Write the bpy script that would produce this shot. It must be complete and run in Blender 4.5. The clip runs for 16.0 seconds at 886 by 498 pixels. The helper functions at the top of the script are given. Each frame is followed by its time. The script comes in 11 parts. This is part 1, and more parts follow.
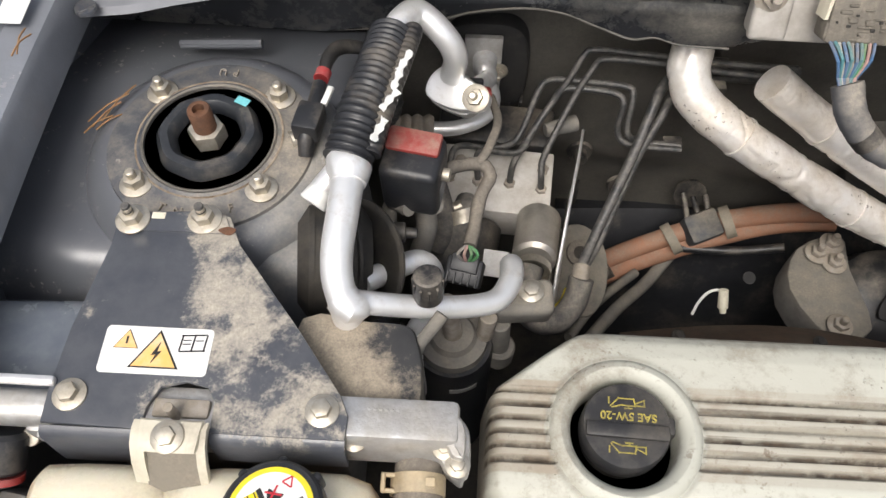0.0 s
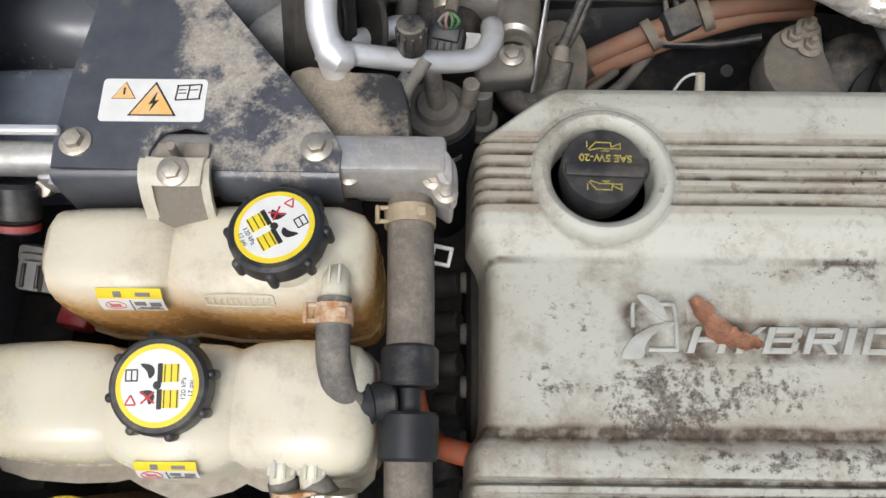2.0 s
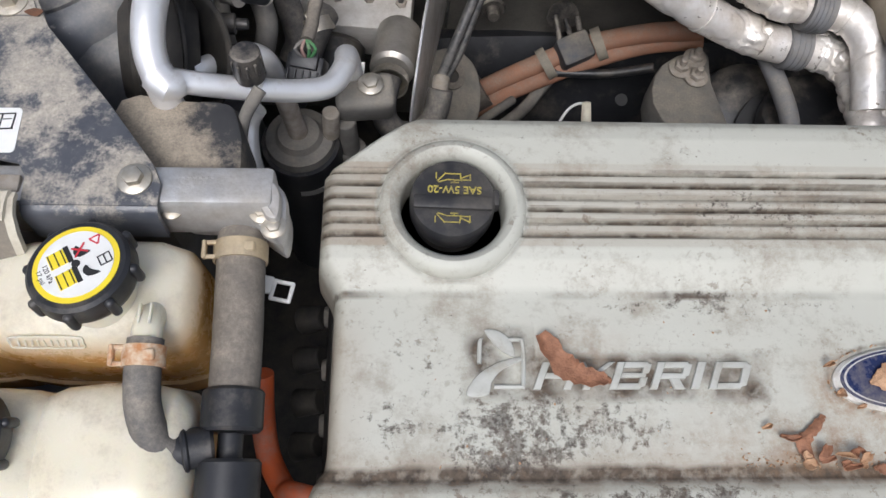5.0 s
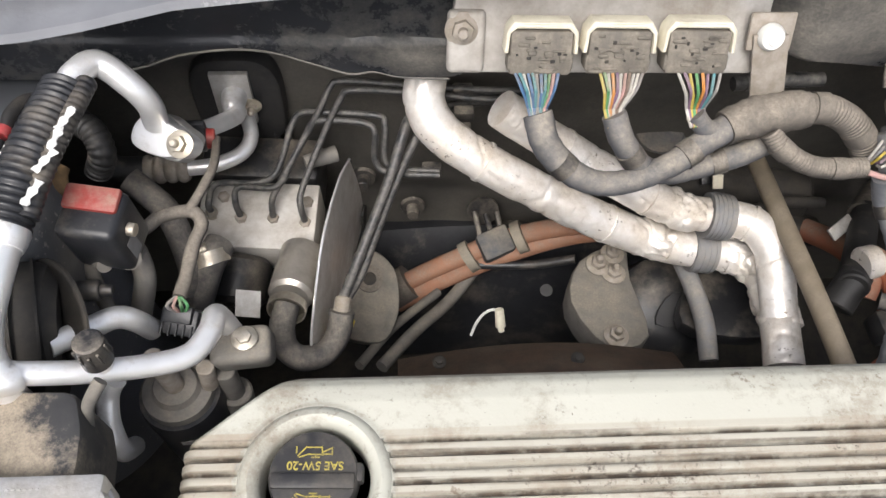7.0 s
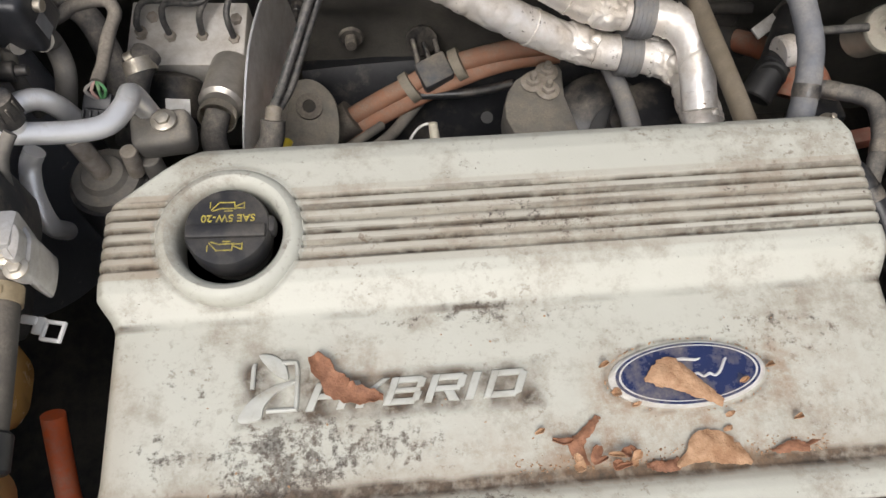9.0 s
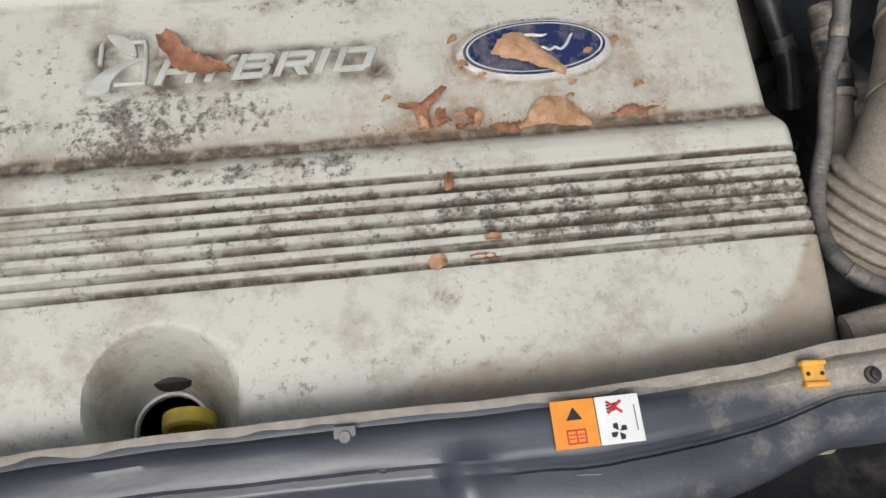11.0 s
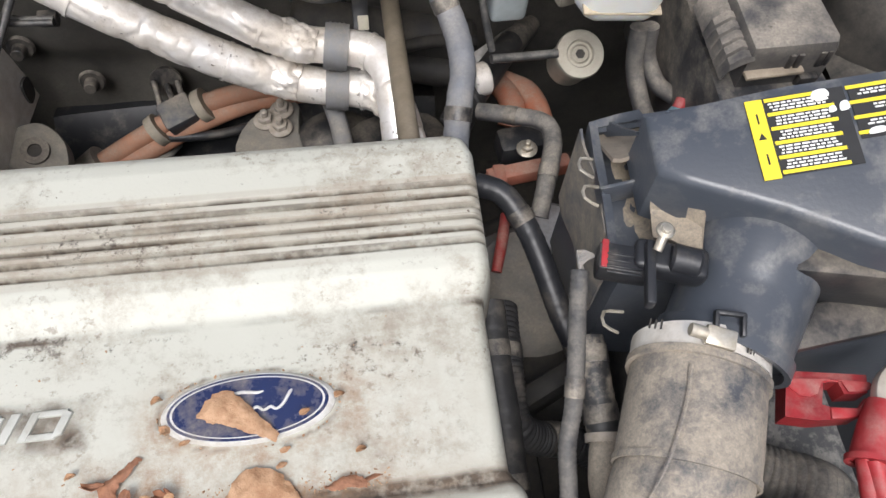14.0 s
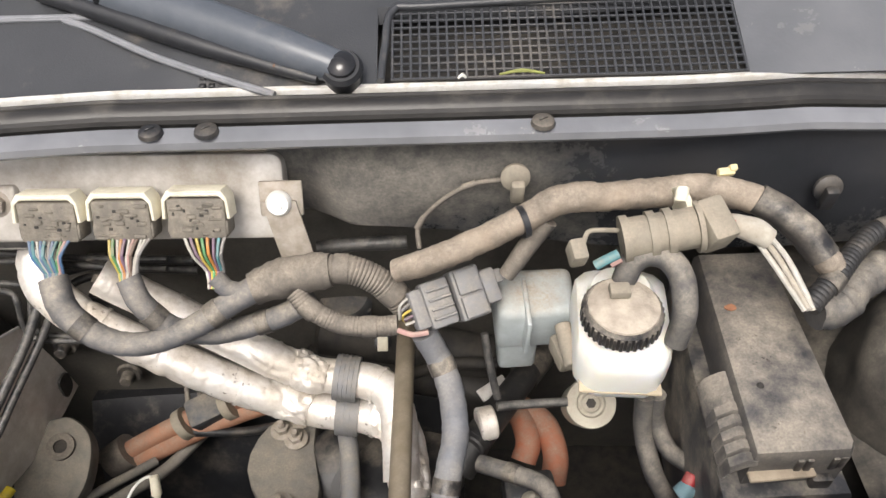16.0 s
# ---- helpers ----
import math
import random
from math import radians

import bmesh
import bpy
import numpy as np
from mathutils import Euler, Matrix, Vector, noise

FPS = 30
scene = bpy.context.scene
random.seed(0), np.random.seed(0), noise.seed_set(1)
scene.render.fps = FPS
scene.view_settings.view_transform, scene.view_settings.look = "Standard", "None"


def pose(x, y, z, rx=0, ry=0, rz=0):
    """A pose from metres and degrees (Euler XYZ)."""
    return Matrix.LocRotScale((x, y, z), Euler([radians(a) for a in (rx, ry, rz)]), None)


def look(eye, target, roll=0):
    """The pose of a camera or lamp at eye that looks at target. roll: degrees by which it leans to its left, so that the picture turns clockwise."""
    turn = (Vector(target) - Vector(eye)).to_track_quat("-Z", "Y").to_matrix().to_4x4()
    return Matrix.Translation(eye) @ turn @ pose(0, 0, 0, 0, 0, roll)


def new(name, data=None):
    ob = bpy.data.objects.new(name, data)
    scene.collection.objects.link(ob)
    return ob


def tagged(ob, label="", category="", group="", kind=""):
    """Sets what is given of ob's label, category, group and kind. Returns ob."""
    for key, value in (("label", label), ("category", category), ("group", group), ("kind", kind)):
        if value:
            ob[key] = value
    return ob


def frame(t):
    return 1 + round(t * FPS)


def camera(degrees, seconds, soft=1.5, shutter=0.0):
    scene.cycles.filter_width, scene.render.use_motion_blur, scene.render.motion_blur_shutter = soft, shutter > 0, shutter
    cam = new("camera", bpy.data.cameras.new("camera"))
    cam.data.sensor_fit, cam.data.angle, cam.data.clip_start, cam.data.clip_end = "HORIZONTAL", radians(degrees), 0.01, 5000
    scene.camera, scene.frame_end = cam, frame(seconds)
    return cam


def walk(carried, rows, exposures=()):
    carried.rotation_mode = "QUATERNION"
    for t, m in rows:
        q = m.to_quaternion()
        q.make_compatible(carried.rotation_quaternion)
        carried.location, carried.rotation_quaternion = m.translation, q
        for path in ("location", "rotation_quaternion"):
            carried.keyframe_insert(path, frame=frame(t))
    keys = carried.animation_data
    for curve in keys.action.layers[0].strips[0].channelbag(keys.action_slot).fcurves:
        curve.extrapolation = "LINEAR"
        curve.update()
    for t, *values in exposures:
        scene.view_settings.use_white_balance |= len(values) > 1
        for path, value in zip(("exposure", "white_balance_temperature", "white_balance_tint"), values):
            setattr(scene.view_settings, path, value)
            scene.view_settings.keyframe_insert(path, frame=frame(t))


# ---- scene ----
cam = camera(58.7, 16.0)
METRES, EYE, TILT, LEAN, TURN = 1.4, 0.5385, -60.0, 0.0, 3.1
ROWS = [
    (0.0, 0.0, 0.0, 0.0, 0.0, 0.0, -0.0),
    (0.5, -0.0018, -0.0039, -0.0108, 0.1, -2.06, 0.21),
    (1.0, -0.0012, -0.0124, -0.0239, 0.3, -3.87, 0.98),
    (1.5, -0.0003, -0.0192, -0.0371, -0.36, -6.7, 1.91),
    (2.0, -0.0017, -0.024, -0.0562, -1.25, -9.63, 2.15),
    (2.5, -0.0042, -0.0337, -0.0806, -1.45, -11.5, 1.47),
    (3.0, -0.0043, -0.0451, -0.0999, -1.51, -12.89, 0.83),
    (3.5, 0.0069, -0.0515, -0.1265, -1.44, -14.0, 1.35),
    (4.0, 0.0337, -0.0541, -0.1342, -2.41, -13.31, 2.17),
    (4.5, 0.0477, -0.0349, -0.103, -3.71, -10.98, 2.15),
    (5.0, 0.0545, -0.013, -0.0554, -4.38, -7.98, 1.96),
    (7.5, 0.1435, -0.0025, 0.0203, -4.8, 0.18, 5.19),
    (8.0, 0.1519, -0.0075, -0.0058, -5.68, -1.33, 6.31),
    (8.5, 0.1602, -0.0198, -0.0373, -5.67, -3.83, 6.1),
    (9.0, 0.1652, -0.0251, -0.0668, -5.0, -5.95, 6.06),
    (11.5, 0.2518, -0.0565, -0.2057, -7.53, -12.21, 6.96),
    (12.0, 0.3119, -0.0551, -0.2072, -7.11, -12.64, 6.25),
    (12.5, 0.3501, -0.051, -0.1984, -6.62, -12.6, 6.43),
    (13.0, 0.3657, -0.0434, -0.1655, -6.45, -9.93, 6.88),
    (13.5, 0.3587, -0.0262, -0.1327, -6.83, -5.34, 7.82),
    (14.0, 0.3571, -0.0236, -0.1077, -7.37, -1.92, 7.71),
    (14.5, 0.3895, -0.0241, -0.0824, -6.69, 0.29, 6.91),
    (15.0, 0.4068, -0.025, -0.0535, -5.2, 3.81, 6.0),
    (15.5, 0.415, -0.0222, -0.0264, -3.31, 8.36, 5.12),
    (16.0, 0.4257, -0.0274, -0.0111, -1.3, 12.74, 4.24),
]
walk(cam, [(t, pose(0, 0, EYE, TILT, LEAN, TURN) @ pose(METRES * x, METRES * y, METRES * z, 90 + pitch, roll, yaw)) for t, x, y, z, yaw, pitch, roll in ROWS],
     exposures=[(0.0, 0.46, 6600, 10), (0.5, 0.30, 6550, 10), (1.0, 0.2, 6500, 10), (2.0, 0.05, 6280, 10), (2.5, -0.01, 6080, 10), (3.5, 0.15, 5900, 11), (4.5, 0.13, 5980, 11.5), (5.0, 0.12, 6060, 12), (7.5, 0.75, 6480, 11), (8.0, 0.5, 6480, 11), (8.5, 0.26, 6480, 11), (9.0, 0.25, 6500, 11), (11.5, 0.05, 6250, 11), (12.0, 0.33, 6160, 11), (12.5, 0.5, 6200, 11), (13.5, 0.38, 6380, 12), (14.0, 0.5, 6230, 11.5), (14.5, 0.5, 6280, 11), (15.5, 0.74, 6350, 11), (16.0, 0.78, 6700, 11)])

# ---- light: a bright overcast day ----
world = bpy.data.worlds.new("sky")
scene.world = world
world.use_nodes = True
wn = world.node_tree.nodes
sky = wn.new("ShaderNodeTexSky")
sky.sky_type, sky.sun_disc = "NISHITA", False
sky.sun_elevation, sky.sun_rotation = radians(59), radians(198)
sky.air_density, sky.dust_density = 1.0, 6.0
grey = wn.new("ShaderNodeHueSaturation")
grey.inputs["Saturation"].default_value = 0.5
world.node_tree.links.new(sky.outputs[0], grey.inputs["Color"])
world.node_tree.links.new(grey.outputs[0], wn["Background"].inputs[0])
wn["Background"].inputs[1].default_value = 0.125
sun = new("sun", bpy.data.lights.new("sun", "SUN"))
sun.data.energy, sun.data.angle, sun.data.color = 1.35, radians(28), (1.0, 0.98, 0.95)
sun.matrix_world = look((-0.5, -1.5, 2.6), (0.0, 0.0, 0.0))
scene.view_settings.exposure = 0.55

# ---- materials ----
TAN = (0.37, 0.318, 0.25)


def nd(nt, kind, **values):
    n = nt.nodes.new(kind)
    for k, v in values.items():
        n.inputs[k.replace("_", " ")].default_value = v
    return n


def noise_fac(nt, pos, scale, lo, hi, detail=4.0, rough=0.6):
    n = nd(nt, "ShaderNodeTexNoise", Scale=scale, Detail=detail, Roughness=rough)
    r = nt.nodes.new("ShaderNodeMapRange")
    r.inputs[1].default_value, r.inputs[2].default_value = lo, hi
    nt.links.new(pos, n.inputs["Vector"])
    nt.links.new(n.outputs["Fac"], r.inputs[0])
    return r.outputs[0]


def calc(nt, op, a, b):
    m = nt.nodes.new("ShaderNodeMath")
    m.operation = op
    m.use_clamp = True
    for s, v in ((0, a), (1, b)):
        if isinstance(v, (int, float)):
            m.inputs[s].default_value = v
        else:
            nt.links.new(v, m.inputs[s])
    return m.outputs[0]


def blend(nt, fac, a, b):
    m = nt.nodes.new("ShaderNodeMix")
    m.data_type = "RGBA"
    for s, v in ((0, fac), (6, a), (7, b)):
        if isinstance(v, (int, float)):
            m.inputs[s].default_value = v
        elif isinstance(v, tuple):
            m.inputs[s].default_value = (*v, 1)
        else:
            nt.links.new(v, m.inputs[s])
    return m.outputs[2]


def stuff_of(name, c1, c2=None, rough=0.55, metal=0.0, scale=60.0, dust=0.0, dust_col=TAN, dscale=14.0, dsharp=0.16,
             bump=0.15, bscale=350.0, specks=0.0, speck_col=(0.03, 0.025, 0.02), up=True, spec=0.5, trans=0.0, spots=(), level=None):
    """A surface with two tones, a coat of settled dust (on what faces up) and fine relief."""
    mat = bpy.data.materials.new(name)
    mat.use_nodes = True
    nt = mat.node_tree
    bs = nt.nodes["Principled BSDF"]
    geo = nt.nodes.new("ShaderNodeNewGeometry")
    pos = geo.outputs["Position"]
    c2 = c2 or tuple(v * 0.72 for v in c1)
    col = blend(nt, noise_fac(nt, pos, scale, 0.35, 0.65), c1, c2)
    rgh = rough
    met = metal
    if level:  # fluid that shows through the wall up to this height
        sz = nt.nodes.new("ShaderNodeSeparateXYZ")
        nt.links.new(pos, sz.inputs[0])
        lv = nt.nodes.new("ShaderNodeMapRange")
        lv.inputs[1].default_value, lv.inputs[2].default_value, lv.inputs[3].default_value, lv.inputs[4].default_value = level[0] - 0.022, level[0] + 0.005, 1.0, 0.0
        nt.links.new(sz.outputs[2], lv.inputs[0])
        col = blend(nt, lv.outputs[0], col, blend(nt, noise_fac(nt, pos, 14.0, 0.35, 0.65), level[1], tuple(v * 0.75 for v in level[1])))
    if dust > 0:
        lo = 0.74 - 0.48 * dust
        if spots:  # patches where the dust lies thicker
            n0 = nd(nt, "ShaderNodeTexNoise", Scale=dscale, Detail=10.0, Roughness=0.8)
            nt.links.new(pos, n0.inputs["Vector"])
            tot = n0.outputs["Fac"]
            for px, py, pz, sx0, sy0, sz0, amp in spots:
                vs = nt.nodes.new("ShaderNodeVectorMath")
                vs.operation = "SUBTRACT"
                vs.inputs[1].default_value = (px, py, pz)
                nt.links.new(pos, vs.inputs[0])
                vd = nt.nodes.new("ShaderNodeVectorMath")
                vd.operation = "DIVIDE"
                vd.inputs[1].default_value = (sx0, sy0, sz0)
                nt.links.new(vs.outputs[0], vd.inputs[0])
                vl = nt.nodes.new("ShaderNodeVectorMath")
                vl.operation = "LENGTH"
                nt.links.new(vd.outputs[0], vl.inputs[0])
                mr = nt.nodes.new("ShaderNodeMapRange")
                mr.inputs[1].default_value, mr.inputs[2].default_value, mr.inputs[3].default_value, mr.inputs[4].default_value = 0.2, 1.3, amp, 0.0
                nt.links.new(vl.outputs["Value"], mr.inputs[0])
                sm = nt.nodes.new("ShaderNodeMath")
                sm.operation = "ADD"
                nt.links.new(tot, sm.inputs[0])
                nt.links.new(mr.outputs[0], sm.inputs[1])
                tot = sm.outputs[0]
            rr = nt.nodes.new("ShaderNodeMapRange")
            rr.inputs[1].default_value, rr.inputs[2].default_value = lo - dsharp, lo + dsharp
            nt.links.new(tot, rr.inputs[0])
            a = rr.outputs[0]
        else:
            a = noise_fac(nt, pos, dscale, lo - dsharp, lo + dsharp, 8.0, 0.68)
        g = noise_fac(nt, pos, dscale * 22, 0.3, 0.6, 3.0)
        h = noise_fac(nt, pos, dscale * 4.3, 0.36, 0.58, 6.0, 0.7)
        d = calc(nt, "MULTIPLY", a, calc(nt, "ADD", calc(nt, "MULTIPLY", calc(nt, "ADD", calc(nt, "MULTIPLY", g, 0.45), calc(nt, "MULTIPLY", h, 0.55)), 0.5), 0.46))
        if up:
            sx = nt.nodes.new("ShaderNodeSeparateXYZ")
            nt.links.new(geo.outputs["Normal"], sx.inputs[0])
            r = nt.nodes.new("ShaderNodeMapRange")
            r.inputs[1].default_value, r.inputs[2].default_value, r.inputs[3].default_value = -0.05, 0.75, 0.10
            nt.links.new(sx.outputs[2], r.inputs[0])
            d = calc(nt, "MULTIPLY", d, r.outputs[0])
        dc = blend(nt, noise_fac(nt, pos, 420.0, 0.3, 0.7, 5.0, 0.7), dust_col, tuple(v * 0.7 for v in dust_col))
        col = blend(nt, d, col, dc)
        rm = nt.nodes.new("ShaderNodeMapRange")
        rm.inputs[3].default_value, rm.inputs[4].default_value = rough, 0.92
        nt.links.new(d, rm.inputs[0])
        rgh = rm.outputs[0]
        if metal > 0:
            met = calc(nt, "MULTIPLY", calc(nt, "SUBTRACT", 1.0, d), metal)
    if specks > 0:
        s = calc(nt, "MULTIPLY", noise_fac(nt, pos, 170.0, 0.62, 0.68, 3.0), noise_fac(nt, pos, 17.0, 0.66 - 0.3 * specks, 0.72 - 0.2 * specks))
        col = blend(nt, s, col, speck_col)
    for sock, v in (("Base Color", col), ("Roughness", rgh), ("Metallic", met)):
        if isinstance(v, (int, float)):
            bs.inputs[sock].default_value = v
        else:
            nt.links.new(v, bs.inputs[sock])
    bs.inputs["Specular IOR Level"].default_value = spec
    if trans > 0:
        bs.inputs["Subsurface Weight"].default_value = trans
        bs.inputs["Subsurface Radius"].default_value = (0.012, 0.009, 0.005)
        bs.inputs["Subsurface Scale"].default_value = 1.0
    if bump > 0:
        n = nd(nt, "ShaderNodeTexNoise", Scale=bscale, Detail=3.0)
        nt.links.new(pos, n.inputs["Vector"])
        b = nd(nt, "ShaderNodeBump", Strength=bump, Distance=0.001)
        nt.links.new(n.outputs["Fac"], b.inputs["Height"])
        nt.links.new(b.outputs[0], bs.inputs["Normal"])
    return mat


BLACK = stuff_of("black_plastic", (0.013, 0.014, 0.016), (0.022, 0.022, 0.024), 0.4, dust=0.3)
BLACK_CLEAN = stuff_of("clean_black_plastic", (0.016, 0.017, 0.02), (0.024, 0.025, 0.028), 0.4, dust=0.12)
BLACK_DUSTY = stuff_of("dusty_black_plastic", (0.014, 0.014, 0.016), (0.024, 0.023, 0.024), 0.36, dust=0.46, dscale=34.0, dsharp=0.14, dust_col=(0.42, 0.37, 0.3))
PLATE = stuff_of("black_painted_plate", (0.062, 0.067, 0.08), (0.085, 0.09, 0.102), 0.28, dust=0.18, dscale=26.0, dsharp=0.05, dust_col=(0.52, 0.47, 0.39), spots=((-0.125, 0.18, 0.09, 0.05, 0.06, 0.1, 0.18), (-0.155, 0.225, 0.09, 0.03, 0.05, 0.1, 0.14), (-0.175, 0.15, 0.09, 0.03, 0.02, 0.1, 0.12), (-0.08, 0.14, 0.09, 0.03, 0.03, 0.1, 0.14), (-0.165, 0.262, 0.09, 0.02, 0.02, 0.1, 0.12)))
RUBBER = stuff_of("dusty_rubber_hose", (0.05, 0.052, 0.058), (0.034, 0.035, 0.039), 0.55, dust=0.58, dust_col=(0.37, 0.33, 0.27), dscale=58.0, dsharp=0.2)
RUBBER_TAN = stuff_of("tan_dusted_rubber", (0.09, 0.08, 0.07), (0.05, 0.046, 0.043), 0.7, dust=0.66, dust_col=(0.345, 0.30, 0.242), dscale=60.0, dsharp=0.2)
RUBBER_DARK = stuff_of("dark_rubber", (0.017, 0.017, 0.018), (0.027, 0.026, 0.025), 0.55, dust=0.12, dscale=40.0, dust_col=(0.22, 0.19, 0.155))
ALU = stuff_of("bare_aluminium", (0.90, 0.90, 0.90), (0.83, 0.825, 0.815), 0.30, 0.6, 40.0, dust=0.08, dscale=45.0, dust_col=(0.42, 0.34, 0.25), bump=0.03, bscale=110.0)
CAST = stuff_of("cast_aluminium", (0.64, 0.64, 0.63), (0.5, 0.49, 0.47), 0.4, 0.7, 90.0, dust=0.34, dscale=18.0, bump=0.4)
STEEL = stuff_of("zinc_plated_steel", (0.62, 0.58, 0.5), (0.5, 0.45, 0.36), 0.38, 0.85, 150.0, dust=0.3, dscale=60.0)
STEEL_DIRTY = stuff_of("dirty_steel", (0.44, 0.4, 0.36), (0.28, 0.25, 0.21), 0.55, 0.5, 90.0, dust=0.6, dscale=40.0)
RUST = stuff_of("rusty_steel", (0.16, 0.075, 0.04), (0.1, 0.05, 0.03), 0.85, 0.1, 120.0, bump=0.5, bscale=500.0)
RUST_CLAMP = stuff_of("rusted_spring_clamp", (0.46, 0.21, 0.08), (0.62, 0.5, 0.36), 0.7, 0.25, 170.0)
FOIL_BUMP = stuff_of("foil_sleeve", (0.90, 0.87, 0.83), (0.78, 0.72, 0.64), 0.32, 0.42, 26.0, dust=0.38, dscale=26.0, dsharp=0.16, dust_col=(0.45, 0.385, 0.305), bump=0.75, bscale=75.0, specks=0.6, speck_col=(0.15, 0.115, 0.08))
PAINT = stuff_of("grey_blue_body_paint", (0.062, 0.068, 0.082), (0.034, 0.038, 0.048), 0.33, 0.0, 11.0, spec=0.5, dust=0.24, dust_col=(0.43, 0.385, 0.315), dscale=17.0, dsharp=0.16, spots=((0.24, -0.23, 0.03, 0.24, 0.08, 0.08, -0.20), (0.70, -0.205, 0.04, 0.16, 0.04, 0.08, 0.16), (0.545, -0.197, 0.04, 0.07, 0.018, 0.05, 0.5), (0.62, -0.190, 0.04, 0.08, 0.010, 0.05, 0.34), (0.72, -0.235, 0.04, 0.05, 0.03, 0.05, 0.14), (0.47, -0.2, 0.04, 0.04, 0.006, 0.05, 0.2), (0.86, -0.23, 0.04, 0.15, 0.06, 0.08, 0.2)))
BODY = stuff_of("silver_grey_body_paint", (0.155, 0.16, 0.17), (0.11, 0.115, 0.124), 0.25, 0.2, 9.0, dust=0.16, dust_col=(0.32, 0.29, 0.245), dscale=14.0, dsharp=0.1)
RAIL = stuff_of("pale_grey_rail_paint", (0.25, 0.265, 0.295), (0.19, 0.2, 0.22), 0.2, 0.1, 10.0, dust=0.16, dust_col=(0.36, 0.33, 0.28), dscale=16.0, dsharp=0.1)
PAINT_DARK = stuff_of("dark_body_sheet", (0.10, 0.106, 0.12), (0.12, 0.126, 0.14), 0.28, 0.0, scale=9.0, spec=0.8, dust=0.12, dust_col=(0.40, 0.37, 0.32), dscale=16.0, dsharp=0.12, bump=0.35, bscale=11.0, specks=0.45, speck_col=(0.42, 0.40, 0.36), spots=((-0.13, 0.30, 0.06, 0.04, 0.06, 0.1, 0.24), (-0.12, 0.37, 0.06, 0.03, 0.05, 0.1, 0.16)))
WALL_DIRT = stuff_of("dusty_firewall", (0.035, 0.034, 0.033), (0.052, 0.05, 0.047), 0.5, dust=0.48, dust_col=(0.172, 0.157, 0.131), dscale=9.0, dsharp=0.22, up=False)
TANK = stuff_of("yellowed_tank_plastic", (0.74, 0.70, 0.57), (0.68, 0.63, 0.46), 0.24, scale=7.0, dust=0.2, dust_col=(0.40, 0.34, 0.25), dscale=20.0, trans=0.45, bump=0.04, specks=0.1, spots=((-0.07, 0.012, 0.06, 0.04, 0.012, 0.03, 0.16), (-0.17, 0.100, 0.07, 0.02, 0.01, 0.03, 0.15), (-0.12, 0.022, 0.06, 0.02, 0.008, 0.03, 0.14)))
TANK_REAR = stuff_of("coolant_filled_tank_plastic", (0.73, 0.69, 0.56), (0.66, 0.60, 0.45), 0.26, scale=9.0, dust=0.22, dust_col=(0.40, 0.34, 0.25), dscale=18.0, trans=0.35, bump=0.04, level=(0.067, (0.62, 0.36, 0.125)), spots=((-0.165, 0.100, 0.07, 0.015, 0.012, 0.03, 0.22), (-0.08, 0.060, 0.07, 0.03, 0.008, 0.03, 0.12)))
TANK_FULL = stuff_of("stained_tank_plastic", (0.62, 0.40, 0.16), (0.5, 0.30, 0.12), 0.42, scale=14.0, dust=0.25, dust_col=(0.36, 0.27, 0.17), dscale=20.0, trans=0.4, bump=0.05)
WHITE_TANK = stuff_of("white_translucent_plastic", (0.78, 0.79, 0.76), (0.7, 0.7, 0.64), 0.4, scale=15.0, dust=0.3, dust_col=(0.5, 0.4, 0.27), dscale=22.0, trans=0.4, bump=0.05)
BLUE_TANK = stuff_of("pale_blue_plastic", (0.42, 0.47, 0.48), (0.34, 0.38, 0.385), 0.5, dust=0.5, dscale=24.0)
YELLOW = stuff_of("yellow_plastic", (0.92, 0.74, 0.06), (0.84, 0.64, 0.045), 0.36, dust=0.1, dscale=60.0, bump=0.05)
YELLOW_PRINT = stuff_of("yellow_print", (0.85, 0.68, 0.03), (0.78, 0.6, 0.03), 0.5, bump=0.0)
WHITE_PRINT = stuff_of("white_print", (0.8, 0.8, 0.77), (0.72, 0.72, 0.69), 0.45, bump=0.0, specks=0.15)
BLACK_PRINT = stuff_of("black_print", (0.015, 0.015, 0.016), (0.022, 0.022, 0.022), 0.5, bump=0.0)
ORANGE_PRINT = stuff_of("orange_print", (0.8, 0.3, 0.04), (0.74, 0.26, 0.03), 0.45, bump=0.0)
RED_PRINT = stuff_of("red_print", (0.6, 0.03, 0.05), (0.5, 0.03, 0.04), 0.5, bump=0.0)
GREEN_PRINT = stuff_of("green_print", (0.03, 0.25, 0.16), (0.03, 0.2, 0.13), 0.5, bump=0.0)
RED = stuff_of("dusty_red_plastic", (0.40, 0.03, 0.035), (0.30, 0.025, 0.03), 0.42, dust=0.36, dust_col=(0.42, 0.24, 0.21), dscale=40.0)
RED_DARK = stuff_of("faded_red_plastic", (0.32, 0.035, 0.03), (0.24, 0.03, 0.025), 0.5, dust=0.3, dscale=40.0)
ORANGE = stuff_of("orange_cable_sleeve", (0.55, 0.11, 0.03), (0.42, 0.09, 0.035), 0.6, dust=0.25, dscale=30.0)
BROWN_HOSE = stuff_of("faded_orange_hose", (0.36, 0.165, 0.095), (0.29, 0.145, 0.09), 0.75, dust=0.5, dust_col=(0.33, 0.25, 0.19), dscale=50.0)
CONN = stuff_of("grey_connector_plastic", (0.19, 0.192, 0.2), (0.13, 0.13, 0.136), 0.5, dust=0.46, dust_col=(0.38, 0.35, 0.3), dscale=60.0)
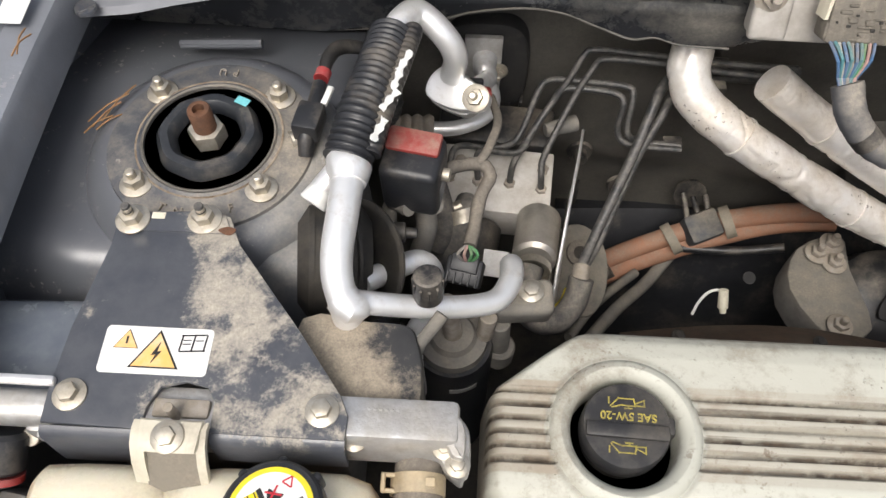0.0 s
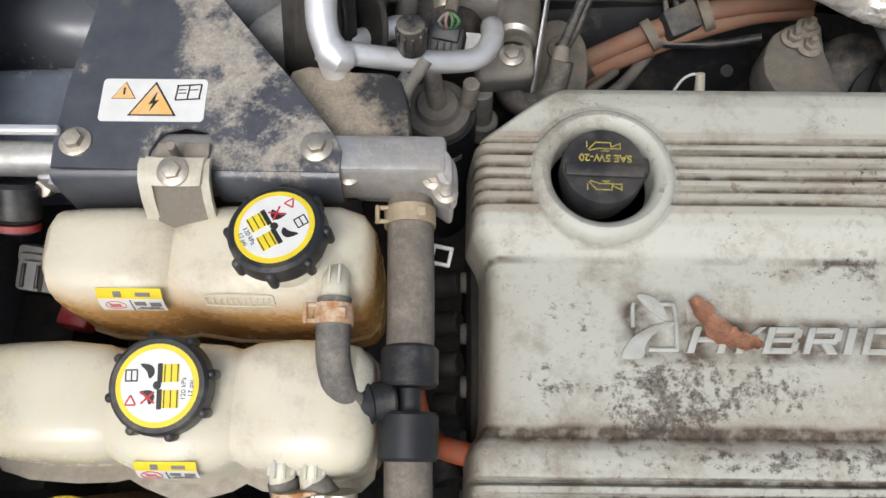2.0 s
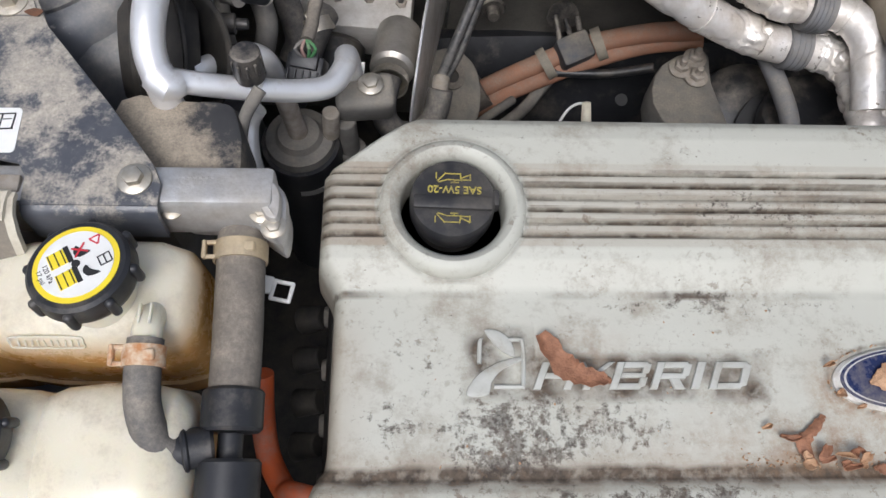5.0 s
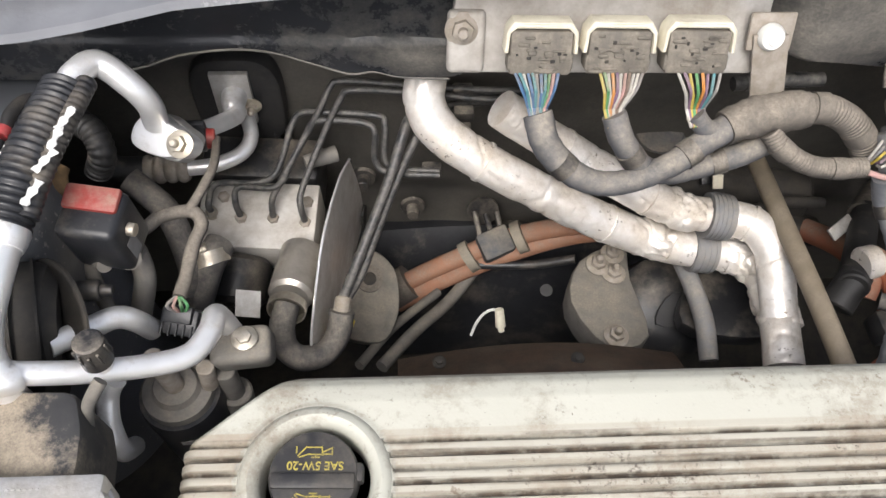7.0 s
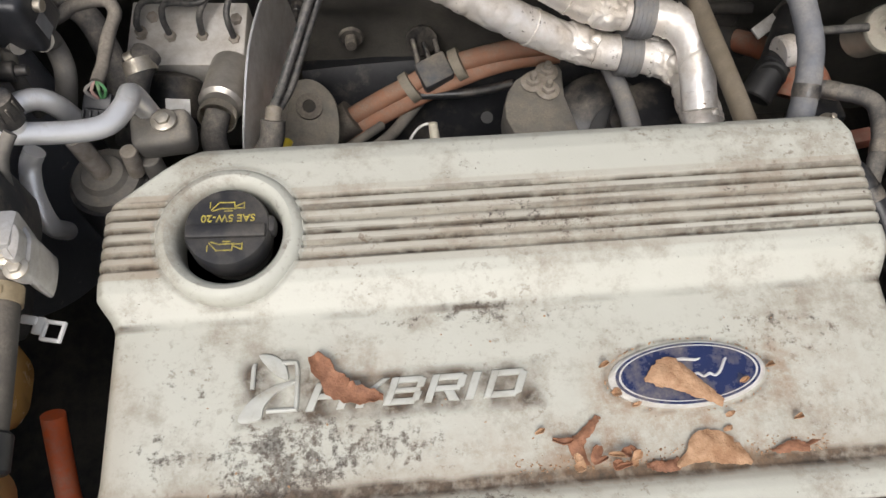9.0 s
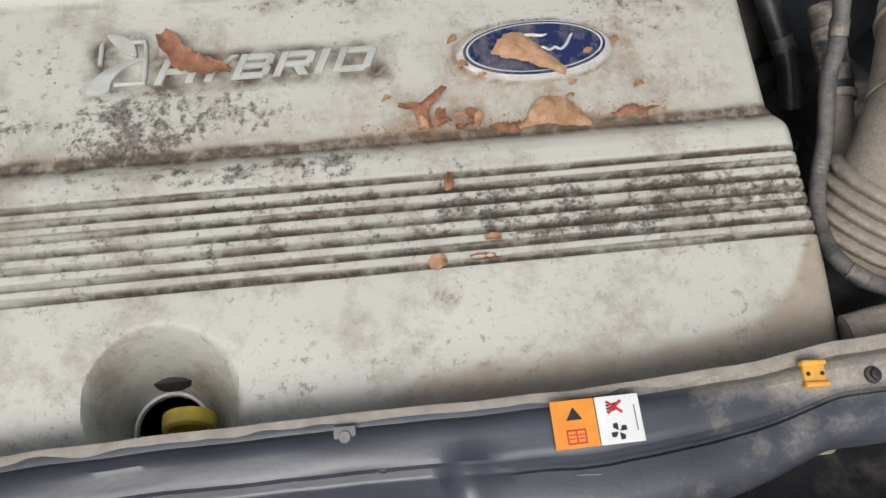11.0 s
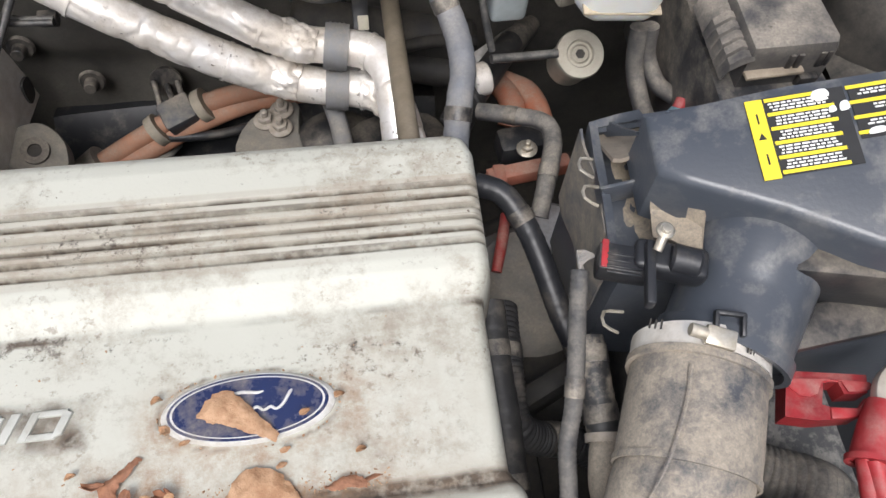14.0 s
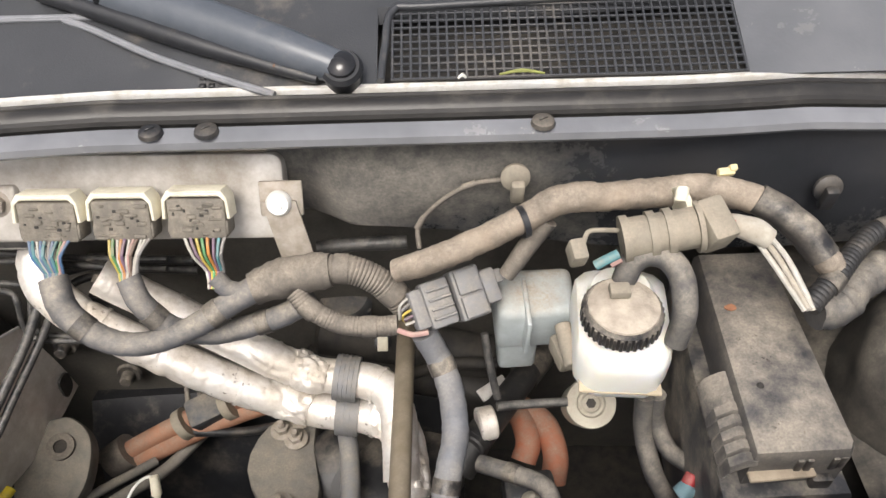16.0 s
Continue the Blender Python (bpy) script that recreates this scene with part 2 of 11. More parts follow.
CONN_TAN = stuff_of("tan_dusted_connector", (0.26, 0.235, 0.185), (0.17, 0.155, 0.125), 0.65, dust=0.62, dscale=40.0)
BEIGE = stuff_of("beige_connector_shell", (0.76, 0.72, 0.58), (0.68, 0.63, 0.5), 0.5, dust=0.24, dscale=35.0)
DUCT = stuff_of("dust_coated_air_duct", (0.05, 0.055, 0.064), (0.08, 0.083, 0.09), 0.45, dust=0.82, dust_col=(0.44, 0.378, 0.296), dscale=34.0, dsharp=0.10, up=False, spots=((0.709, 0.000, 0.062, 0.03, 0.03, 0.03, -0.17), (0.675, 0.008, 0.055, 0.02, 0.03, 0.03, -0.15), (0.683, -0.045, 0.055, 0.04, 0.025, 0.03, -0.10), (0.655, -0.040, 0.04, 0.02, 0.04, 0.03, -0.11), (0.700, -0.060, 0.03, 0.018, 0.02, 0.03, -0.10)))
DUCT_GREY = stuff_of("scuffed_grey_resonator_plastic", (0.085, 0.09, 0.102), (0.13, 0.134, 0.143), 0.42, scale=26.0, dust=0.66, dust_col=(0.43, 0.415, 0.392), dscale=24.0, dsharp=0.13, up=False, spots=((0.745, -0.110, 0.05, 0.02, 0.022, 0.03, -0.16), (0.775, -0.125, 0.05, 0.02, 0.02, 0.03, 0.1)))
AIRBOX = stuff_of("blue_grey_airbox_plastic", (0.054, 0.062, 0.076), (0.072, 0.079, 0.092), 0.28, scale=6.0, dust=0.2, dust_col=(0.36, 0.34, 0.305), dscale=24.0, dsharp=0.14)
MUD = stuff_of("dried_mud", (0.34, 0.285, 0.215), (0.22, 0.18, 0.135), 0.95, scale=45.0, bump=0.9, bscale=260.0)
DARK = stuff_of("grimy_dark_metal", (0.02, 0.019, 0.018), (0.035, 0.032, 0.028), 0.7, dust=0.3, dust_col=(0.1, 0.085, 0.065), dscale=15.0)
GRIME = stuff_of("dusty_grey_casting", (0.15, 0.146, 0.138), (0.1, 0.096, 0.09), 0.65, dust=0.55, dust_col=(0.31, 0.275, 0.22), dscale=18.0)
PIPE_DARK = stuff_of("dark_coated_line", (0.03, 0.031, 0.033), (0.05, 0.05, 0.05), 0.36, 0.1, dust=0.4, dust_col=(0.27, 0.25, 0.22), dscale=90.0)
LEAF_BROWN = stuff_of("dry_brown_seed", (0.33, 0.155, 0.085), (0.19, 0.085, 0.045), 0.7, scale=120.0, bump=0.7, bscale=500.0)
LEAF_TAN = stuff_of("dry_tan_seed_wing", (0.48, 0.30, 0.175), (0.30, 0.16, 0.08), 0.7, scale=110.0, bump=0.8, bscale=500.0)
BADGE_BLUE = stuff_of("dark_blue_enamel", (0.014, 0.024, 0.085), (0.02, 0.028, 0.08), 0.25, bump=0.0, dust=0.22, dscale=60.0)
SILVER_TRIM = stuff_of("pale_silver_trim", (0.72, 0.72, 0.7), (0.62, 0.6, 0.55), 0.4, 0.3, dust=0.2, dscale=60.0)
GROUND = stuff_of("dark_asphalt", (0.05, 0.05, 0.05), (0.035, 0.035, 0.035), 0.9, bump=0.6, bscale=120.0)
WIRES = {k: stuff_of(k + "_wire", tuple(0.75 * v + 0.04 for v in c), None, 0.55, bump=0.0, dust=0.42, dscale=80.0) for k, c in dict(
    blue=(0.04, 0.16, 0.36), teal=(0.06, 0.3, 0.34), white=(0.66, 0.64, 0.58), green=(0.06, 0.34, 0.1), yellow=(0.7, 0.52, 0.04),
    orange=(0.72, 0.27, 0.02), violet=(0.2, 0.1, 0.2), brown=(0.16, 0.09, 0.06), grey=(0.3, 0.29, 0.28), pink=(0.6, 0.33, 0.3), red=(0.5, 0.04, 0.03)).items()}

# ---- shaping helpers ----


def V(*a):
    return Vector(a)


def place(ob, at):
    ob.matrix_world = Matrix.Translation(at)
    return ob


def thing(name, at, label, category, group="", kind=""):
    """An empty at the thing's base, which parents its parts."""
    ob = new(name)
    ob.empty_display_size = 0.02
    ob.location = at
    ob["base"] = list(at)
    return tagged(ob, label, category, group, kind)


def finish(name, bm, mat, smooth=True):
    bmesh.ops.recalc_face_normals(bm, faces=bm.faces[:])
    me = bpy.data.meshes.new(name)
    bm.to_mesh(me)
    bm.free()
    me.materials.append(mat)
    if smooth:
        me.shade_smooth()
        me.set_sharp_from_angle(angle=radians(38))
    return me


def part(name, bm, mat, parent, label="", smooth=True):
    """Links a bmesh, built in place, as one mesh under a thing or a part."""
    ob = new(name, finish(name, bm, mat, smooth))
    ob.parent = parent
    top = parent
    while top.parent:
        top = top.parent
    ob.matrix_parent_inverse = Matrix.Translation(top.location).inverted() if parent == top else Matrix()
    return tagged(ob, label)


def solo(name, bm, mat, label, category, group="", kind="", smooth=True):
    """A thing of one mesh, its origin at the middle of its base."""
    co = [v.co for v in bm.verts]
    lo = V(*(min(c[i] for c in co) for i in range(3)))
    hi = V(*(max(c[i] for c in co) for i in range(3)))
    base = V((lo.x + hi.x) / 2, (lo.y + hi.y) / 2, lo.z)
    bmesh.ops.translate(bm, verts=bm.verts[:], vec=-base)
    ob = new(name, finish(name, bm, mat, smooth))
    ob.location = base
    return tagged(ob, label, category, group, kind)


def join(*bms):
    out = bmesh.new()
    for b in bms:
        me = bpy.data.meshes.new("tmp")
        b.to_mesh(me)
        b.free()
        out.from_mesh(me)
        bpy.data.meshes.remove(me)
    return out


def spline(pts, step=0.004):
    """Points along a smooth curve through pts."""
    p = [Vector(q) for q in pts]
    p = [p[0] * 2 - p[1]] + p + [p[-1] * 2 - p[-2]]
    out = []
    for i in range(1, len(p) - 2):
        a, b, c, d = p[i - 1:i + 3]
        n = max(2, int((c - b).length / step))
        for k in range(n):
            t = k / n
            out.append(((2 * b) + (c - a) * t + (2 * a - 5 * b + 4 * c - d) * t * t + (3 * b - a - 3 * c + d) * t ** 3) / 2)
    out.append(p[-2])
    return out


def tube(pts, r, n=14, step=0.004, rf=None, flat=None, wob=0.0):
    """A hose or pipe through pts; r: radius, or one per point; rf(s): factor at s metres along it; wob: unevenness."""
    line = spline(pts, step)
    if not isinstance(r, (list, tuple)):
        r = [r] * len(pts)
    knots, acc = [0.0], 0.0
    src = [Vector(q) for q in pts]
    near = [min(range(len(line)), key=lambda i: (line[i] - q).length) for q in src]
    near[0], near[-1] = 0, len(line) - 1
    rad = np.interp(range(len(line)), near, r)
    bm = bmesh.new()
    t = (line[1] - line[0]).normalized()
    up = t.orthogonal().normalized() if flat is None else (Vector(flat) - t * Vector(flat).dot(t)).normalized()
    rings, s = [], 0.0
    for i, c in enumerate(line):
        a, b = line[max(i - 1, 0)], line[min(i + 1, len(line) - 1)]
        nt = (b - a).normalized() if (b - a).length > 1e-9 else t
        up = (up - nt * up.dot(nt)).normalized()
        t = nt
        side = t.cross(up)
        if i:
            s += (c - line[i - 1]).length
        f = rad[i] * (rf(s) if rf else 1.0)
        ring = []
        for k in range(n):
            w = 2 * math.pi * k / n
            d = up * math.cos(w) + side * math.sin(w)
            g = f
            if wob:
                g *= 1 + wob * noise.noise((c + d * f) * 70) + wob * 0.6 * noise.noise((c + d * f) * 190)
            ring.append(bm.verts.new(c + d * g))
        rings.append(ring)
    for a, b in zip(rings, rings[1:]):
        for k in range(n):
            bm.faces.new((a[k], a[(k + 1) % n], b[(k + 1) % n], b[k]))
    bm.faces.new(rings[0])
    bm.faces.new(rings[-1])
    return bm


def crumple(bm, amp, scale, start=0.0):
    """Sharp creases and facets, as in loose foil: each vertex goes in or out by folded noise."""
    bm.normal_update()
    for v in bm.verts:
        p = v.co * scale
        a = 1 - 2 * abs(noise.noise(p))
        b = 1 - 2 * abs(noise.noise(p * 2.3 + V(5, 1, 2)))
        v.co += v.normal * amp * (a + 0.5 * b - 0.8)
    return bm


def wrinkle(bm, amp, scale, seed=0.0, width=0.16):
    """Thin sharp folds with smooth stretches between them, as in taped foil."""
    bm.normal_update()
    for v in bm.verts:
        p = v.co * scale + V(seed, 0, 0)
        n = abs(noise.noise(p) + 0.25 * noise.noise(p * 3.1))
        v.co += v.normal * amp * (-max(0.0, 1 - n / width) + 0.45 * noise.noise(p * 0.7 + V(3, 3, 3)))
    return bm


def braid(pts, r, n, thick=0.0008):
    """Strands wound both ways round the line through pts, as in a woven sleeve."""
    line = spline(pts, 0.0025)
    frames, s = [], 0.0
    for i, c in enumerate(line):
        t = (line[min(i + 1, len(line) - 1)] - line[max(i - 1, 0)]).normalized()
        u = (V(0, 0, 1) - t * t.z).normalized()
        s += (c - line[i - 1]).length if i else 0.0
        frames.append((c, u, t.cross(u), s))
    out = []
    for sign in (-1, 1):
        for k in range(n):
            w0 = 2 * math.pi * (k + 0.25 * sign) / n
            out.append(tube([c + (u * math.cos(w0 + sign * d / r) + v * math.sin(w0 + sign * d / r)) * (r + 0.0002 * math.sin(d * 900 + k * 3.14)) for c, u, v, d in frames], thick, 4, 0.0027))
    return join(*out)


def ribs(pitch, depth=0.1):
    return lambda s: 1 + depth * (abs(math.sin(math.pi * s / pitch)) - 0.5)


def axis(a, b):
    """The pose with z along a to b, at a."""
    return Matrix.Translation(a) @ (Vector(b) - Vector(a)).to_track_quat("Z", "Y").to_matrix().to_4x4()


def lathe(profile, m=None, n=36):
    """Turns (radius, height) pairs about z; closed where the radius is zero."""
    bm = bmesh.new()
    rings = []
    for r, z in profile:
        rings.append([bm.verts.new((0, 0, z))] if r < 1e-6 else [bm.verts.new((r * math.cos(2 * math.pi * k / n), r * math.sin(2 * math.pi * k / n), z)) for k in range(n)])
    for a, b in zip(rings, rings[1:]):
        for k in range(n):
            q = [a[k % len(a)], a[(k + 1) % len(a)], b[(k + 1) % len(b)], b[k % len(b)]]
            q = list(dict.fromkeys(q))
            if len(q) > 2:
                bm.faces.new(q)
    for e in (rings[0], rings[-1]):
        if len(e) > 2:
            bm.faces.new(e)
    bmesh.ops.transform(bm, matrix=m or Matrix(), verts=bm.verts[:])
    return bm


def rod(a, b, r, r2=None, n=18, bev=0.0):
    L = (Vector(b) - Vector(a)).length
    r2 = r if r2 is None else r2
    bev = min(bev or 0.12 * min(r, r2), L * 0.3)
    return lathe([(0, 0), (r - bev, 0), (r, bev), (r2, L - bev), (r2 - bev, L), (0, L)], axis(a, b), n)


def rbox(size, m, bev=0.003, seg=2):
    bm = bmesh.new()
    bmesh.ops.create_cube(bm, size=1.0)
    bmesh.ops.scale(bm, vec=size, verts=bm.verts[:])
    bmesh.ops.bevel(bm, geom=bm.edges[:], offset=min(bev, min(size) * 0.45), segments=seg, profile=0.5, affect="EDGES")
    bmesh.ops.transform(bm, matrix=m if isinstance(m, Matrix) else Matrix.Translation(m), verts=bm.verts[:])
    return bm


def prism(poly, z0, z1, m=None, bev=0.0015):
    """An outline in x and y, given thickness from z0 to z1, with softened edges."""
    bm = bmesh.new()
    lo = [bm.verts.new((x, y, z0)) for x, y in poly]
    hi = [bm.verts.new((x, y, z1)) for x, y in poly]
    bm.faces.new(lo)
    top = bm.faces.new(hi)
    for i in range(len(poly)):
        j = (i + 1) % len(poly)
        bm.faces.new((lo[i], lo[j], hi[j], hi[i]))
    bmesh.ops.recalc_face_normals(bm, faces=bm.faces[:])
    if bev:
        bmesh.ops.bevel(bm, geom=list(top.edges), offset=bev, segments=2, profile=0.5, affect="EDGES")
    bmesh.ops.transform(bm, matrix=m or Matrix(), verts=bm.verts[:])
    return bm


def smooth_poly(pts, n=5):
    """Closed outline with rounded passage through pts."""
    out, L = [], len(pts)
    for i in range(L):
        a, b, c, d = (Vector((*pts[(i + k - 1) % L][:2], 0)) for k in range(4))
        for k in range(n):
            t = k / n
            q = ((2 * b) + (c - a) * t + (2 * a - 5 * b + 4 * c - d) * t * t + (3 * b - a - 3 * c + d) * t ** 3) / 2
            out.append((q.x, q.y))
    return out


def hexagon(r, turn=0.0):
    return [(r * math.cos(turn + k * math.pi / 3), r * math.sin(turn + k * math.pi / 3)) for k in range(6)]


def nut(m, r=0.0085, h=0.009, stud=0.008, turn=0.3):
    """A flanged hex nut with a stud through it."""
    return join(lathe([(0, 0), (r * 1.75, 0), (r * 1.75, 0.0012), (r * 1.3, 0.0026), (0, 0.0026)], m, 24),
                prism(hexagon(r * 1.1, turn), 0.002, h, m, 0.001),
                lathe([(0, h - 0.002), (r * 0.52, h - 0.002), (r * 0.52, h + stud - 0.001), (r * 0.36, h + stud), (0, h + stud)], m, 14))


def bolt(m, r=0.0095, h=0.008, turn=0.2):
    return join(lathe([(0, 0), (r * 1.7, 0), (r * 1.7, 0.0014), (r * 1.2, 0.003), (0, 0.003)], m, 24),
                prism(hexagon(r * 1.05, turn), 0.002, h, m, 0.0012))


def loft(stations, n=28, power=3.2):
    """A blown hollow shape along x. Stations: x, y middle, z middle, half depth, half height."""
    bm = bmesh.new()
    rings = []
    for x, yc, zc, hy, hz in stations:
        ring = []
        for k in range(n):
            w = 2 * math.pi * k / n
            c, s = math.cos(w), math.sin(w)
            q = (abs(c) ** power + abs(s) ** power) ** (-1 / power)
            ring.append(bm.verts.new((x, yc + hy * c * q, zc + hz * s * q)))
        rings.append(ring)
    for a, b in zip(rings, rings[1:]):
        for k in range(n):
            bm.faces.new((a[k], a[(k + 1) % n], b[(k + 1) % n], b[k]))
    bm.faces.new(rings[0])
    bm.faces.new(rings[-1])
    return bm


def lettering(text, size, m, depth=0.0004, shear=0.0, bold=0.0):
    cu = bpy.data.curves.new("lettering", "FONT")
    cu.body, cu.size, cu.extrude, cu.align_x, cu.align_y = text, size, depth, "CENTER", "CENTER"
    cu.shear, cu.offset = shear, bold
    tmp = bpy.data.objects.new("lettering", cu)
    me = bpy.data.meshes.new_from_object(tmp)
    bm = bmesh.new()
    bm.from_mesh(me)
    bpy.data.objects.remove(tmp)
    bpy.data.meshes.remove(me)
    bmesh.ops.transform(bm, matrix=m, verts=bm.verts[:])
    return bm


def slab(w, h, m, d=0.0006):
    """A thin printed or pasted piece, lying on m's plane."""
    return rbox((w, h, d), m @ pose(0, 0, d / 2), d * 0.3, 1)


def sheet(rows, thick=0.0015):
    """A pressed sheet from rows of points, with thickness below."""
    bm = bmesh.new()
    grid = [[bm.verts.new(p) for p in r] for r in rows]
    for a, b in zip(grid, grid[1:]):
        for k in range(len(a) - 1):
            bm.faces.new((a[k], a[k + 1], b[k + 1], b[k]))
    bmesh.ops.recalc_face_normals(bm, faces=bm.faces[:])
    bmesh.ops.solidify(bm, geom=bm.faces[:], thickness=thick)
    return bm


def wrapped(c, along, r, width, thick=0.0012, ears=None):
    """A band round a hose at c, lying across along."""
    t = Vector(along).normalized()
    m = axis(Vector(c) - t * width / 2, Vector(c) + t * width / 2)
    return lathe([(r, 0), (r + thick, 0), (r + thick, width), (r, width), (r, 0)], m, 28)

# ---- the bay itself ----
ground = new("ground", finish("ground", sheet([[V(x * 40, y * 40, -0.95) for x in (-1, 0, 1)] for y in (-1, 0, 1)], 0.02), GROUND))
tagged(ground, "dark asphalt ground under the car", "ground", kind="structure")


def undertray():
    rows = [[V(x, y, -0.56 + 0.02 * noise.noise((x * 6, y * 6, 1))) for x in np.linspace(-0.62, 1.25, 30)] for y in np.linspace(-0.36, 0.75, 18)]
    return solo("floor", sheet(rows, 0.004), DARK, "grimy black undertray below the engine", "floor", kind="structure")


undertray()


def firewall():
    """The dusty bulkhead behind the engine, with swages pressed into it."""
    rows = []
    for z in np.linspace(-0.58, 0.10, 40):
        row = []
        for x in np.linspace(-0.62, 1.25, 80):
            y = 0.60 + 0.012 * noise.noise((x * 5, z * 5, 3)) + 0.006 * noise.noise((x * 14, z * 14, 5))
            y -= 0.010 * math.exp(-((z + 0.21 + 0.1 * x) / 0.02) ** 2)
            y += 0.03 * max(0, -0.25 - z)
            row.append(V(x, y, z))
        rows.append(row)
    return solo("firewall", sheet(rows, 0.006), WALL_DIRT, "dust-caked dark grey bulkhead behind the engine", "bulkhead", kind="structure")


firewall()


def side_wall(name, x, lean, label):
    rows = [[V(x + lean * max(0, z + 0.05) * 0.3 + 0.008 * noise.noise((y * 7, z * 7, x)), y, z) for y in np.linspace(-0.4, 0.72, 40)] for z in np.linspace(-0.58, 0.13, 26)]
    return solo(name, sheet(rows, 0.004), PAINT_DARK, label, "inner fender", kind="structure")


side_wall("wall_left", -0.335, -0.3, "dusty black inner fender panel beside the strut tower")
side_wall("wall_right", 1.06, 0.3, "dusty black inner fender panel beside the fuse box")


def fender_rail(name, x0, s, label):
    """The painted flange on which the wing is bolted; s: outward direction."""
    rows = []
    for y in np.linspace(-0.45, 0.78, 44):
        dx = 0.012 * math.sin(y * 5)
        prof = [(0, -0.04), (0.0, -0.006), (0.004, 0.0), (0.03, 0.002), (0.034, 0.006), (0.075, 0.008), (0.079, 0.003), (0.115, 0.0), (0.15, -0.02), (0.30, -0.06)]
        rows.append([V(x0 + s * (a + dx), y, 0.125 + b) for a, b in prof])
    return solo(name, sheet(rows, 0.002), RAIL, label, "fender rail", kind="structure")


fender_rail("trim_left", -0.298, -1, "grey-blue painted fender rail with pine needles on it")
fender_rail("trim_right", 1.07, 1, "grey-blue painted fender rail beside the fuse box")


def rail_height(x):
    """The cowl rail runs level in the middle and drops towards the strut tower."""
    return float(np.interp(x, [-0.34, -0.262, -0.232, -0.173, -0.085, -0.041, 0.026, 0.088, 0.167, 0.3], [0.098, 0.109, 0.118, 0.132, 0.143, 0.153, 0.172, 0.180, 0.186, 0.187]))


def cowl_front():
    """The dark vertical panel under the cowl, with a scalloped lower edge."""
    rows = []
    for k in range(36):
        row = []
        for x in np.linspace(-0.62, 1.25, 220):
            low = np.interp(x, [-0.135, -0.049, -0.004, 0.04, 0.073, 0.104, 0.135, 0.155, 0.178, 0.221, 0.28, 0.36], [0.03, 0.045, 0.063, 0.071, 0.067, 0.054, 0.041, 0.044, 0.037, 0.034, 0.05, 0.06]) - 0.012 * math.sin(x * 9) * max(0, min(1, (x - 0.28) / 0.1)) - 0.02 * max(0, min(1, (x - 0.5) * 4))
            ztop = min(0.181, rail_height(x) - 0.006)
            z = ztop + (min(low, ztop - 0.02) - ztop) * k / 35
            y = 0.488 + 0.022 * max(0.0, min(1.0, (0.52 - x) / 0.04)) - 0.005 * max(0.0, min(1.0, (0.081 - z) / 0.005)) * max(0.0, min(1.0, (0.26 - x) / 0.04)) + 0.028 * max(0, -x + 0.05) - 0.004 * math.sin(k / 35 * 3.1) + 0.001 * noise.noise((x * 20, z * 30, 2))
            row.append(V(x, y, z))
        rows.append(row)
    for dy, dz in ((0.004, -0.004), (0.03, -0.006), (0.118, 0.02)):
        rows.append([V(p.x, p.y + dy, p.z + dz) for p in rows[35]])
    return solo("cowl_panel", sheet(rows, 0.002), stuff_of("dusted_cowl_sheet", (0.036, 0.038, 0.043), (0.025, 0.027, 0.031), 0.26, scale=9.0, dust=0.24, dust_col=(0.34, 0.315, 0.27), dscale=16.0, dsharp=0.2, up=False, spots=((0.53, 0.49, 0.11, 0.07, 0.05, 0.05, 0.22), (0.62, 0.49, 0.13, 0.06, 0.05, 0.04, 0.18), (0.185, 0.51, 0.062, 0.045, 0.05, 0.02, 0.26), (-0.06, 0.51, 0.1, 0.30, 0.1, 0.2, -0.12), (0.70, 0.49, 0.17, 0.12, 0.05, 0.03, -0.12), (0.88, 0.50, 0.13, 0.16, 0.12, 0.1, -0.3))), "dark dusty sheet panel hanging below the cowl", "panel", kind="structure")


cowl_front()
solo("panel_edge", tube([(-0.135, 0.5125, 0.029), (-0.049, 0.508, 0.044), (-0.004, 0.5065, 0.062), (0.04, 0.505, 0.070), (0.073, 0.505, 0.066), (0.104, 0.505, 0.053), (0.135, 0.505, 0.040), (0.155, 0.505, 0.043), (0.178, 0.505, 0.036), (0.221, 0.505, 0.033)], 0.0011, 8), GRIME, "dusty rolled lower edge of the cowl panel", "trim", kind="structure")


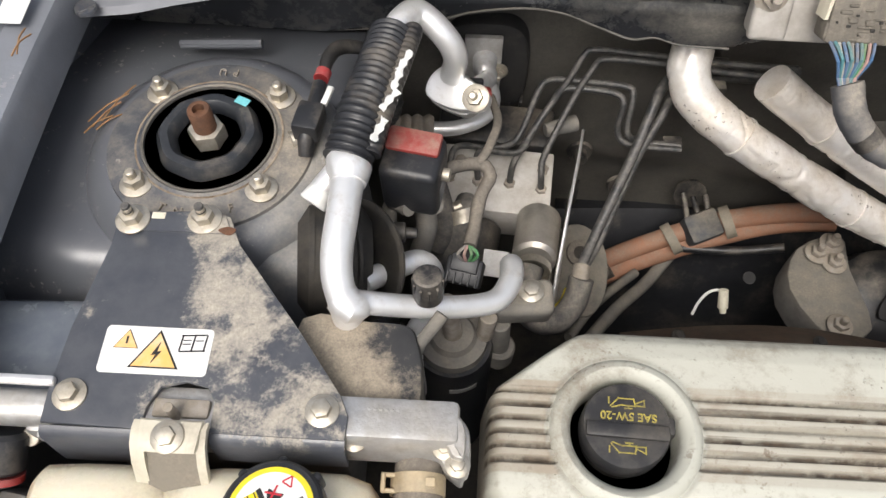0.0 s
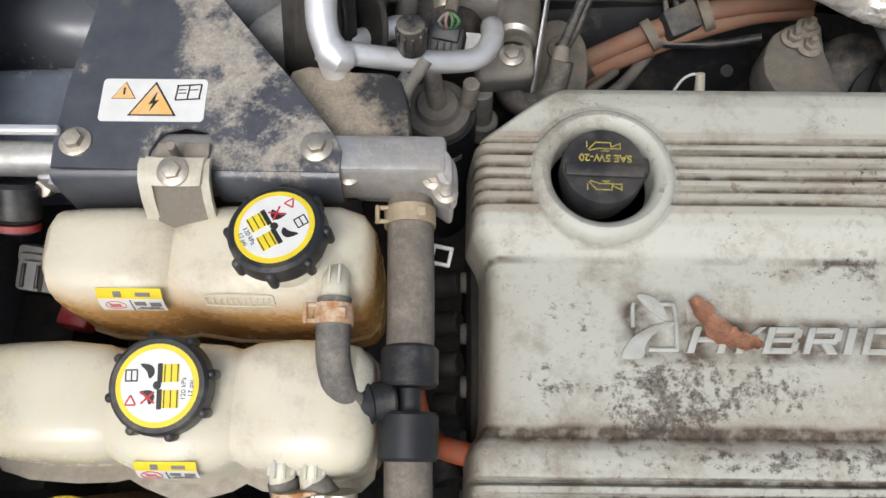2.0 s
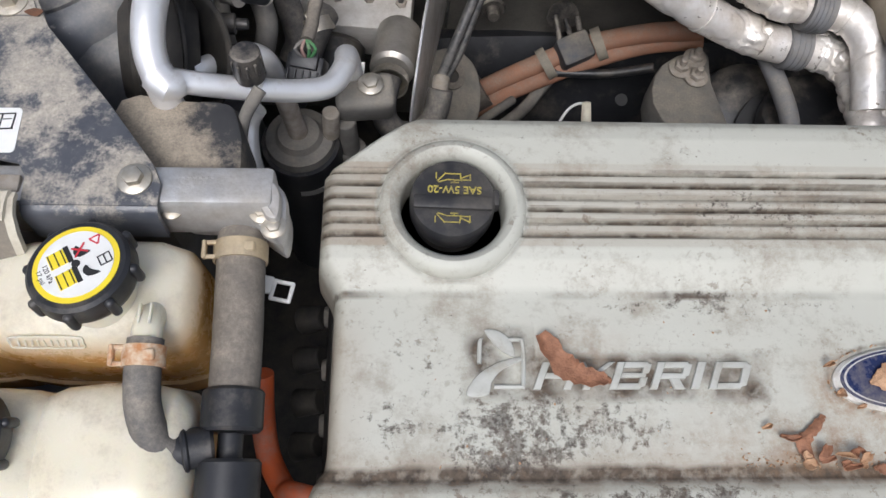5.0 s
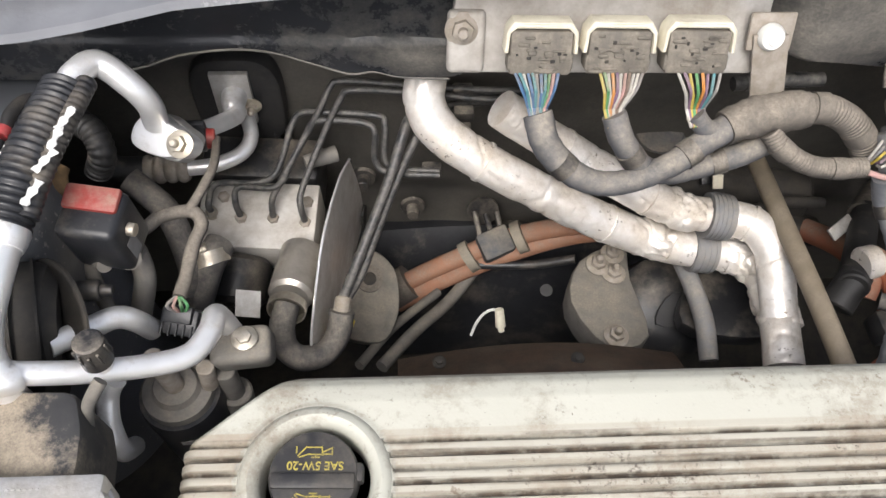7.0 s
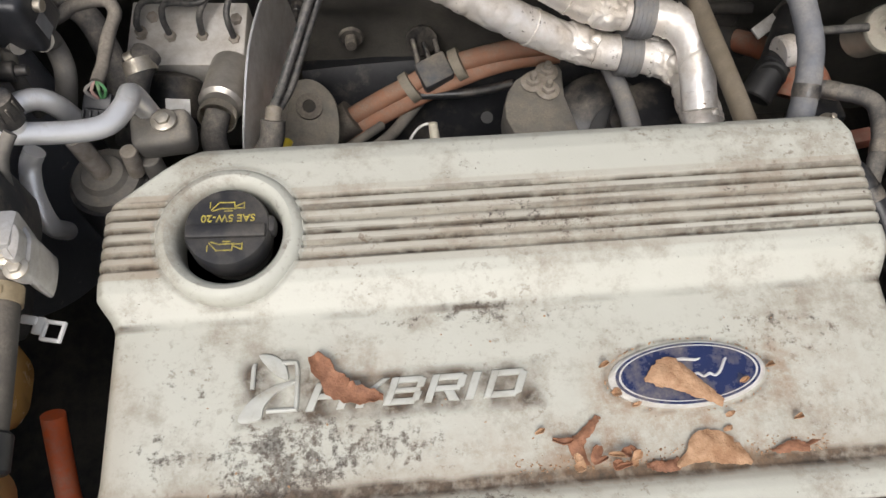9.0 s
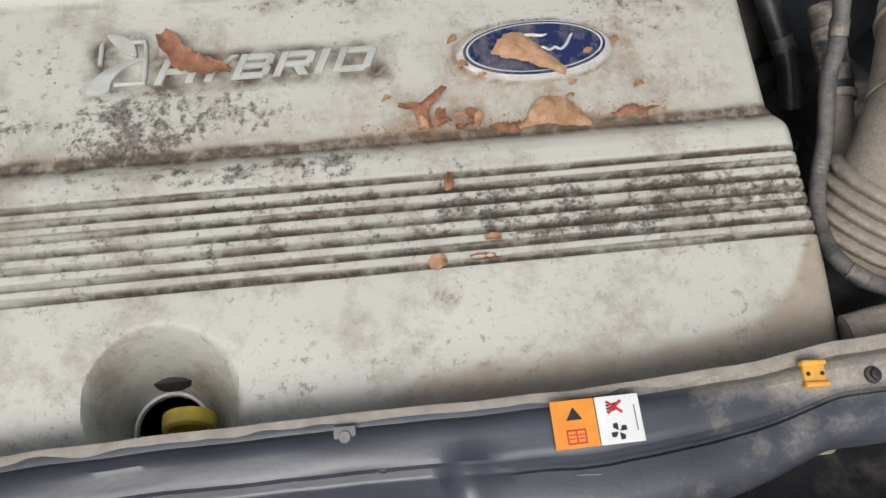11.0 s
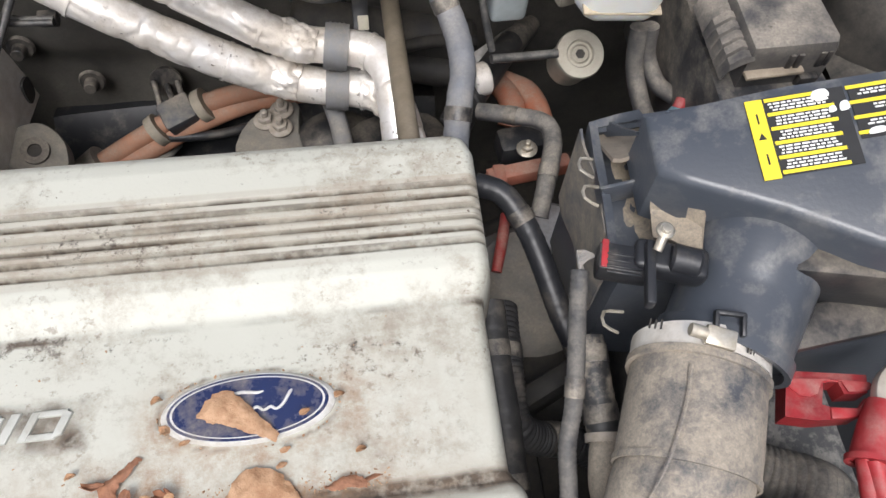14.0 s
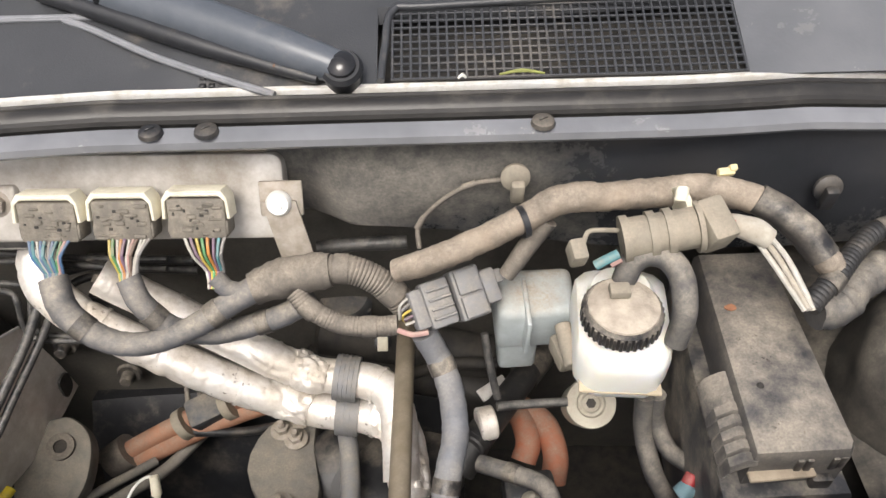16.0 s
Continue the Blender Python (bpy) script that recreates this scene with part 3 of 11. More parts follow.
def cowl_rail():
    """The painted rail along the cowl's front, its rubber seal and the lip of the tray behind it."""
    def edge(x):
        return np.interp(x, [0.1, 0.34], [0.4255, 0.441]) + 0.10 * max(0, x - 0.78) ** 1.3, rail_height(x) - 0.10 * max(0, x - 0.88)
    rail, seal, lip = [], [], []
    for x in np.linspace(-0.335, 1.25, 120):
        y, z = edge(x)
        wide = np.interp(x, [-0.33, -0.28, 0.0, 0.2], [2.1, 2.4, 2.3, 1.0])
        rail.append([V(x, y + 0.0205 + (a - 0.0205) * wide, z + b) for a, b in ((0.0235, -0.009), (0.0207, -0.005), (0.0225, 0.0), (0.028, 0.0025), (0.036, 0.004), (0.040, 0.001), (0.044, -0.02))])
        lip.append([V(x, y + a + 0.0235 * (wide - 1) + 0.0006 * noise.noise((x * 60, 0, 0)), z + b) for a, b in ((0.0668, 0.004), (0.0672, 0.0115), (0.0682, 0.0136), (0.0715, 0.0142))])
        seal.append(V(x, y + 0.052 + 0.0235 * (wide - 1), z + 0.002))
    solo("cowl_rail", sheet(rail, 0.002), stuff_of("silver_cowl_rail_paint", (0.25, 0.255, 0.27), (0.17, 0.175, 0.187), 0.2, 0.25, 9.0, dust=0.14, dust_col=(0.32, 0.29, 0.245), dscale=14.0, dsharp=0.1), "grey painted rail along the front of the cowl", "rail", kind="structure")
    solo("weatherstrip", join(tube(seal, 0.0125, 16, 0.02), tube([p + V(0, -0.0095, 0.004) for p in seal], 0.0045, 8, 0.02), tube([p + V(0, 0.004, 0.0115) for p in seal], 0.0028, 8, 0.02)), stuff_of("black_seal_rubber", (0.016, 0.015, 0.014), (0.026, 0.024, 0.022), 0.42, dust=0.12, dust_col=(0.2, 0.18, 0.15)), "black rubber hood seal lying along the cowl", "seal", kind="structure")
    solo("cowl_lip", sheet(lip, 0.002), SILVER_TRIM, "worn pale front lip of the cowl tray", "trim", kind="structure")


cowl_rail()

COWL = stuff_of("grey_cowl_plastic", (0.046, 0.048, 0.052), (0.038, 0.04, 0.044), 0.36, dust=0.1, scale=18.0, dscale=10.0, bump=0.25, bscale=700.0)


def cowl_tray():
    """The grey plastic tray under the windscreen, with its sloping grille."""
    tray = thing("cowl_tray", (0.3, 0.52, 0.18), "grey plastic cowl tray with a mesh air grille below the windscreen", "cowl")
    prof = [(0.513, 0.2005), (0.54, 0.209), (0.58, 0.221), (0.62, 0.233), (0.66, 0.250), (0.72, 0.272), (0.80, 0.292)]
    left = []
    for x in np.linspace(-0.62, 0.550, 60):
        row = []
        for y, z in prof:
            ridge = np.interp(x, [-0.62, 0.296, 0.471, 0.55], [0.587, 0.582, 0.498, 0.49])
            row.append(V(x, y, z - 0.006 * max(0.0, min(1.0, (ridge - y) / 0.01))))
        left.append(row)
    part("tray_panel", sheet(left, 0.003), COWL, tray)
    right = [[V(x, y, z + 0.018 * math.sin(min(1, (x - 0.84) * 9) * 1.57) * math.sin(i / 6 * 3)) for i, (y, z) in enumerate(prof)] for x in np.linspace(0.842, 1.25, 24)]
    part("tray_panel", sheet(right, 0.003), BODY, tray, "smooth grey end panel")
    back = [[V(x, y + 0.035 * (x - 0.55), z + 0.012 * (x - 0.55)) for y, z in ((0.578, 0.213), (0.583, 0.226), (0.59, 0.228), (0.66, 0.252), (0.80, 0.294))] for x in np.linspace(0.550, 0.842, 16)]
    part("tray_panel", sheet(back, 0.003), COWL, tray)
    # grille: a sloping mesh over a dark sheet
    bars = []
    for k in range(39):
        x = 0.562 + k * 0.0073
        L = 0.068 + 0.035 * (x - 0.55)
        bars.append(rbox((0.0021, L, 0.0024), Matrix.Translation((x, 0.513 + L / 2 * math.cos(radians(16)), 0.2035 + L / 2 * math.sin(radians(16)))) @ pose(0, 0, 0, 16), 0.0005, 1))
    for k in range(11):
        f = k * 0.0074
        bars.append(rbox((0.280, 0.0019, 0.0024), Matrix.Translation((0.7005, 0.514 + f * math.cos(radians(16)), 0.2036 + f * math.sin(radians(16)))) @ pose(0, 0, 0, 16), 0.0005, 1))
    part("grille", join(*bars), COWL, tray, "dark square-meshed air grille")
    part("grille_frame", tube([(0.553, 0.512, 0.204), (0.556, 0.545, 0.2125), (0.563, 0.580, 0.225), (0.60, 0.583, 0.2265), (0.84, 0.592, 0.230)], 0.0032, 10), COWL, tray)
    # near-black sheet that stands in for the shade below the mesh
    part("grille_backing", sheet([[V(x, y, z) for y, z in ((0.505, 0.188), (0.55, 0.19), (0.61, 0.205))] for x in (0.54, 0.7, 0.86)], 0.002), DARK, tray, "dark sheet in place of the shade under the grille")
    part("slot", join(*[rbox((0.0055, 0.005, 0.003), (0.412 + 0.0075 * k, 0.5165 if k > 2 else 0.5195, 0.1985), 0.001, 1) for k in range(8)], *[rbox((0.0055, 0.005, 0.003), (0.412 + 0.0075 * k, 0.5265, 0.2012), 0.001, 1) for k in range(3)]), BLACK_PRINT, tray, "row of small dark vent slots")
    part("ridge", tube([(-0.6, 0.587, 0.2235), (0.24, 0.585, 0.223), (0.296, 0.581, 0.222), (0.38, 0.540, 0.2095), (0.471, 0.503, 0.200)], 0.0032, 8), stuff_of("pale_grey_plastic_edge", (0.22, 0.225, 0.24), (0.17, 0.175, 0.185), 0.35, dust=0.08), tray, "pale edge of the recessed panel")
    return tray


cowl_tray()


def windscreen():
    mat = bpy.data.materials.new("windscreen_glass")
    mat.use_nodes = True
    b = mat.node_tree.nodes["Principled BSDF"]
    b.inputs["Base Color"].default_value = (0.25, 0.29, 0.31, 1)
    b.inputs["Roughness"].default_value, b.inputs["Transmission Weight"].default_value = 0.03, 0.6
    return solo("windscreen", sheet([[V(x, 0.79 + 0.25 * k, 0.288 + 0.11 * k) for x in (-0.62, 0.3, 1.25)] for k in range(3)], 0.005), mat, "sloping windscreen glass behind the cowl", "windscreen", kind="structure")


windscreen()


def cowl_rivet(x, y=0.4715, z=0.1905):
    """A black push rivet with a dirty head."""
    return solo("push_rivet", join(lathe([(0, 0), (0.0095, 0), (0.0085, 0.003), (0.006, 0.0045), (0, 0.0048)], Matrix.Translation((x, y, z))),
                                   rbox((0.0075, 0.0018, 0.002), Matrix.Translation((x, y, z + 0.0048)) @ pose(0, 0, 0, 0, 0, 30), 0.0004, 1)), BLACK, "dirty black push rivet in the cowl rail", "rivet", "cowl rivets")


for rx in (0.380, 0.422, 0.676):
    cowl_rivet(rx)
cowl_rivet(0.183, 0.458, 0.1885)


def wiper():
    """The wiper arm that lies over the cowl tray."""
    w = thing("wiper_arm", (0.522, 0.515, 0.2), "black metal wiper arm with a round capped pivot", "wiper")
    part("arm", tube([(0.522, 0.517, 0.2135), (0.48, 0.535, 0.219), (0.42, 0.562, 0.226), (0.35, 0.592, 0.233), (0.28, 0.618, 0.24), (0.1, 0.66, 0.262), (-0.2, 0.70, 0.28)], [0.013, 0.0170, 0.0190, 0.0200, 0.0190, 0.012, 0.008], 20, 0.01), stuff_of("blue_grey_wiper_paint", (0.085, 0.095, 0.112), (0.07, 0.08, 0.095), 0.32, dust=0.08), w)
    part("pivot", lathe([(0, -0.016), (0.0145, -0.016), (0.0165, 0.002), (0.014, 0.006), (0, 0.006)], Matrix.Translation((0.524, 0.515, 0.2135)) @ pose(0, 0, 0, 25)), BLACK_CLEAN, w)
    part("pivot_cap", lathe([(0, 0.005), (0.0115, 0.005), (0.011, 0.009), (0.007, 0.012), (0, 0.013)], Matrix.Translation((0.524, 0.515, 0.2135)) @ pose(0, 0, 0, 25)), stuff_of("glossy_black_cap", (0.02, 0.02, 0.022), None, 0.12, bump=0), w, "glossy black cap")
    # black tube added to imitate the shade beneath the arm
    part("underside", tube([(0.505, 0.510, 0.2085), (0.46, 0.527, 0.213), (0.40, 0.550, 0.220), (0.33, 0.580, 0.2285), (0.27, 0.603, 0.236)], [0.004, 0.006, 0.008, 0.008, 0.007], 10), BLACK_CLEAN, w, "black tube in place of the shade under the arm")
    part("hinge", rbox((0.007, 0.046, 0.030), Matrix.Translation((0.318, 0.603, 0.240)) @ pose(0, 0, 0, 20, 0, 20), 0.003), BLACK_CLEAN, w)


wiper()
DEAD_LEAF = stuff_of("dead_leaf", (0.15, 0.075, 0.045), (0.08, 0.045, 0.03), 0.8, scale=150.0, bump=0.6, bscale=600.0)
for k in range(7):
    lx = 0.40 + 0.011 * k
    solo("dry_leaf", tube([(lx, 0.551 - 0.0042 * k, 0.2165 - 0.0009 * k), (lx + 0.006, 0.546 - 0.004 * k + 0.002 * math.sin(k * 2), 0.2195 - 0.0009 * k), (lx + 0.013, 0.543 - 0.0042 * k, 0.2165 - 0.0009 * k)], [0.0008, 0.0032, 0.0008], 7), DEAD_LEAF, "dark brown dead leaf caught under the wiper arm", "leaf", "leaves under the wiper")
for lp, lq, lm in (((0.644, 0.498, 0.217), (0.678, 0.498, 0.217), "yellow"), ((0.613, 0.501, 0.212), (0.619, 0.502, 0.212), "white")):
    solo("fallen_petal", tube([lp, (Vector(lp) + Vector(lq)) / 2 + V(0, 0, 0.003), lq], [0.0008, 0.0016, 0.0008], 8), stuff_of("pale_petal", (0.26, 0.28, 0.08) if lm == "yellow" else (0.75, 0.75, 0.68), None, 0.6, bump=0), "pale fallen plant scrap on the cowl grille", "plant scrap")


def crossmember():
    """The radiator support along the front, pressed from painted sheet."""
    xs = np.linspace(-0.42, 1.12, 300)
    back = np.interp(xs, [-0.42, -0.30, -0.25, -0.20, -0.13, -0.08, -0.03, 0.02, 0.16, 0.30, 0.40, 0.50, 0.56, 0.60, 0.70, 0.78, 0.95, 1.12],
                     [-0.06, -0.105, -0.128, -0.146, -0.175, -0.191, -0.198, -0.2, -0.196, -0.1955, -0.1965, -0.193, -0.186, -0.184, -0.183, -0.198, -0.215, -0.22])
    wide = np.interp(xs, [-0.42, -0.2, -0.1, 0.15, 0.3, 0.42, 0.48, 0.55, 0.66, 0.78, 1.12], [0.17, 0.12, 0.085, 0.066, 0.07, 0.075, 0.07, 0.055, 0.058, 0.075, 0.09])
    top = np.interp(xs, [-0.42, -0.2, 0.0, 0.2, 0.4, 0.56, 0.8, 1.12], [0.02, 0.018, 0.022, 0.026, 0.03, 0.04, 0.04, 0.03])
    rows = []
    for x, yb, w, z in zip(xs, back, wide, top):
        yb += 0.0012 * noise.noise((x * 30, 0, 0))
        # x below 0.33: the front half is pressed down into a tray, closed by a slanting wall
        tray = max(0.0, min(1.0, (0.337 - x) / 0.012)) * max(0.0, min(1.0, (x + 0.06) / 0.05))
        tray = tray * tray * (3 - 2 * tray)
        hump = 0.0035 * math.exp(-((x - 0.343) / 0.010) ** 2)
        dent = 0.0012 * noise.noise((x * 16, 2, 0))
        groove = 0.0026 * max(0.0, min(1.0, (x - 0.34) / 0.06))
        prof = [(0.0, -0.05), (0.0, -0.003), (0.0008, -0.0008), (0.003, 0.0), (0.0085, -0.0012), (0.0105, 0.0016), (0.0125, 0.0040), (0.016, 0.0052), (0.28 * w, 0.0046 + dent), (0.40 * w, 0.0042 + dent + hump * 0.4), (0.455 * w, 0.0036 + hump - 0.001 * tray), (0.48 * w, 0.0024 + hump - 0.0065 * tray), (0.525 * w, 0.0028 + hump - 0.0085 * tray), (0.545 * w, 0.0026 - groove + hump - 0.0090 * tray), (0.565 * w, 0.0026 - groove + hump - 0.0090 * tray),
                (0.585 * w, 0.0028 + hump - 0.0090 * tray), (0.66 * w, 0.0030 + hump - 0.0088 * tray), (0.78 * w, 0.0022 + dent + 0.5 * hump - 0.0070 * tray), (0.88 * w, 0.0002 - 0.004 * tray), (0.95 * w, -0.004 - 0.001 * tray), (w, -0.012), (w + 0.003, -0.026), (w + 0.002, -0.05)]
        rows.append([V(x, yb - a, z + b) for a, b in prof])
    cm = thing("radiator_support", (0.35, -0.22, -0.03), "dusty grey-blue painted crossmember along the front of the bay", "crossmember")
    part("panel", sheet(rows, 0.002), PAINT, cm)
    part("flange_dust", sheet([[r[2] + V(0, 0.0003, 0.0010), r[2] + V(0, -0.0022 - 0.002 * noise.noise((r[2].x * 50, 1, 0)), 0.0012), r[2] + V(0, -0.0045 - 0.003 * noise.noise((r[2].x * 40, 4, 0)), 0.0004)] for r in rows[4:-4]], 0.0005), stuff_of("grey_tan_dust", (0.33, 0.3, 0.255), (0.24, 0.215, 0.18), 0.9, scale=70.0, bump=0.6), cm, "line of settled grey-tan dust on the flange")
    for x, y, z, L in ((0.40, -0.2425, 0.0335, 0.05), (0.30, -0.212, 0.0312, 0.02)):
        part("scratch", tube([(x, y, z), (x + 0.4 * L, y - 0.0015, z), (x + L, y - 0.004, z)], 0.0004, 4, 0.01), RAIL, cm, "pale scratch in the paint")
    return cm


crossmember()
sup = thing("warning_sticker", (0.415, -0.216, 0.037), "orange and white fan warning sticker on the crossmember", "sticker")
SM = Matrix.Translation((0.415, -0.216, 0.038)) @ pose(0, 0, 0, -2, 0, 0)
part("orange_half", slab(0.0245, 0.026, SM @ pose(-0.0125, 0, 0)), ORANGE_PRINT, sup)
part("white_half", slab(0.0245, 0.026, SM @ pose(0.0125, 0, 0)), WHITE_PRINT, sup)
part("warning_triangle", prism([(-0.017, 0.002), (-0.008, 0.002), (-0.0125, 0.009)], 0.0006, 0.0009, SM, 0), BLACK_PRINT, sup)
part("book_symbol", join(*[slab(w, h, SM @ pose(x, y, 0.0006), 0.0003) for w, h, x, y in ((0.010, 0.0008, -0.0125, -0.0035), (0.010, 0.0008, -0.0125, -0.0105), (0.0008, 0.0078, -0.0175, -0.007), (0.0008, 0.0078, -0.0075, -0.007), (0.0008, 0.0078, -0.0125, -0.007), (0.0035, 0.0006, -0.015, -0.006), (0.0035, 0.0006, -0.010, -0.006), (0.0035, 0.0006, -0.015, -0.008), (0.0035, 0.0006, -0.010, -0.008))]), RED_PRINT, sup)
part("fan_symbol", join(*[prism([(0.0005, 0), (0.0045, -0.0013), (0.005, 0.0012), (0.003, 0.0022)], 0.0006, 0.0009, SM @ pose(0.011, -0.0065, 0, 0, 0, 90 * k + 20), 0) for k in range(4)]), BLACK_PRINT, sup)
part("cross_symbol", join(*[slab(0.0105, 0.0016, SM @ pose(0.0105, 0.0068, 0.0007, 0, 0, a), 0.0003) for a in (38, -38)]), RED_PRINT, sup)
part("fist_symbol", join(*[slab(0.006, 0.001, SM @ pose(0.009, 0.005 + 0.0016 * k, 0.0006, 0, 0, 12), 0.0003) for k in range(3)]), BLACK_PRINT, sup)
part("small_print", slab(0.0008, 0.014, SM @ pose(0.0215, 0, 0.0006), 0.0002), CONN, sup)


def yellow_clip():
    c = V(0.539, -0.204, 0.0415)
    m = Matrix.Translation(c) @ pose(0, 0, 0, 0, 0, -3)
    t = thing("yellow_clip", c, "orange-yellow plastic retainer clip on the crossmember", "clip")
    part("body", join(rbox((0.0125, 0.014, 0.004), m @ pose(0, 0, 0.002), 0.001), rbox((0.014, 0.003, 0.006), m @ pose(0, 0.006, 0.003), 0.001), rbox((0.014, 0.003, 0.006), m @ pose(0, -0.006, 0.003), 0.001)), stuff_of("orange_yellow_plastic", (0.8, 0.42, 0.05), (0.7, 0.35, 0.04), 0.5, dust=0.2, dscale=80), t)
    part("hole", join(*[lathe([(0, 0.0041), (0.0012, 0.0041), (0.0012, 0.0046), (0, 0.0046)], m @ pose(x, 0, 0), 10) for x in (-0.004, 0.004)]), BLACK_PRINT, t)


yellow_clip()
RV = Matrix.Translation((0.572, -0.208, 0.0445))
solo("plastic_rivet", join(lathe([(0, 0), (0.0050, 0), (0.0044, 0.0016), (0.0026, 0.002), (0.0026, 0.004), (0.0016, 0.0044), (0, 0.0044)], RV), rbox((0.0016, 0.0075, 0.0016), RV @ pose(0, 0, 0.003), 0.0004, 1)), BLACK, "small black plastic rivet in the dusty crossmember", "rivet")
for bp in ((0.668, -0.207, 0.046), (0.511, -0.225, 0.035), (0.340, -0.214, 0.030), (0.297, -0.225, 0.028)):
    solo("rivet_head", lathe([(0, -0.001), (0.005, -0.001), (0.0035, 0.0012), (0, 0.0016)], Matrix.Translation(bp), 18), PAINT, "painted rivet head on the crossmember", "rivet", "crossmember rivets")
solo("slotted_tab", join(rbox((0.012, 0.012, 0.002), Matrix.Translation((0.278, -0.209, 0.031)), 0.0006), lathe([(0, 0.001), (0.0035, 0.001), (0.003, 0.003), (0, 0.003)], Matrix.Translation((0.278, -0.209, 0.031)), 16)), CONN, "small grey clip in a crossmember slot", "clip")
LBM = Matrix.Translation((-0.238, -0.169, 0.024))
solo("crossmember_bolt", bolt(LBM, 0.0125, 0.013), PAINT, "painted hexagonal bolt on the crossmember", "bolt")
solo("crossmember_hole", lathe([(0.0045, 0), (0.0055, 0.0008), (0.0045, 0.0014), (0.0035, 0.0008), (0.0045, 0)], Matrix.Translation((-0.165, -0.203, 0.023)), 16), BLACK_PRINT, "small drain hole rim in the crossmember", "hole")


def grille_shutter():
    g = thing("front_shroud", (0.6, -0.32, -0.12), "dark plastic shroud in front of the radiator support", "shroud")
    part("shroud_panel", sheet([[V(x, y, z + 0.004 * noise.noise((x * 8, y * 8, 0))) for y, z in ((-0.22, -0.05), (-0.27, -0.035), (-0.33, -0.03), (-0.5, -0.06))] for x in np.linspace(-0.42, 1.12, 40)], 0.003), BLACK_CLEAN, g)
    for k in range(3):
        part("slat", sheet([[V(x, -0.275 - 0.03 * k, 0.0 - 0.006 * k), V(x, -0.290 - 0.03 * k, 0.003 - 0.006 * k), V(x, -0.296 - 0.03 * k, -0.008 - 0.006 * k)] for x in np.linspace(0.42, 1.1, 24)], 0.002), BLACK_CLEAN, g)
    part("blue_tag", rbox((0.03, 0.012, 0.014), Matrix.Translation((0.698, -0.261, 0.015)) @ pose(0, 0, 0, 0, 0, -6), 0.003), stuff_of("blue_plastic", (0.03, 0.1, 0.3), None, 0.45, dust=0.25), g, "blue plastic tag")


grille_shutter()

# ---- engine under its cover ----


def engine():
    e = thing("engine_block", (0.31, 0.02, -0.55), "dark grimy engine under its plastic cover", "engine")
    part("block", rbox((0.48, 0.30, 0.36), (0.31, 0.0, -0.30), 0.03), DARK, e)
    part("head_cover", rbox((0.52, 0.36, 0.09), (0.31, 0.02, -0.09), 0.025), DARK, e)
    for k in range(6):
        part("head_bolt", rod((0.035, -0.10 + 0.045 * k, -0.12), (0.015, -0.10 + 0.045 * k, -0.12), 0.011, 0.009, 12), GRIME, e)
    part("timing_case", rbox((0.03, 0.34, 0.30), (0.035, 0.0, -0.24), 0.012), DARK, e)
    # rusty shield behind the head
    rows = [[V(x, 0.285 + 0.05 * v, -0.20 + 0.055 * math.sin(max(0, min(1, (x - 0.17) / 0.30)) * math.pi) * (1 - 0.25 * v) - 0.02 * v * v) for x in np.linspace(0.17, 0.47, 30)] for v in np.linspace(0, 1.4, 8)]
    sh = part("exhaust_shield", sheet(rows, 0.002), stuff_of("dark_rusted_shield", (0.085, 0.055, 0.038), (0.05, 0.036, 0.028), 0.7, 0.2, 60.0, dust=0.3, dust_col=(0.16, 0.125, 0.09), bump=0.5), e, "rust-brown exhaust heat shield")
    for c in ((0.211, 0.321, -0.165), (0.347, 0.321, -0.165)):
        part("bolt", bolt(Matrix.Translation(c), 0.004, 0.005), DARK, sh)


engine()

COVER = bpy.data.materials.new("grey_green_cover_plastic")


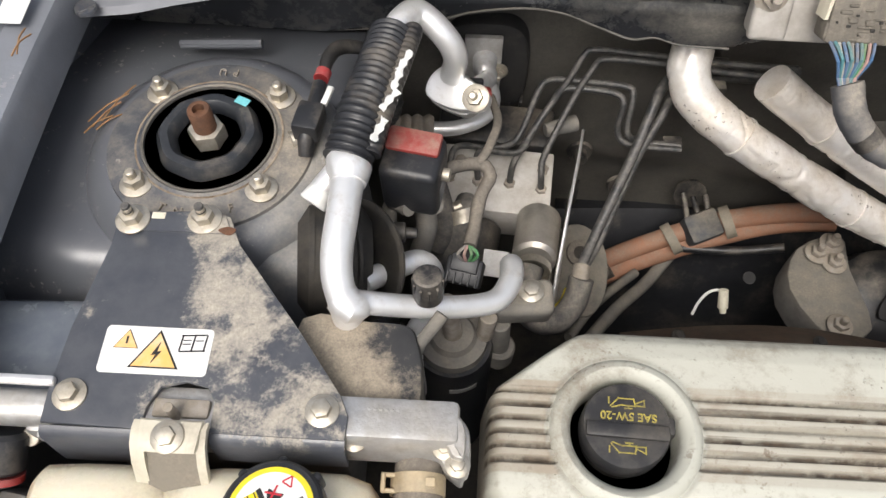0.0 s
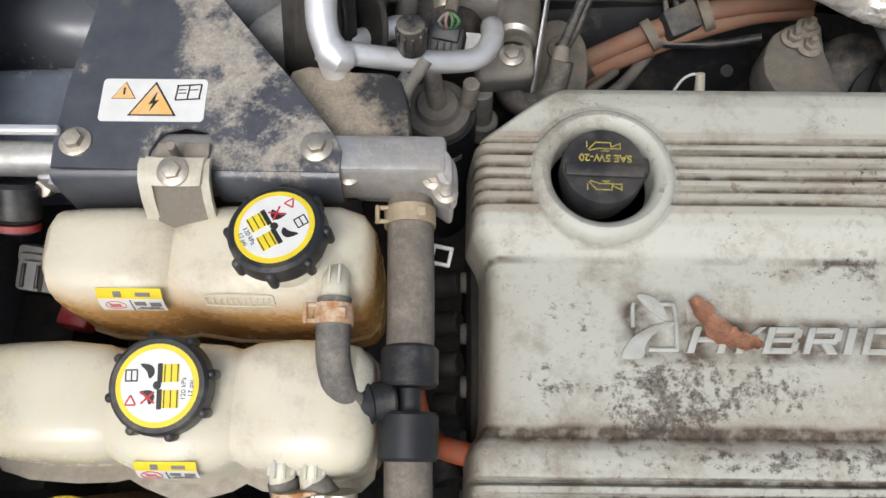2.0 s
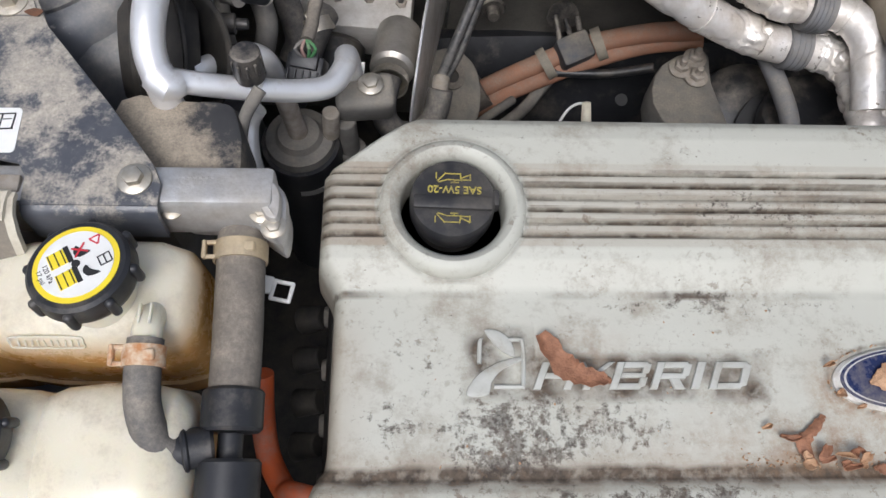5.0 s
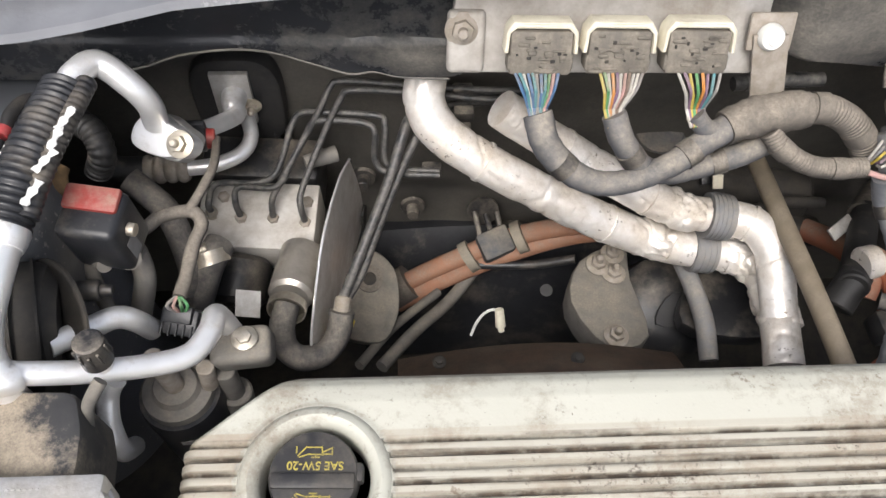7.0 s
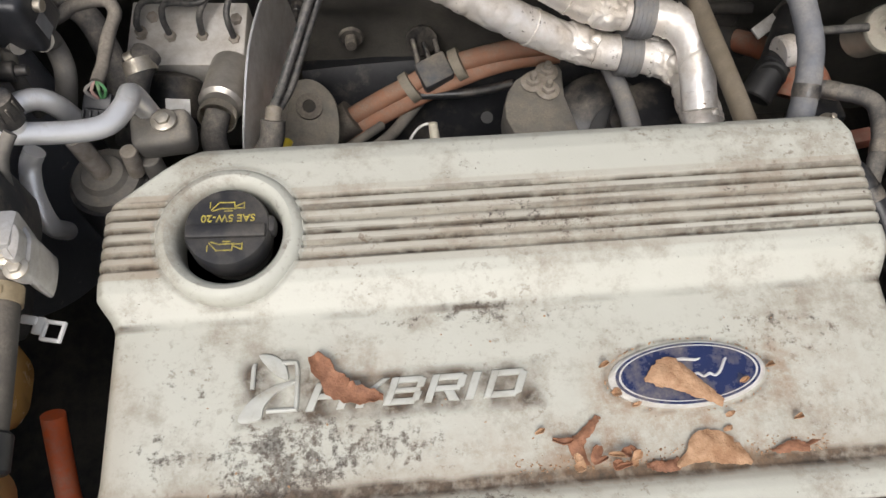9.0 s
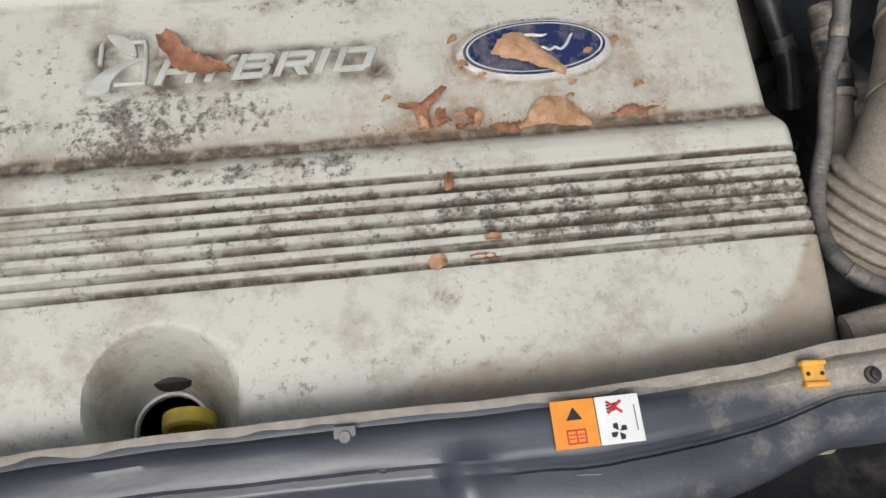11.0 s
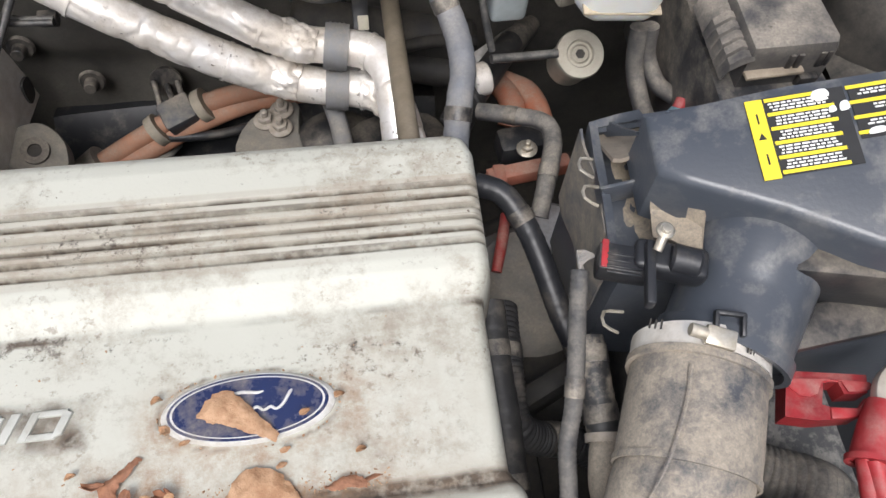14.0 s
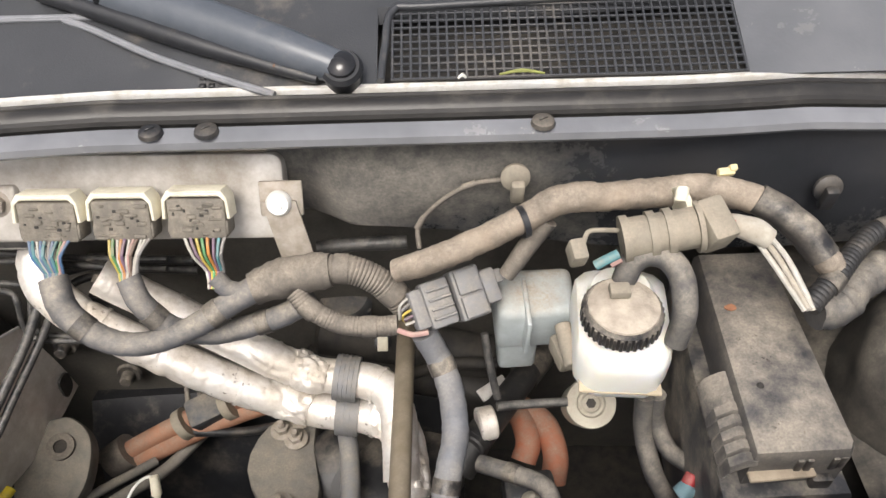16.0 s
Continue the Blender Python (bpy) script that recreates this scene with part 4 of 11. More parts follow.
def cover_material():
    COVER.use_nodes = True
    nt = COVER.node_tree
    bs = nt.nodes["Principled BSDF"]
    geo = nt.nodes.new("ShaderNodeNewGeometry")
    pos = geo.outputs["Position"]
    col = blend(nt, noise_fac(nt, pos, 9.0, 0.3, 0.7), (0.500, 0.500, 0.436), (0.452, 0.450, 0.387))
    # broad brownish film with ragged edges
    col = blend(nt, calc(nt, "MULTIPLY", noise_fac(nt, pos, 17.0, 0.49, 0.64, 10.0, 0.78), 0.62), col, (0.215, 0.168, 0.118))
    # tan dust blown against the front edge, and shade painted along the left edge
    at3 = nt.nodes.new("ShaderNodeAttribute")
    at3.attribute_name = "tan"
    col = blend(nt, calc(nt, "MULTIPLY", at3.outputs["Fac"], calc(nt, "ADD", calc(nt, "MULTIPLY", noise_fac(nt, pos, 34.0, 0.34, 0.58, 9.0, 0.75), 0.36), 0.62)), col, (0.335, 0.28, 0.212))
    # streaky dirt that lies in grooves and along steps, and shade painted down the funnel
    at = nt.nodes.new("ShaderNodeAttribute")
    at.attribute_name = "dirt_shade"
    gr = calc(nt, "MULTIPLY", at.outputs["Fac"], calc(nt, "ADD", calc(nt, "MULTIPLY", noise_fac(nt, pos, 75.0, 0.36, 0.54, 6.0), 0.6), 0.45))
    col = blend(nt, gr, col, blend(nt, noise_fac(nt, pos, 130.0, 0.35, 0.65), (0.125, 0.096, 0.069), (0.052, 0.041, 0.031)))
    # clumps of black-brown mould specks
    at2 = nt.nodes.new("ShaderNodeAttribute")
    at2.attribute_name = "mould"
    n2 = nd(nt, "ShaderNodeTexNoise", Scale=120.0, Detail=10.0, Roughness=0.76)
    nt.links.new(pos, n2.inputs["Vector"])
    ad = nt.nodes.new("ShaderNodeMath")
    ad.operation = "MULTIPLY_ADD"
    ad.inputs[1].default_value = 0.30
    nt.links.new(calc(nt, "MULTIPLY", at2.outputs["Fac"], noise_fac(nt, pos, 24.0, 0.28, 0.62, 5.0, 0.65)), ad.inputs[0])
    nt.links.new(n2.outputs["Fac"], ad.inputs[2])
    mr = nt.nodes.new("ShaderNodeMapRange")
    mr.inputs[1].default_value, mr.inputs[2].default_value = 0.63, 0.72
    nt.links.new(ad.outputs[0], mr.inputs[0])
    sp = calc(nt, "MULTIPLY", mr.outputs[0], calc(nt, "ADD", calc(nt, "MULTIPLY", noise_fac(nt, pos, 300.0, 0.4, 0.6), 0.35), 0.6))
    col = blend(nt, sp, col, blend(nt, noise_fac(nt, pos, 45.0, 0.35, 0.65), (0.085, 0.062, 0.044), (0.036, 0.029, 0.023)))
    # brown flecks in loose drifts
    fl = calc(nt, "MULTIPLY", noise_fac(nt, pos, 150.0, 0.56, 0.64, 5.0, 0.7), noise_fac(nt, pos, 11.0, 0.45, 0.62, 4.0, 0.6))
    col = blend(nt, calc(nt, "MULTIPLY", fl, 0.66), col, (0.15, 0.105, 0.068))
    # rust-brown staining round the badge and the litter
    at4 = nt.nodes.new("ShaderNodeAttribute")
    at4.attribute_name = "rust"
    rs = calc(nt, "MULTIPLY", at4.outputs["Fac"], noise_fac(nt, pos, 62.0, 0.41, 0.62, 10.0, 0.78))
    col = blend(nt, calc(nt, "MULTIPLY", rs, 0.95), col, (0.25, 0.135, 0.06))
    # scattered fine spots
    spots = calc(nt, "MULTIPLY", noise_fac(nt, pos, 330.0, 0.72, 0.76, 2.0), noise_fac(nt, pos, 20.0, 0.42, 0.58))
    col = blend(nt, spots, col, (0.1, 0.07, 0.05))
    nt.links.new(col, bs.inputs["Base Color"])
    rm = nt.nodes.new("ShaderNodeMapRange")
    rm.inputs[3].default_value, rm.inputs[4].default_value = 0.52, 0.88
    nt.links.new(gr, rm.inputs[0])
    nt.links.new(rm.outputs[0], bs.inputs["Roughness"])
    n = nd(nt, "ShaderNodeTexNoise", Scale=420.0, Detail=4.0)
    nt.links.new(pos, n.inputs["Vector"])
    b = nd(nt, "ShaderNodeBump", Strength=0.12, Distance=0.001)
    nt.links.new(n.outputs["Fac"], b.inputs["Height"])
    nt.links.new(b.outputs[0], bs.inputs["Normal"])


cover_material()
CAPC, CAPR = V(0.1155, 0.1665, 0), 0.0372
REAR_GROOVES = [0.1925 - 0.0096 * k for k in range(6)]
FRONT_GROOVES = [-0.048 - 0.0099 * k for k in range(7)]
BOWL0, BOWL1, BR0, BR1 = V(0.171, -0.174, 0), V(0.162, -0.182, 0), 0.047, 0.0235


def cover_left(y):
    return np.interp(y, [-0.25, -0.20, -0.165, -0.14, -0.03, -0.022, -0.012, 0.0, 0.104, 0.112, 0.125, 0.190, 0.197, 0.2405, 0.246], [0.006, 0.009, 0.012, 0.018, 0.0205, 0.023, 0.030, 0.0315, 0.0325, 0.030, 0.0215, 0.0225, 0.027, 0.082, 0.092])


def cover_right(y):
    return np.interp(y, [-0.25, -0.19, -0.03, -0.022, -0.012, 0.104, 0.112, 0.125, 0.222, 0.236, 0.243, 0.246], [0.592, 0.5935, 0.594, 0.592, 0.5855, 0.5865, 0.590, 0.594, 0.5955, 0.592, 0.583, 0.574])


def cover_top(y):
    return float(np.interp(y, [-0.25, -0.225, -0.20, -0.175, -0.14, -0.115, -0.042, -0.034, -0.028, -0.019, -0.015, 0.102, 0.108, 0.126, 0.134, 0.222, 0.234, 0.241, 0.246], [-0.042, -0.026, -0.013, -0.004, 0.002, 0.0045, 0.006, 0.0062, 0.005, -0.0005, 0.0, 0.0, 0.0008, 0.0112, 0.013, 0.013, 0.0105, 0.005, -0.004]))


def cover_height(x, y):
    """Height, dirt with the funnel's painted shade, and mould of the cover at a place."""
    z = cover_top(y)
    xl, xr = cover_left(y), cover_right(y)
    e = min(x - xl, xr - x)
    r = 0.011
    drop = r - math.sqrt(max(0.0, r * r - (r - e) ** 2)) if e < r else 0.0
    dirt_shade = mould = groove = 0.0
    ring = math.hypot(x - CAPC.x, y - CAPC.y)
    for g in REAR_GROOVES + FRONT_GROOVES:
        d = abs(y - g)
        if d < 0.0055 and (g < 0 or ring > 0.0528):
            f = max(0.0, min(1.0, (0.0025 - d) / 0.0014))
            groove = max(groove, f)
            z -= 0.0042 * f * f * (3 - 2 * f)
            dirt_shade = max(dirt_shade, f * ((0.8 if g > 0 else 1.15 - 1.2 * max(0, (0.2 - x) / 0.2)) + 1.0 * noise.noise((x * 14, g * 90, 0))))
            if 0.0018 < d < 0.0035:
                dirt_shade = max(dirt_shade, (0.1 if g > 0 else 0.25) + 1.2 * noise.noise((x * 9, y * 300, 7)))
    if 0.05 < ring < 0.058:
        dirt_shade = max(dirt_shade, 0.45 * (1 - abs(ring - 0.0538) / 0.003))
    # the funnel over the dipstick: shade painted darker with depth, plus brown drips
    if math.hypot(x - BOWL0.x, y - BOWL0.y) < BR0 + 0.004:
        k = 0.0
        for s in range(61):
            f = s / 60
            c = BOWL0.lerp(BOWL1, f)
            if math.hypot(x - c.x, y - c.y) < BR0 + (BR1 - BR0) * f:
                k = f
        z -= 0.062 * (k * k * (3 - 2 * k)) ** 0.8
        dirt_shade = max(dirt_shade, 0.28 * k, 0.9 * k * noise.noise((x * 40, y * 40, 6)))
    # dirt along the step between the middle and the front ridge
    edge = -0.0175 + 0.002 * noise.noise((x * 25, 0, 0))
    dirt_shade = max(dirt_shade, (1 - abs(y - edge) / (0.0074 + 0.003 * noise.noise((x * 40, 3, 0)))) * 1.9)
    dirt_shade = max(dirt_shade, 1.2 * (1 - abs(y - 0.1035 + 0.001 * noise.noise((x * 60, 2, 0))) / 0.0034) * max(0, noise.noise((x * 16, 5, 0)) * 1.5 + 0.35))
    edge_y = -0.174 + 0.10 * math.exp(-max(0.0, xr - x - 0.006) / 0.022) + 0.005 * noise.noise((x * 35, 8, 0)) + 0.012 * noise.noise((x * 9, 3, 0)) - 0.03 * max(0, min(1, (0.33 - x) / 0.1))
    tan = max(0.0, min(1.0, (edge_y - y) / 0.008 + 0.5)) * (1 if y < -0.02 else 0)
    if 0.135 < y < 0.2 and ring > 0.055:
        tan = max(tan, 0.5 + 0.6 * noise.noise((x * 6, y * 25, 4)))
    # the first term tints the left edge tan to stand for its shade
    tan = max(tan, 0.6 * max(0, 1 - (x - xl) / 0.03) * min(1, max(0, (0.1 - y) / 0.03)), 0.75 * max(0, 1 - abs(y + 0.0165) / 0.016))
    if 0.118 < x < 0.33 and 0.028 < y < 0.083:
        f = min(1, (x - 0.118) / 0.012, (0.33 - x) / 0.012, (y - 0.028) / 0.006, (0.083 - y) / 0.012 if x < 0.17 else max(0, (0.064 - y) / 0.006))
        dirt_shade = max(dirt_shade, f * (0.72 + 1.2 * noise.noise((x * 55, y * 55, 2))))
    w = math.hypot((x - 0.4255) / 0.0575, (y - 0.0435) / 0.026)
    dirt_shade = max(dirt_shade, max(0, 1 - abs(w - 0.99) / 0.06) * (0.7 + noise.noise((x * 60, y * 60, 1))))
    for cx, cy, sx, sy, a in ((0.16, 0.006, 0.055, 0.026, 1.2), (0.085, 0.018, 0.035, 0.022, 0.55), (0.205, -0.037, 0.05, 0.006, 1.3), (0.22, 0.012, 0.05, 0.02, 0.6), (0.30, -0.04, 0.1, 0.006, 0.9), (0.42, -0.062, 0.18, 0.012, 1.0), (0.25, -0.06, 0.12, 0.014, 1.0), (0.24, -0.03, 0.1, 0.008, 0.8), (0.42, -0.075, 0.2, 0.03, 0.75), (0.53, -0.075, 0.06, 0.04, 1.0), (0.46, -0.068, 0.09, 0.016, 1.0), (0.24, -0.072, 0.10, 0.010, 0.5), (0.50, 0.07, 0.06, 0.03, 0.35), (0.09, 0.060, 0.04, 0.03, 0.25), (0.30, 0.098, 0.08, 0.012, 0.5), (0.3, 0.165, 0.1, 0.022, 0.4), (0.45, 0.165, 0.1, 0.022, 0.3)):
        k = 1.0 if cy > -0.035 else 0.50 + 0.7 * groove
        mould = max(mould, k * a * math.exp(-((x - cx) / sx) ** 2 - ((y - cy) / sy) ** 2) * 1.25)
    # the middle ribs of the front ridge are blackened, with pale flakes left
    mould = max(mould, (0.55 + 0.5 * min(1, max(0, (x - 0.28) / 0.12))) * max(0, 1 - abs((y + 0.079 - 0.01 * noise.noise((x * 8, 1, 0))) / 0.021) ** 3) * (0.85 + 0.5 * noise.noise((x * 22, y * 60, 4))))
    rust = 0.0
    for cx, cy, sx, sy, a in ((0.3755, 0.035, 0.020, 0.022, 1.0), (0.4255, 0.015, 0.06, 0.012, 0.8), (0.49, 0.04, 0.02, 0.03, 0.7), (0.36, 0.0, 0.05, 0.02, 0.9), (0.45, -0.008, 0.06, 0.012, 0.9), (0.52, 0.03, 0.05, 0.05, 0.35), (0.20, 0.06, 0.03, 0.02, 0.5), (0.30, 0.0, 0.08, 0.02, 0.4)):
        rust = max(rust, a * math.exp(-((x - cx) / sx) ** 2 - ((y - cy) / sy) ** 2))
    return z - drop * 1.6, max(0.0, min(1.0, dirt_shade)), max(0.0, min(1.0, mould)), max(0.0, min(1.0, tan)), rust


def engine_cover():
    cover = thing("engine_cover", (0.31, 0.02, -0.06), "weathered grey-green plastic engine cover with ribbed ridges and dirt stains", "engine cover")
    ys = sorted(set([round(v, 5) for v in list(np.arange(-0.246, 0.2465, 0.0026)) + list(np.arange(-0.112, -0.036, 0.0009)) + list(np.arange(0.138, 0.198, 0.0009)) + list(np.arange(0.114, 0.222, 0.0013)) + list(np.arange(-0.225, -0.12, 0.0018)) + list(np.arange(0.236, 0.2465, 0.0011)) + list(np.arange(-0.036, -0.01, 0.0014))]))
    ys = [y for i, y in enumerate(ys) if i == 0 or y - ys[i - 1] > 0.00045]
    us = list(np.linspace(0, 0.03, 16)) + list(np.arange(0.036, 0.34, 0.0024)) + list(np.arange(0.345, 0.965, 0.006)) + list(np.linspace(0.968, 1, 16))
    bm = bmesh.new()
    d1, d2, d3, d4 = (bm.verts.layers.float.new(k) for k in ("dirt_shade", "mould", "tan", "rust"))
    grid = []
    for y in ys:
        xl, xr = cover_left(y), cover_right(y)
        row = []
        for u in us:
            x, yy = xl + (xr - xl) * u, y
            z, dirt_shade, mould, tan, rust = cover_height(x, yy)
            v = bm.verts.new((x, yy, z))
            v[d1], v[d2], v[d3], v[d4] = dirt_shade, mould, tan, rust
            row.append(v)
        grid.append(row)
    for a, b in zip(grid, grid[1:]):
        for k in range(len(a) - 1):
            c = (a[k].co + b[k + 1].co) / 2
            if math.hypot(c.x - CAPC.x, c.y - CAPC.y) < 0.047 or math.hypot(c.x - BOWL1.x, c.y - BOWL1.y) < BR1 - 0.0015:
                continue
            bm.faces.new((a[k], a[k + 1], b[k + 1], b[k]))
    # skirt: the rim runs down and a little outwards
    loop = [r[0] for r in grid] + grid[-1][1:] + [r[-1] for r in grid[::-1]][1:] + grid[0][::-1][1:-1]
    mid = V(0.31, 0.0, 0)
    prev = loop
    for out, dz in ((0.0015, -0.012), (0.003, -0.03), (0.004, -0.05)):
        cur = []
        for v in loop:
            side = V(-1, 0, 0) if v.co.x < 0.1 and v.co.y < 0.2 else V(1, 0, 0) if v.co.x > 0.55 else V(0, 1, 0) if v.co.y > 0 else V(0, -1, 0)
            w = bm.verts.new((v.co.x + side.x * out, v.co.y + side.y * out, min(v.co.z, -0.006) + dz))
            w[d1], w[d3] = 0.25, 0.6
            cur.append(w)
        for i in range(len(loop)):
            j = (i + 1) % len(loop)
            bm.faces.new((prev[i], prev[j], cur[j], cur[i]))
        prev = cur
    bmesh.ops.delete(bm, geom=[v for v in bm.verts if not v.link_faces], context="VERTS")
    bmesh.ops.recalc_face_normals(bm, faces=bm.faces[:])
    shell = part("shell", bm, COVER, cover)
    part("filler_collar", lathe([(CAPR, -0.016), (CAPR, 0.0080), (CAPR + 0.0010, 0.0122), (0.0412, 0.0166), (0.0448, 0.0186), (0.0480, 0.0178), (0.0508, 0.0152), (0.0526, 0.0120), (0.0532, 0.0085), (0.0532, -0.004), (CAPR + 0.002, -0.016), (CAPR, -0.016)], Matrix.Translation(CAPC), 96), COVER, cover, "rounded collar round the filler well")
    # the pressed hem of the dipstick hole
    part("dipstick_tube_rim", lathe([(BR1 - 0.0015, 0), (BR1 + 0.002, 0), (BR1 + 0.001, 0.004), (BR1 - 0.001, 0.004), (BR1 - 0.0015, 0)], Matrix.Translation((BOWL1.x, BOWL1.y, -0.064))), SILVER_TRIM, cover)
    # raised lettering
    RAISED = stuff_of("pale_raised_plastic", (0.46, 0.465, 0.425), (0.4, 0.4, 0.355), 0.42, dust=0.15, dust_col=(0.3, 0.25, 0.18), dscale=60.0)
    widths = [0.0255, 0.0235, 0.0245, 0.0245, 0.0095, 0.0255]
    x = 0.1685
    for ch, w in zip("HYBRID", widths):
        letter(ch, x, w, cover, RAISED)
        x += w + 0.0030 - (0.004 if ch == "H" else 0)
    # the leaf and road emblem: a rounded square outline, a road that sweeps up, and two leaves
    part("emblem", join(tube([(0.150 - 0.009, 0.0395, 0.0012), (0.158, 0.0395, 0.0012), (0.1605, 0.042, 0.0012), (0.1615, 0.068, 0.0012), (0.159, 0.0715, 0.0012), (0.1515, 0.0715, 0.0012)], 0.0016, 8, 0.002),
                        tube([(0.134, 0.071, 0.0012), (0.1325, 0.070, 0.0012), (0.1315, 0.055, 0.0012)], 0.0016, 8, 0.002),
                        prism(smooth_poly([(0.1225, 0.034), (0.130, 0.047), (0.145, 0.056), (0.1605, 0.0595), (0.1605, 0.0575), (0.147, 0.051), (0.1395, 0.0425), (0.1365, 0.034)]), -0.001, 0.0022, None, 0.0006),
                        prism(smooth_poly([(0.136, 0.078), (0.145, 0.0775), (0.153, 0.071), (0.1555, 0.060), (0.148, 0.063), (0.141, 0.070)]), -0.001, 0.0024, None, 0.0006)), RAISED, cover, "raised leaf and road emblem")
    badge = part("badge", join(lathe([(0, 0), (0.0545, 0), (0.0545, 0.002), (0.0515, 0.0042), (0.0, 0.0042)], Matrix.Translation((0.4255, 0.0435, 0)) @ pose(0, 0, 0, 0, 0, 1.5) @ Matrix.Diagonal((1.0, 0.42, 1, 1)), 72)), SILVER_TRIM, cover, "oval maker's badge, blue with a silver rim")
    BM = Matrix.Translation((0.4255, 0.0435, 0)) @ pose(0, 0, 0, 0, 0, 1.5)
    part("field", lathe([(0, 0.0040), (0.0505, 0.0040), (0.0500, 0.0049), (0, 0.0054)], BM @ Matrix.Diagonal((1.0, 0.415, 1, 1)), 72), BADGE_BLUE, badge)
    part("inner_line", lathe([(0.0468, 0.0047), (0.0482, 0.0047), (0.0482, 0.0054), (0.0468, 0.0054), (0.0468, 0.0047)], BM @ Matrix.Diagonal((1.0, 0.40, 1, 1)), 72), SILVER_TRIM, badge)
    part("pale_mark", join(tube([BM @ V(*q) for q in ((-0.014, 0.0085, 0.0052), (-0.004, 0.0098, 0.0052), (0.006, 0.0085, 0.0052), (0.010, 0.0092, 0.0052))], [0.0007, 0.0013, 0.0011, 0.0005], 6, 0.001), tube([BM @ V(*q) for q in ((-0.002, -0.006, 0.0053), (0.005, -0.001, 0.0053), (0.0095, -0.0035, 0.0053), (0.014, -0.0018, 0.0053), (0.0175, -0.0036, 0.0053), (0.022, -0.0005, 0.0053), (0.0265, 0.0065, 0.0053), (0.028, 0.0075, 0.0053))], [0.0006, 0.0011, 0.0009, 0.0011, 0.0009, 0.0011, 0.0011, 0.0006], 6, 0.001)), SILVER_TRIM, badge, "pale flowing swash")
    return cover


def letter(ch, x, w, parent, mat):
    """One raised slanted letter, 19 mm high and w wide, drawn with broad strokes."""
    h, t = 0.0185, 0.0052

    def P(u, v):
        return (x + u * w + v * h * 0.42 - 0.002, 0.0375 + v * h)
    a, b = t / w, 0.23
    L = [(0, 0), (a, 0), (a, 1), (0, 1)]
    R = [(1 - a, 0), (1, 0), (1, 1), (1 - a, 1)]
    pieces = {"H": [L, R, [(a, 0.4), (1 - a, 0.4), (1 - a, 0.6), (a, 0.6)]],
              "Y": [[(0.36, 0), (0.36 + a, 0), (0.36 + a, 0.45), (0.36, 0.45)], [(0.36, 0.4), (0.36 + a, 0.4), (a * 0.8, 1), (-0.1, 1)], [(0.36, 0.4), (0.36 + a, 0.4), (1.05, 1), (0.85, 1)]],
              "B": [L, [(a, 0), (0.85, 0), (0.9, 0.22), (a, 0.22)], [(a, 0.42), (0.9, 0.42), (0.9, 0.6), (a, 0.6)], [(a, 0.78), (0.9, 0.78), (0.85, 1), (a, 1)], [(0.76, 0.05), (0.97, 0.12), (0.97, 0.42), (0.76, 0.46)], [(0.76, 0.55), (0.97, 0.6), (0.97, 0.9), (0.76, 0.97)]],
              "R": [L, [(a, 0.38), (0.9, 0.38), (0.9, 0.58), (a, 0.58)], [(a, 0.78), (0.9, 0.78), (0.85, 1), (a, 1)], [(0.76, 0.42), (0.98, 0.5), (0.98, 0.9), (0.76, 0.97)], [(0.45, 0.4), (0.72, 0.4), (0.98, 0), (0.7, 0)]],
              "I": [[(0, 0), (0.62, 0), (0.62, 1), (0, 1)]],
              "D": [L, [(a, 0), (0.85, 0), (0.9, 0.22), (a, 0.22)], [(a, 0.78), (0.9, 0.78), (0.85, 1), (a, 1)], [(0.77, 0.03), (0.99, 0.14), (0.99, 0.86), (0.77, 0.97)]]}[ch]
    bms = [prism([P(u, v) for u, v in p], -0.001, 0.0022 + 0.00002 * i, None, 0.0005) for i, p in enumerate(pieces)]
    return part("letter", join(*bms), mat, parent)


engine_cover()


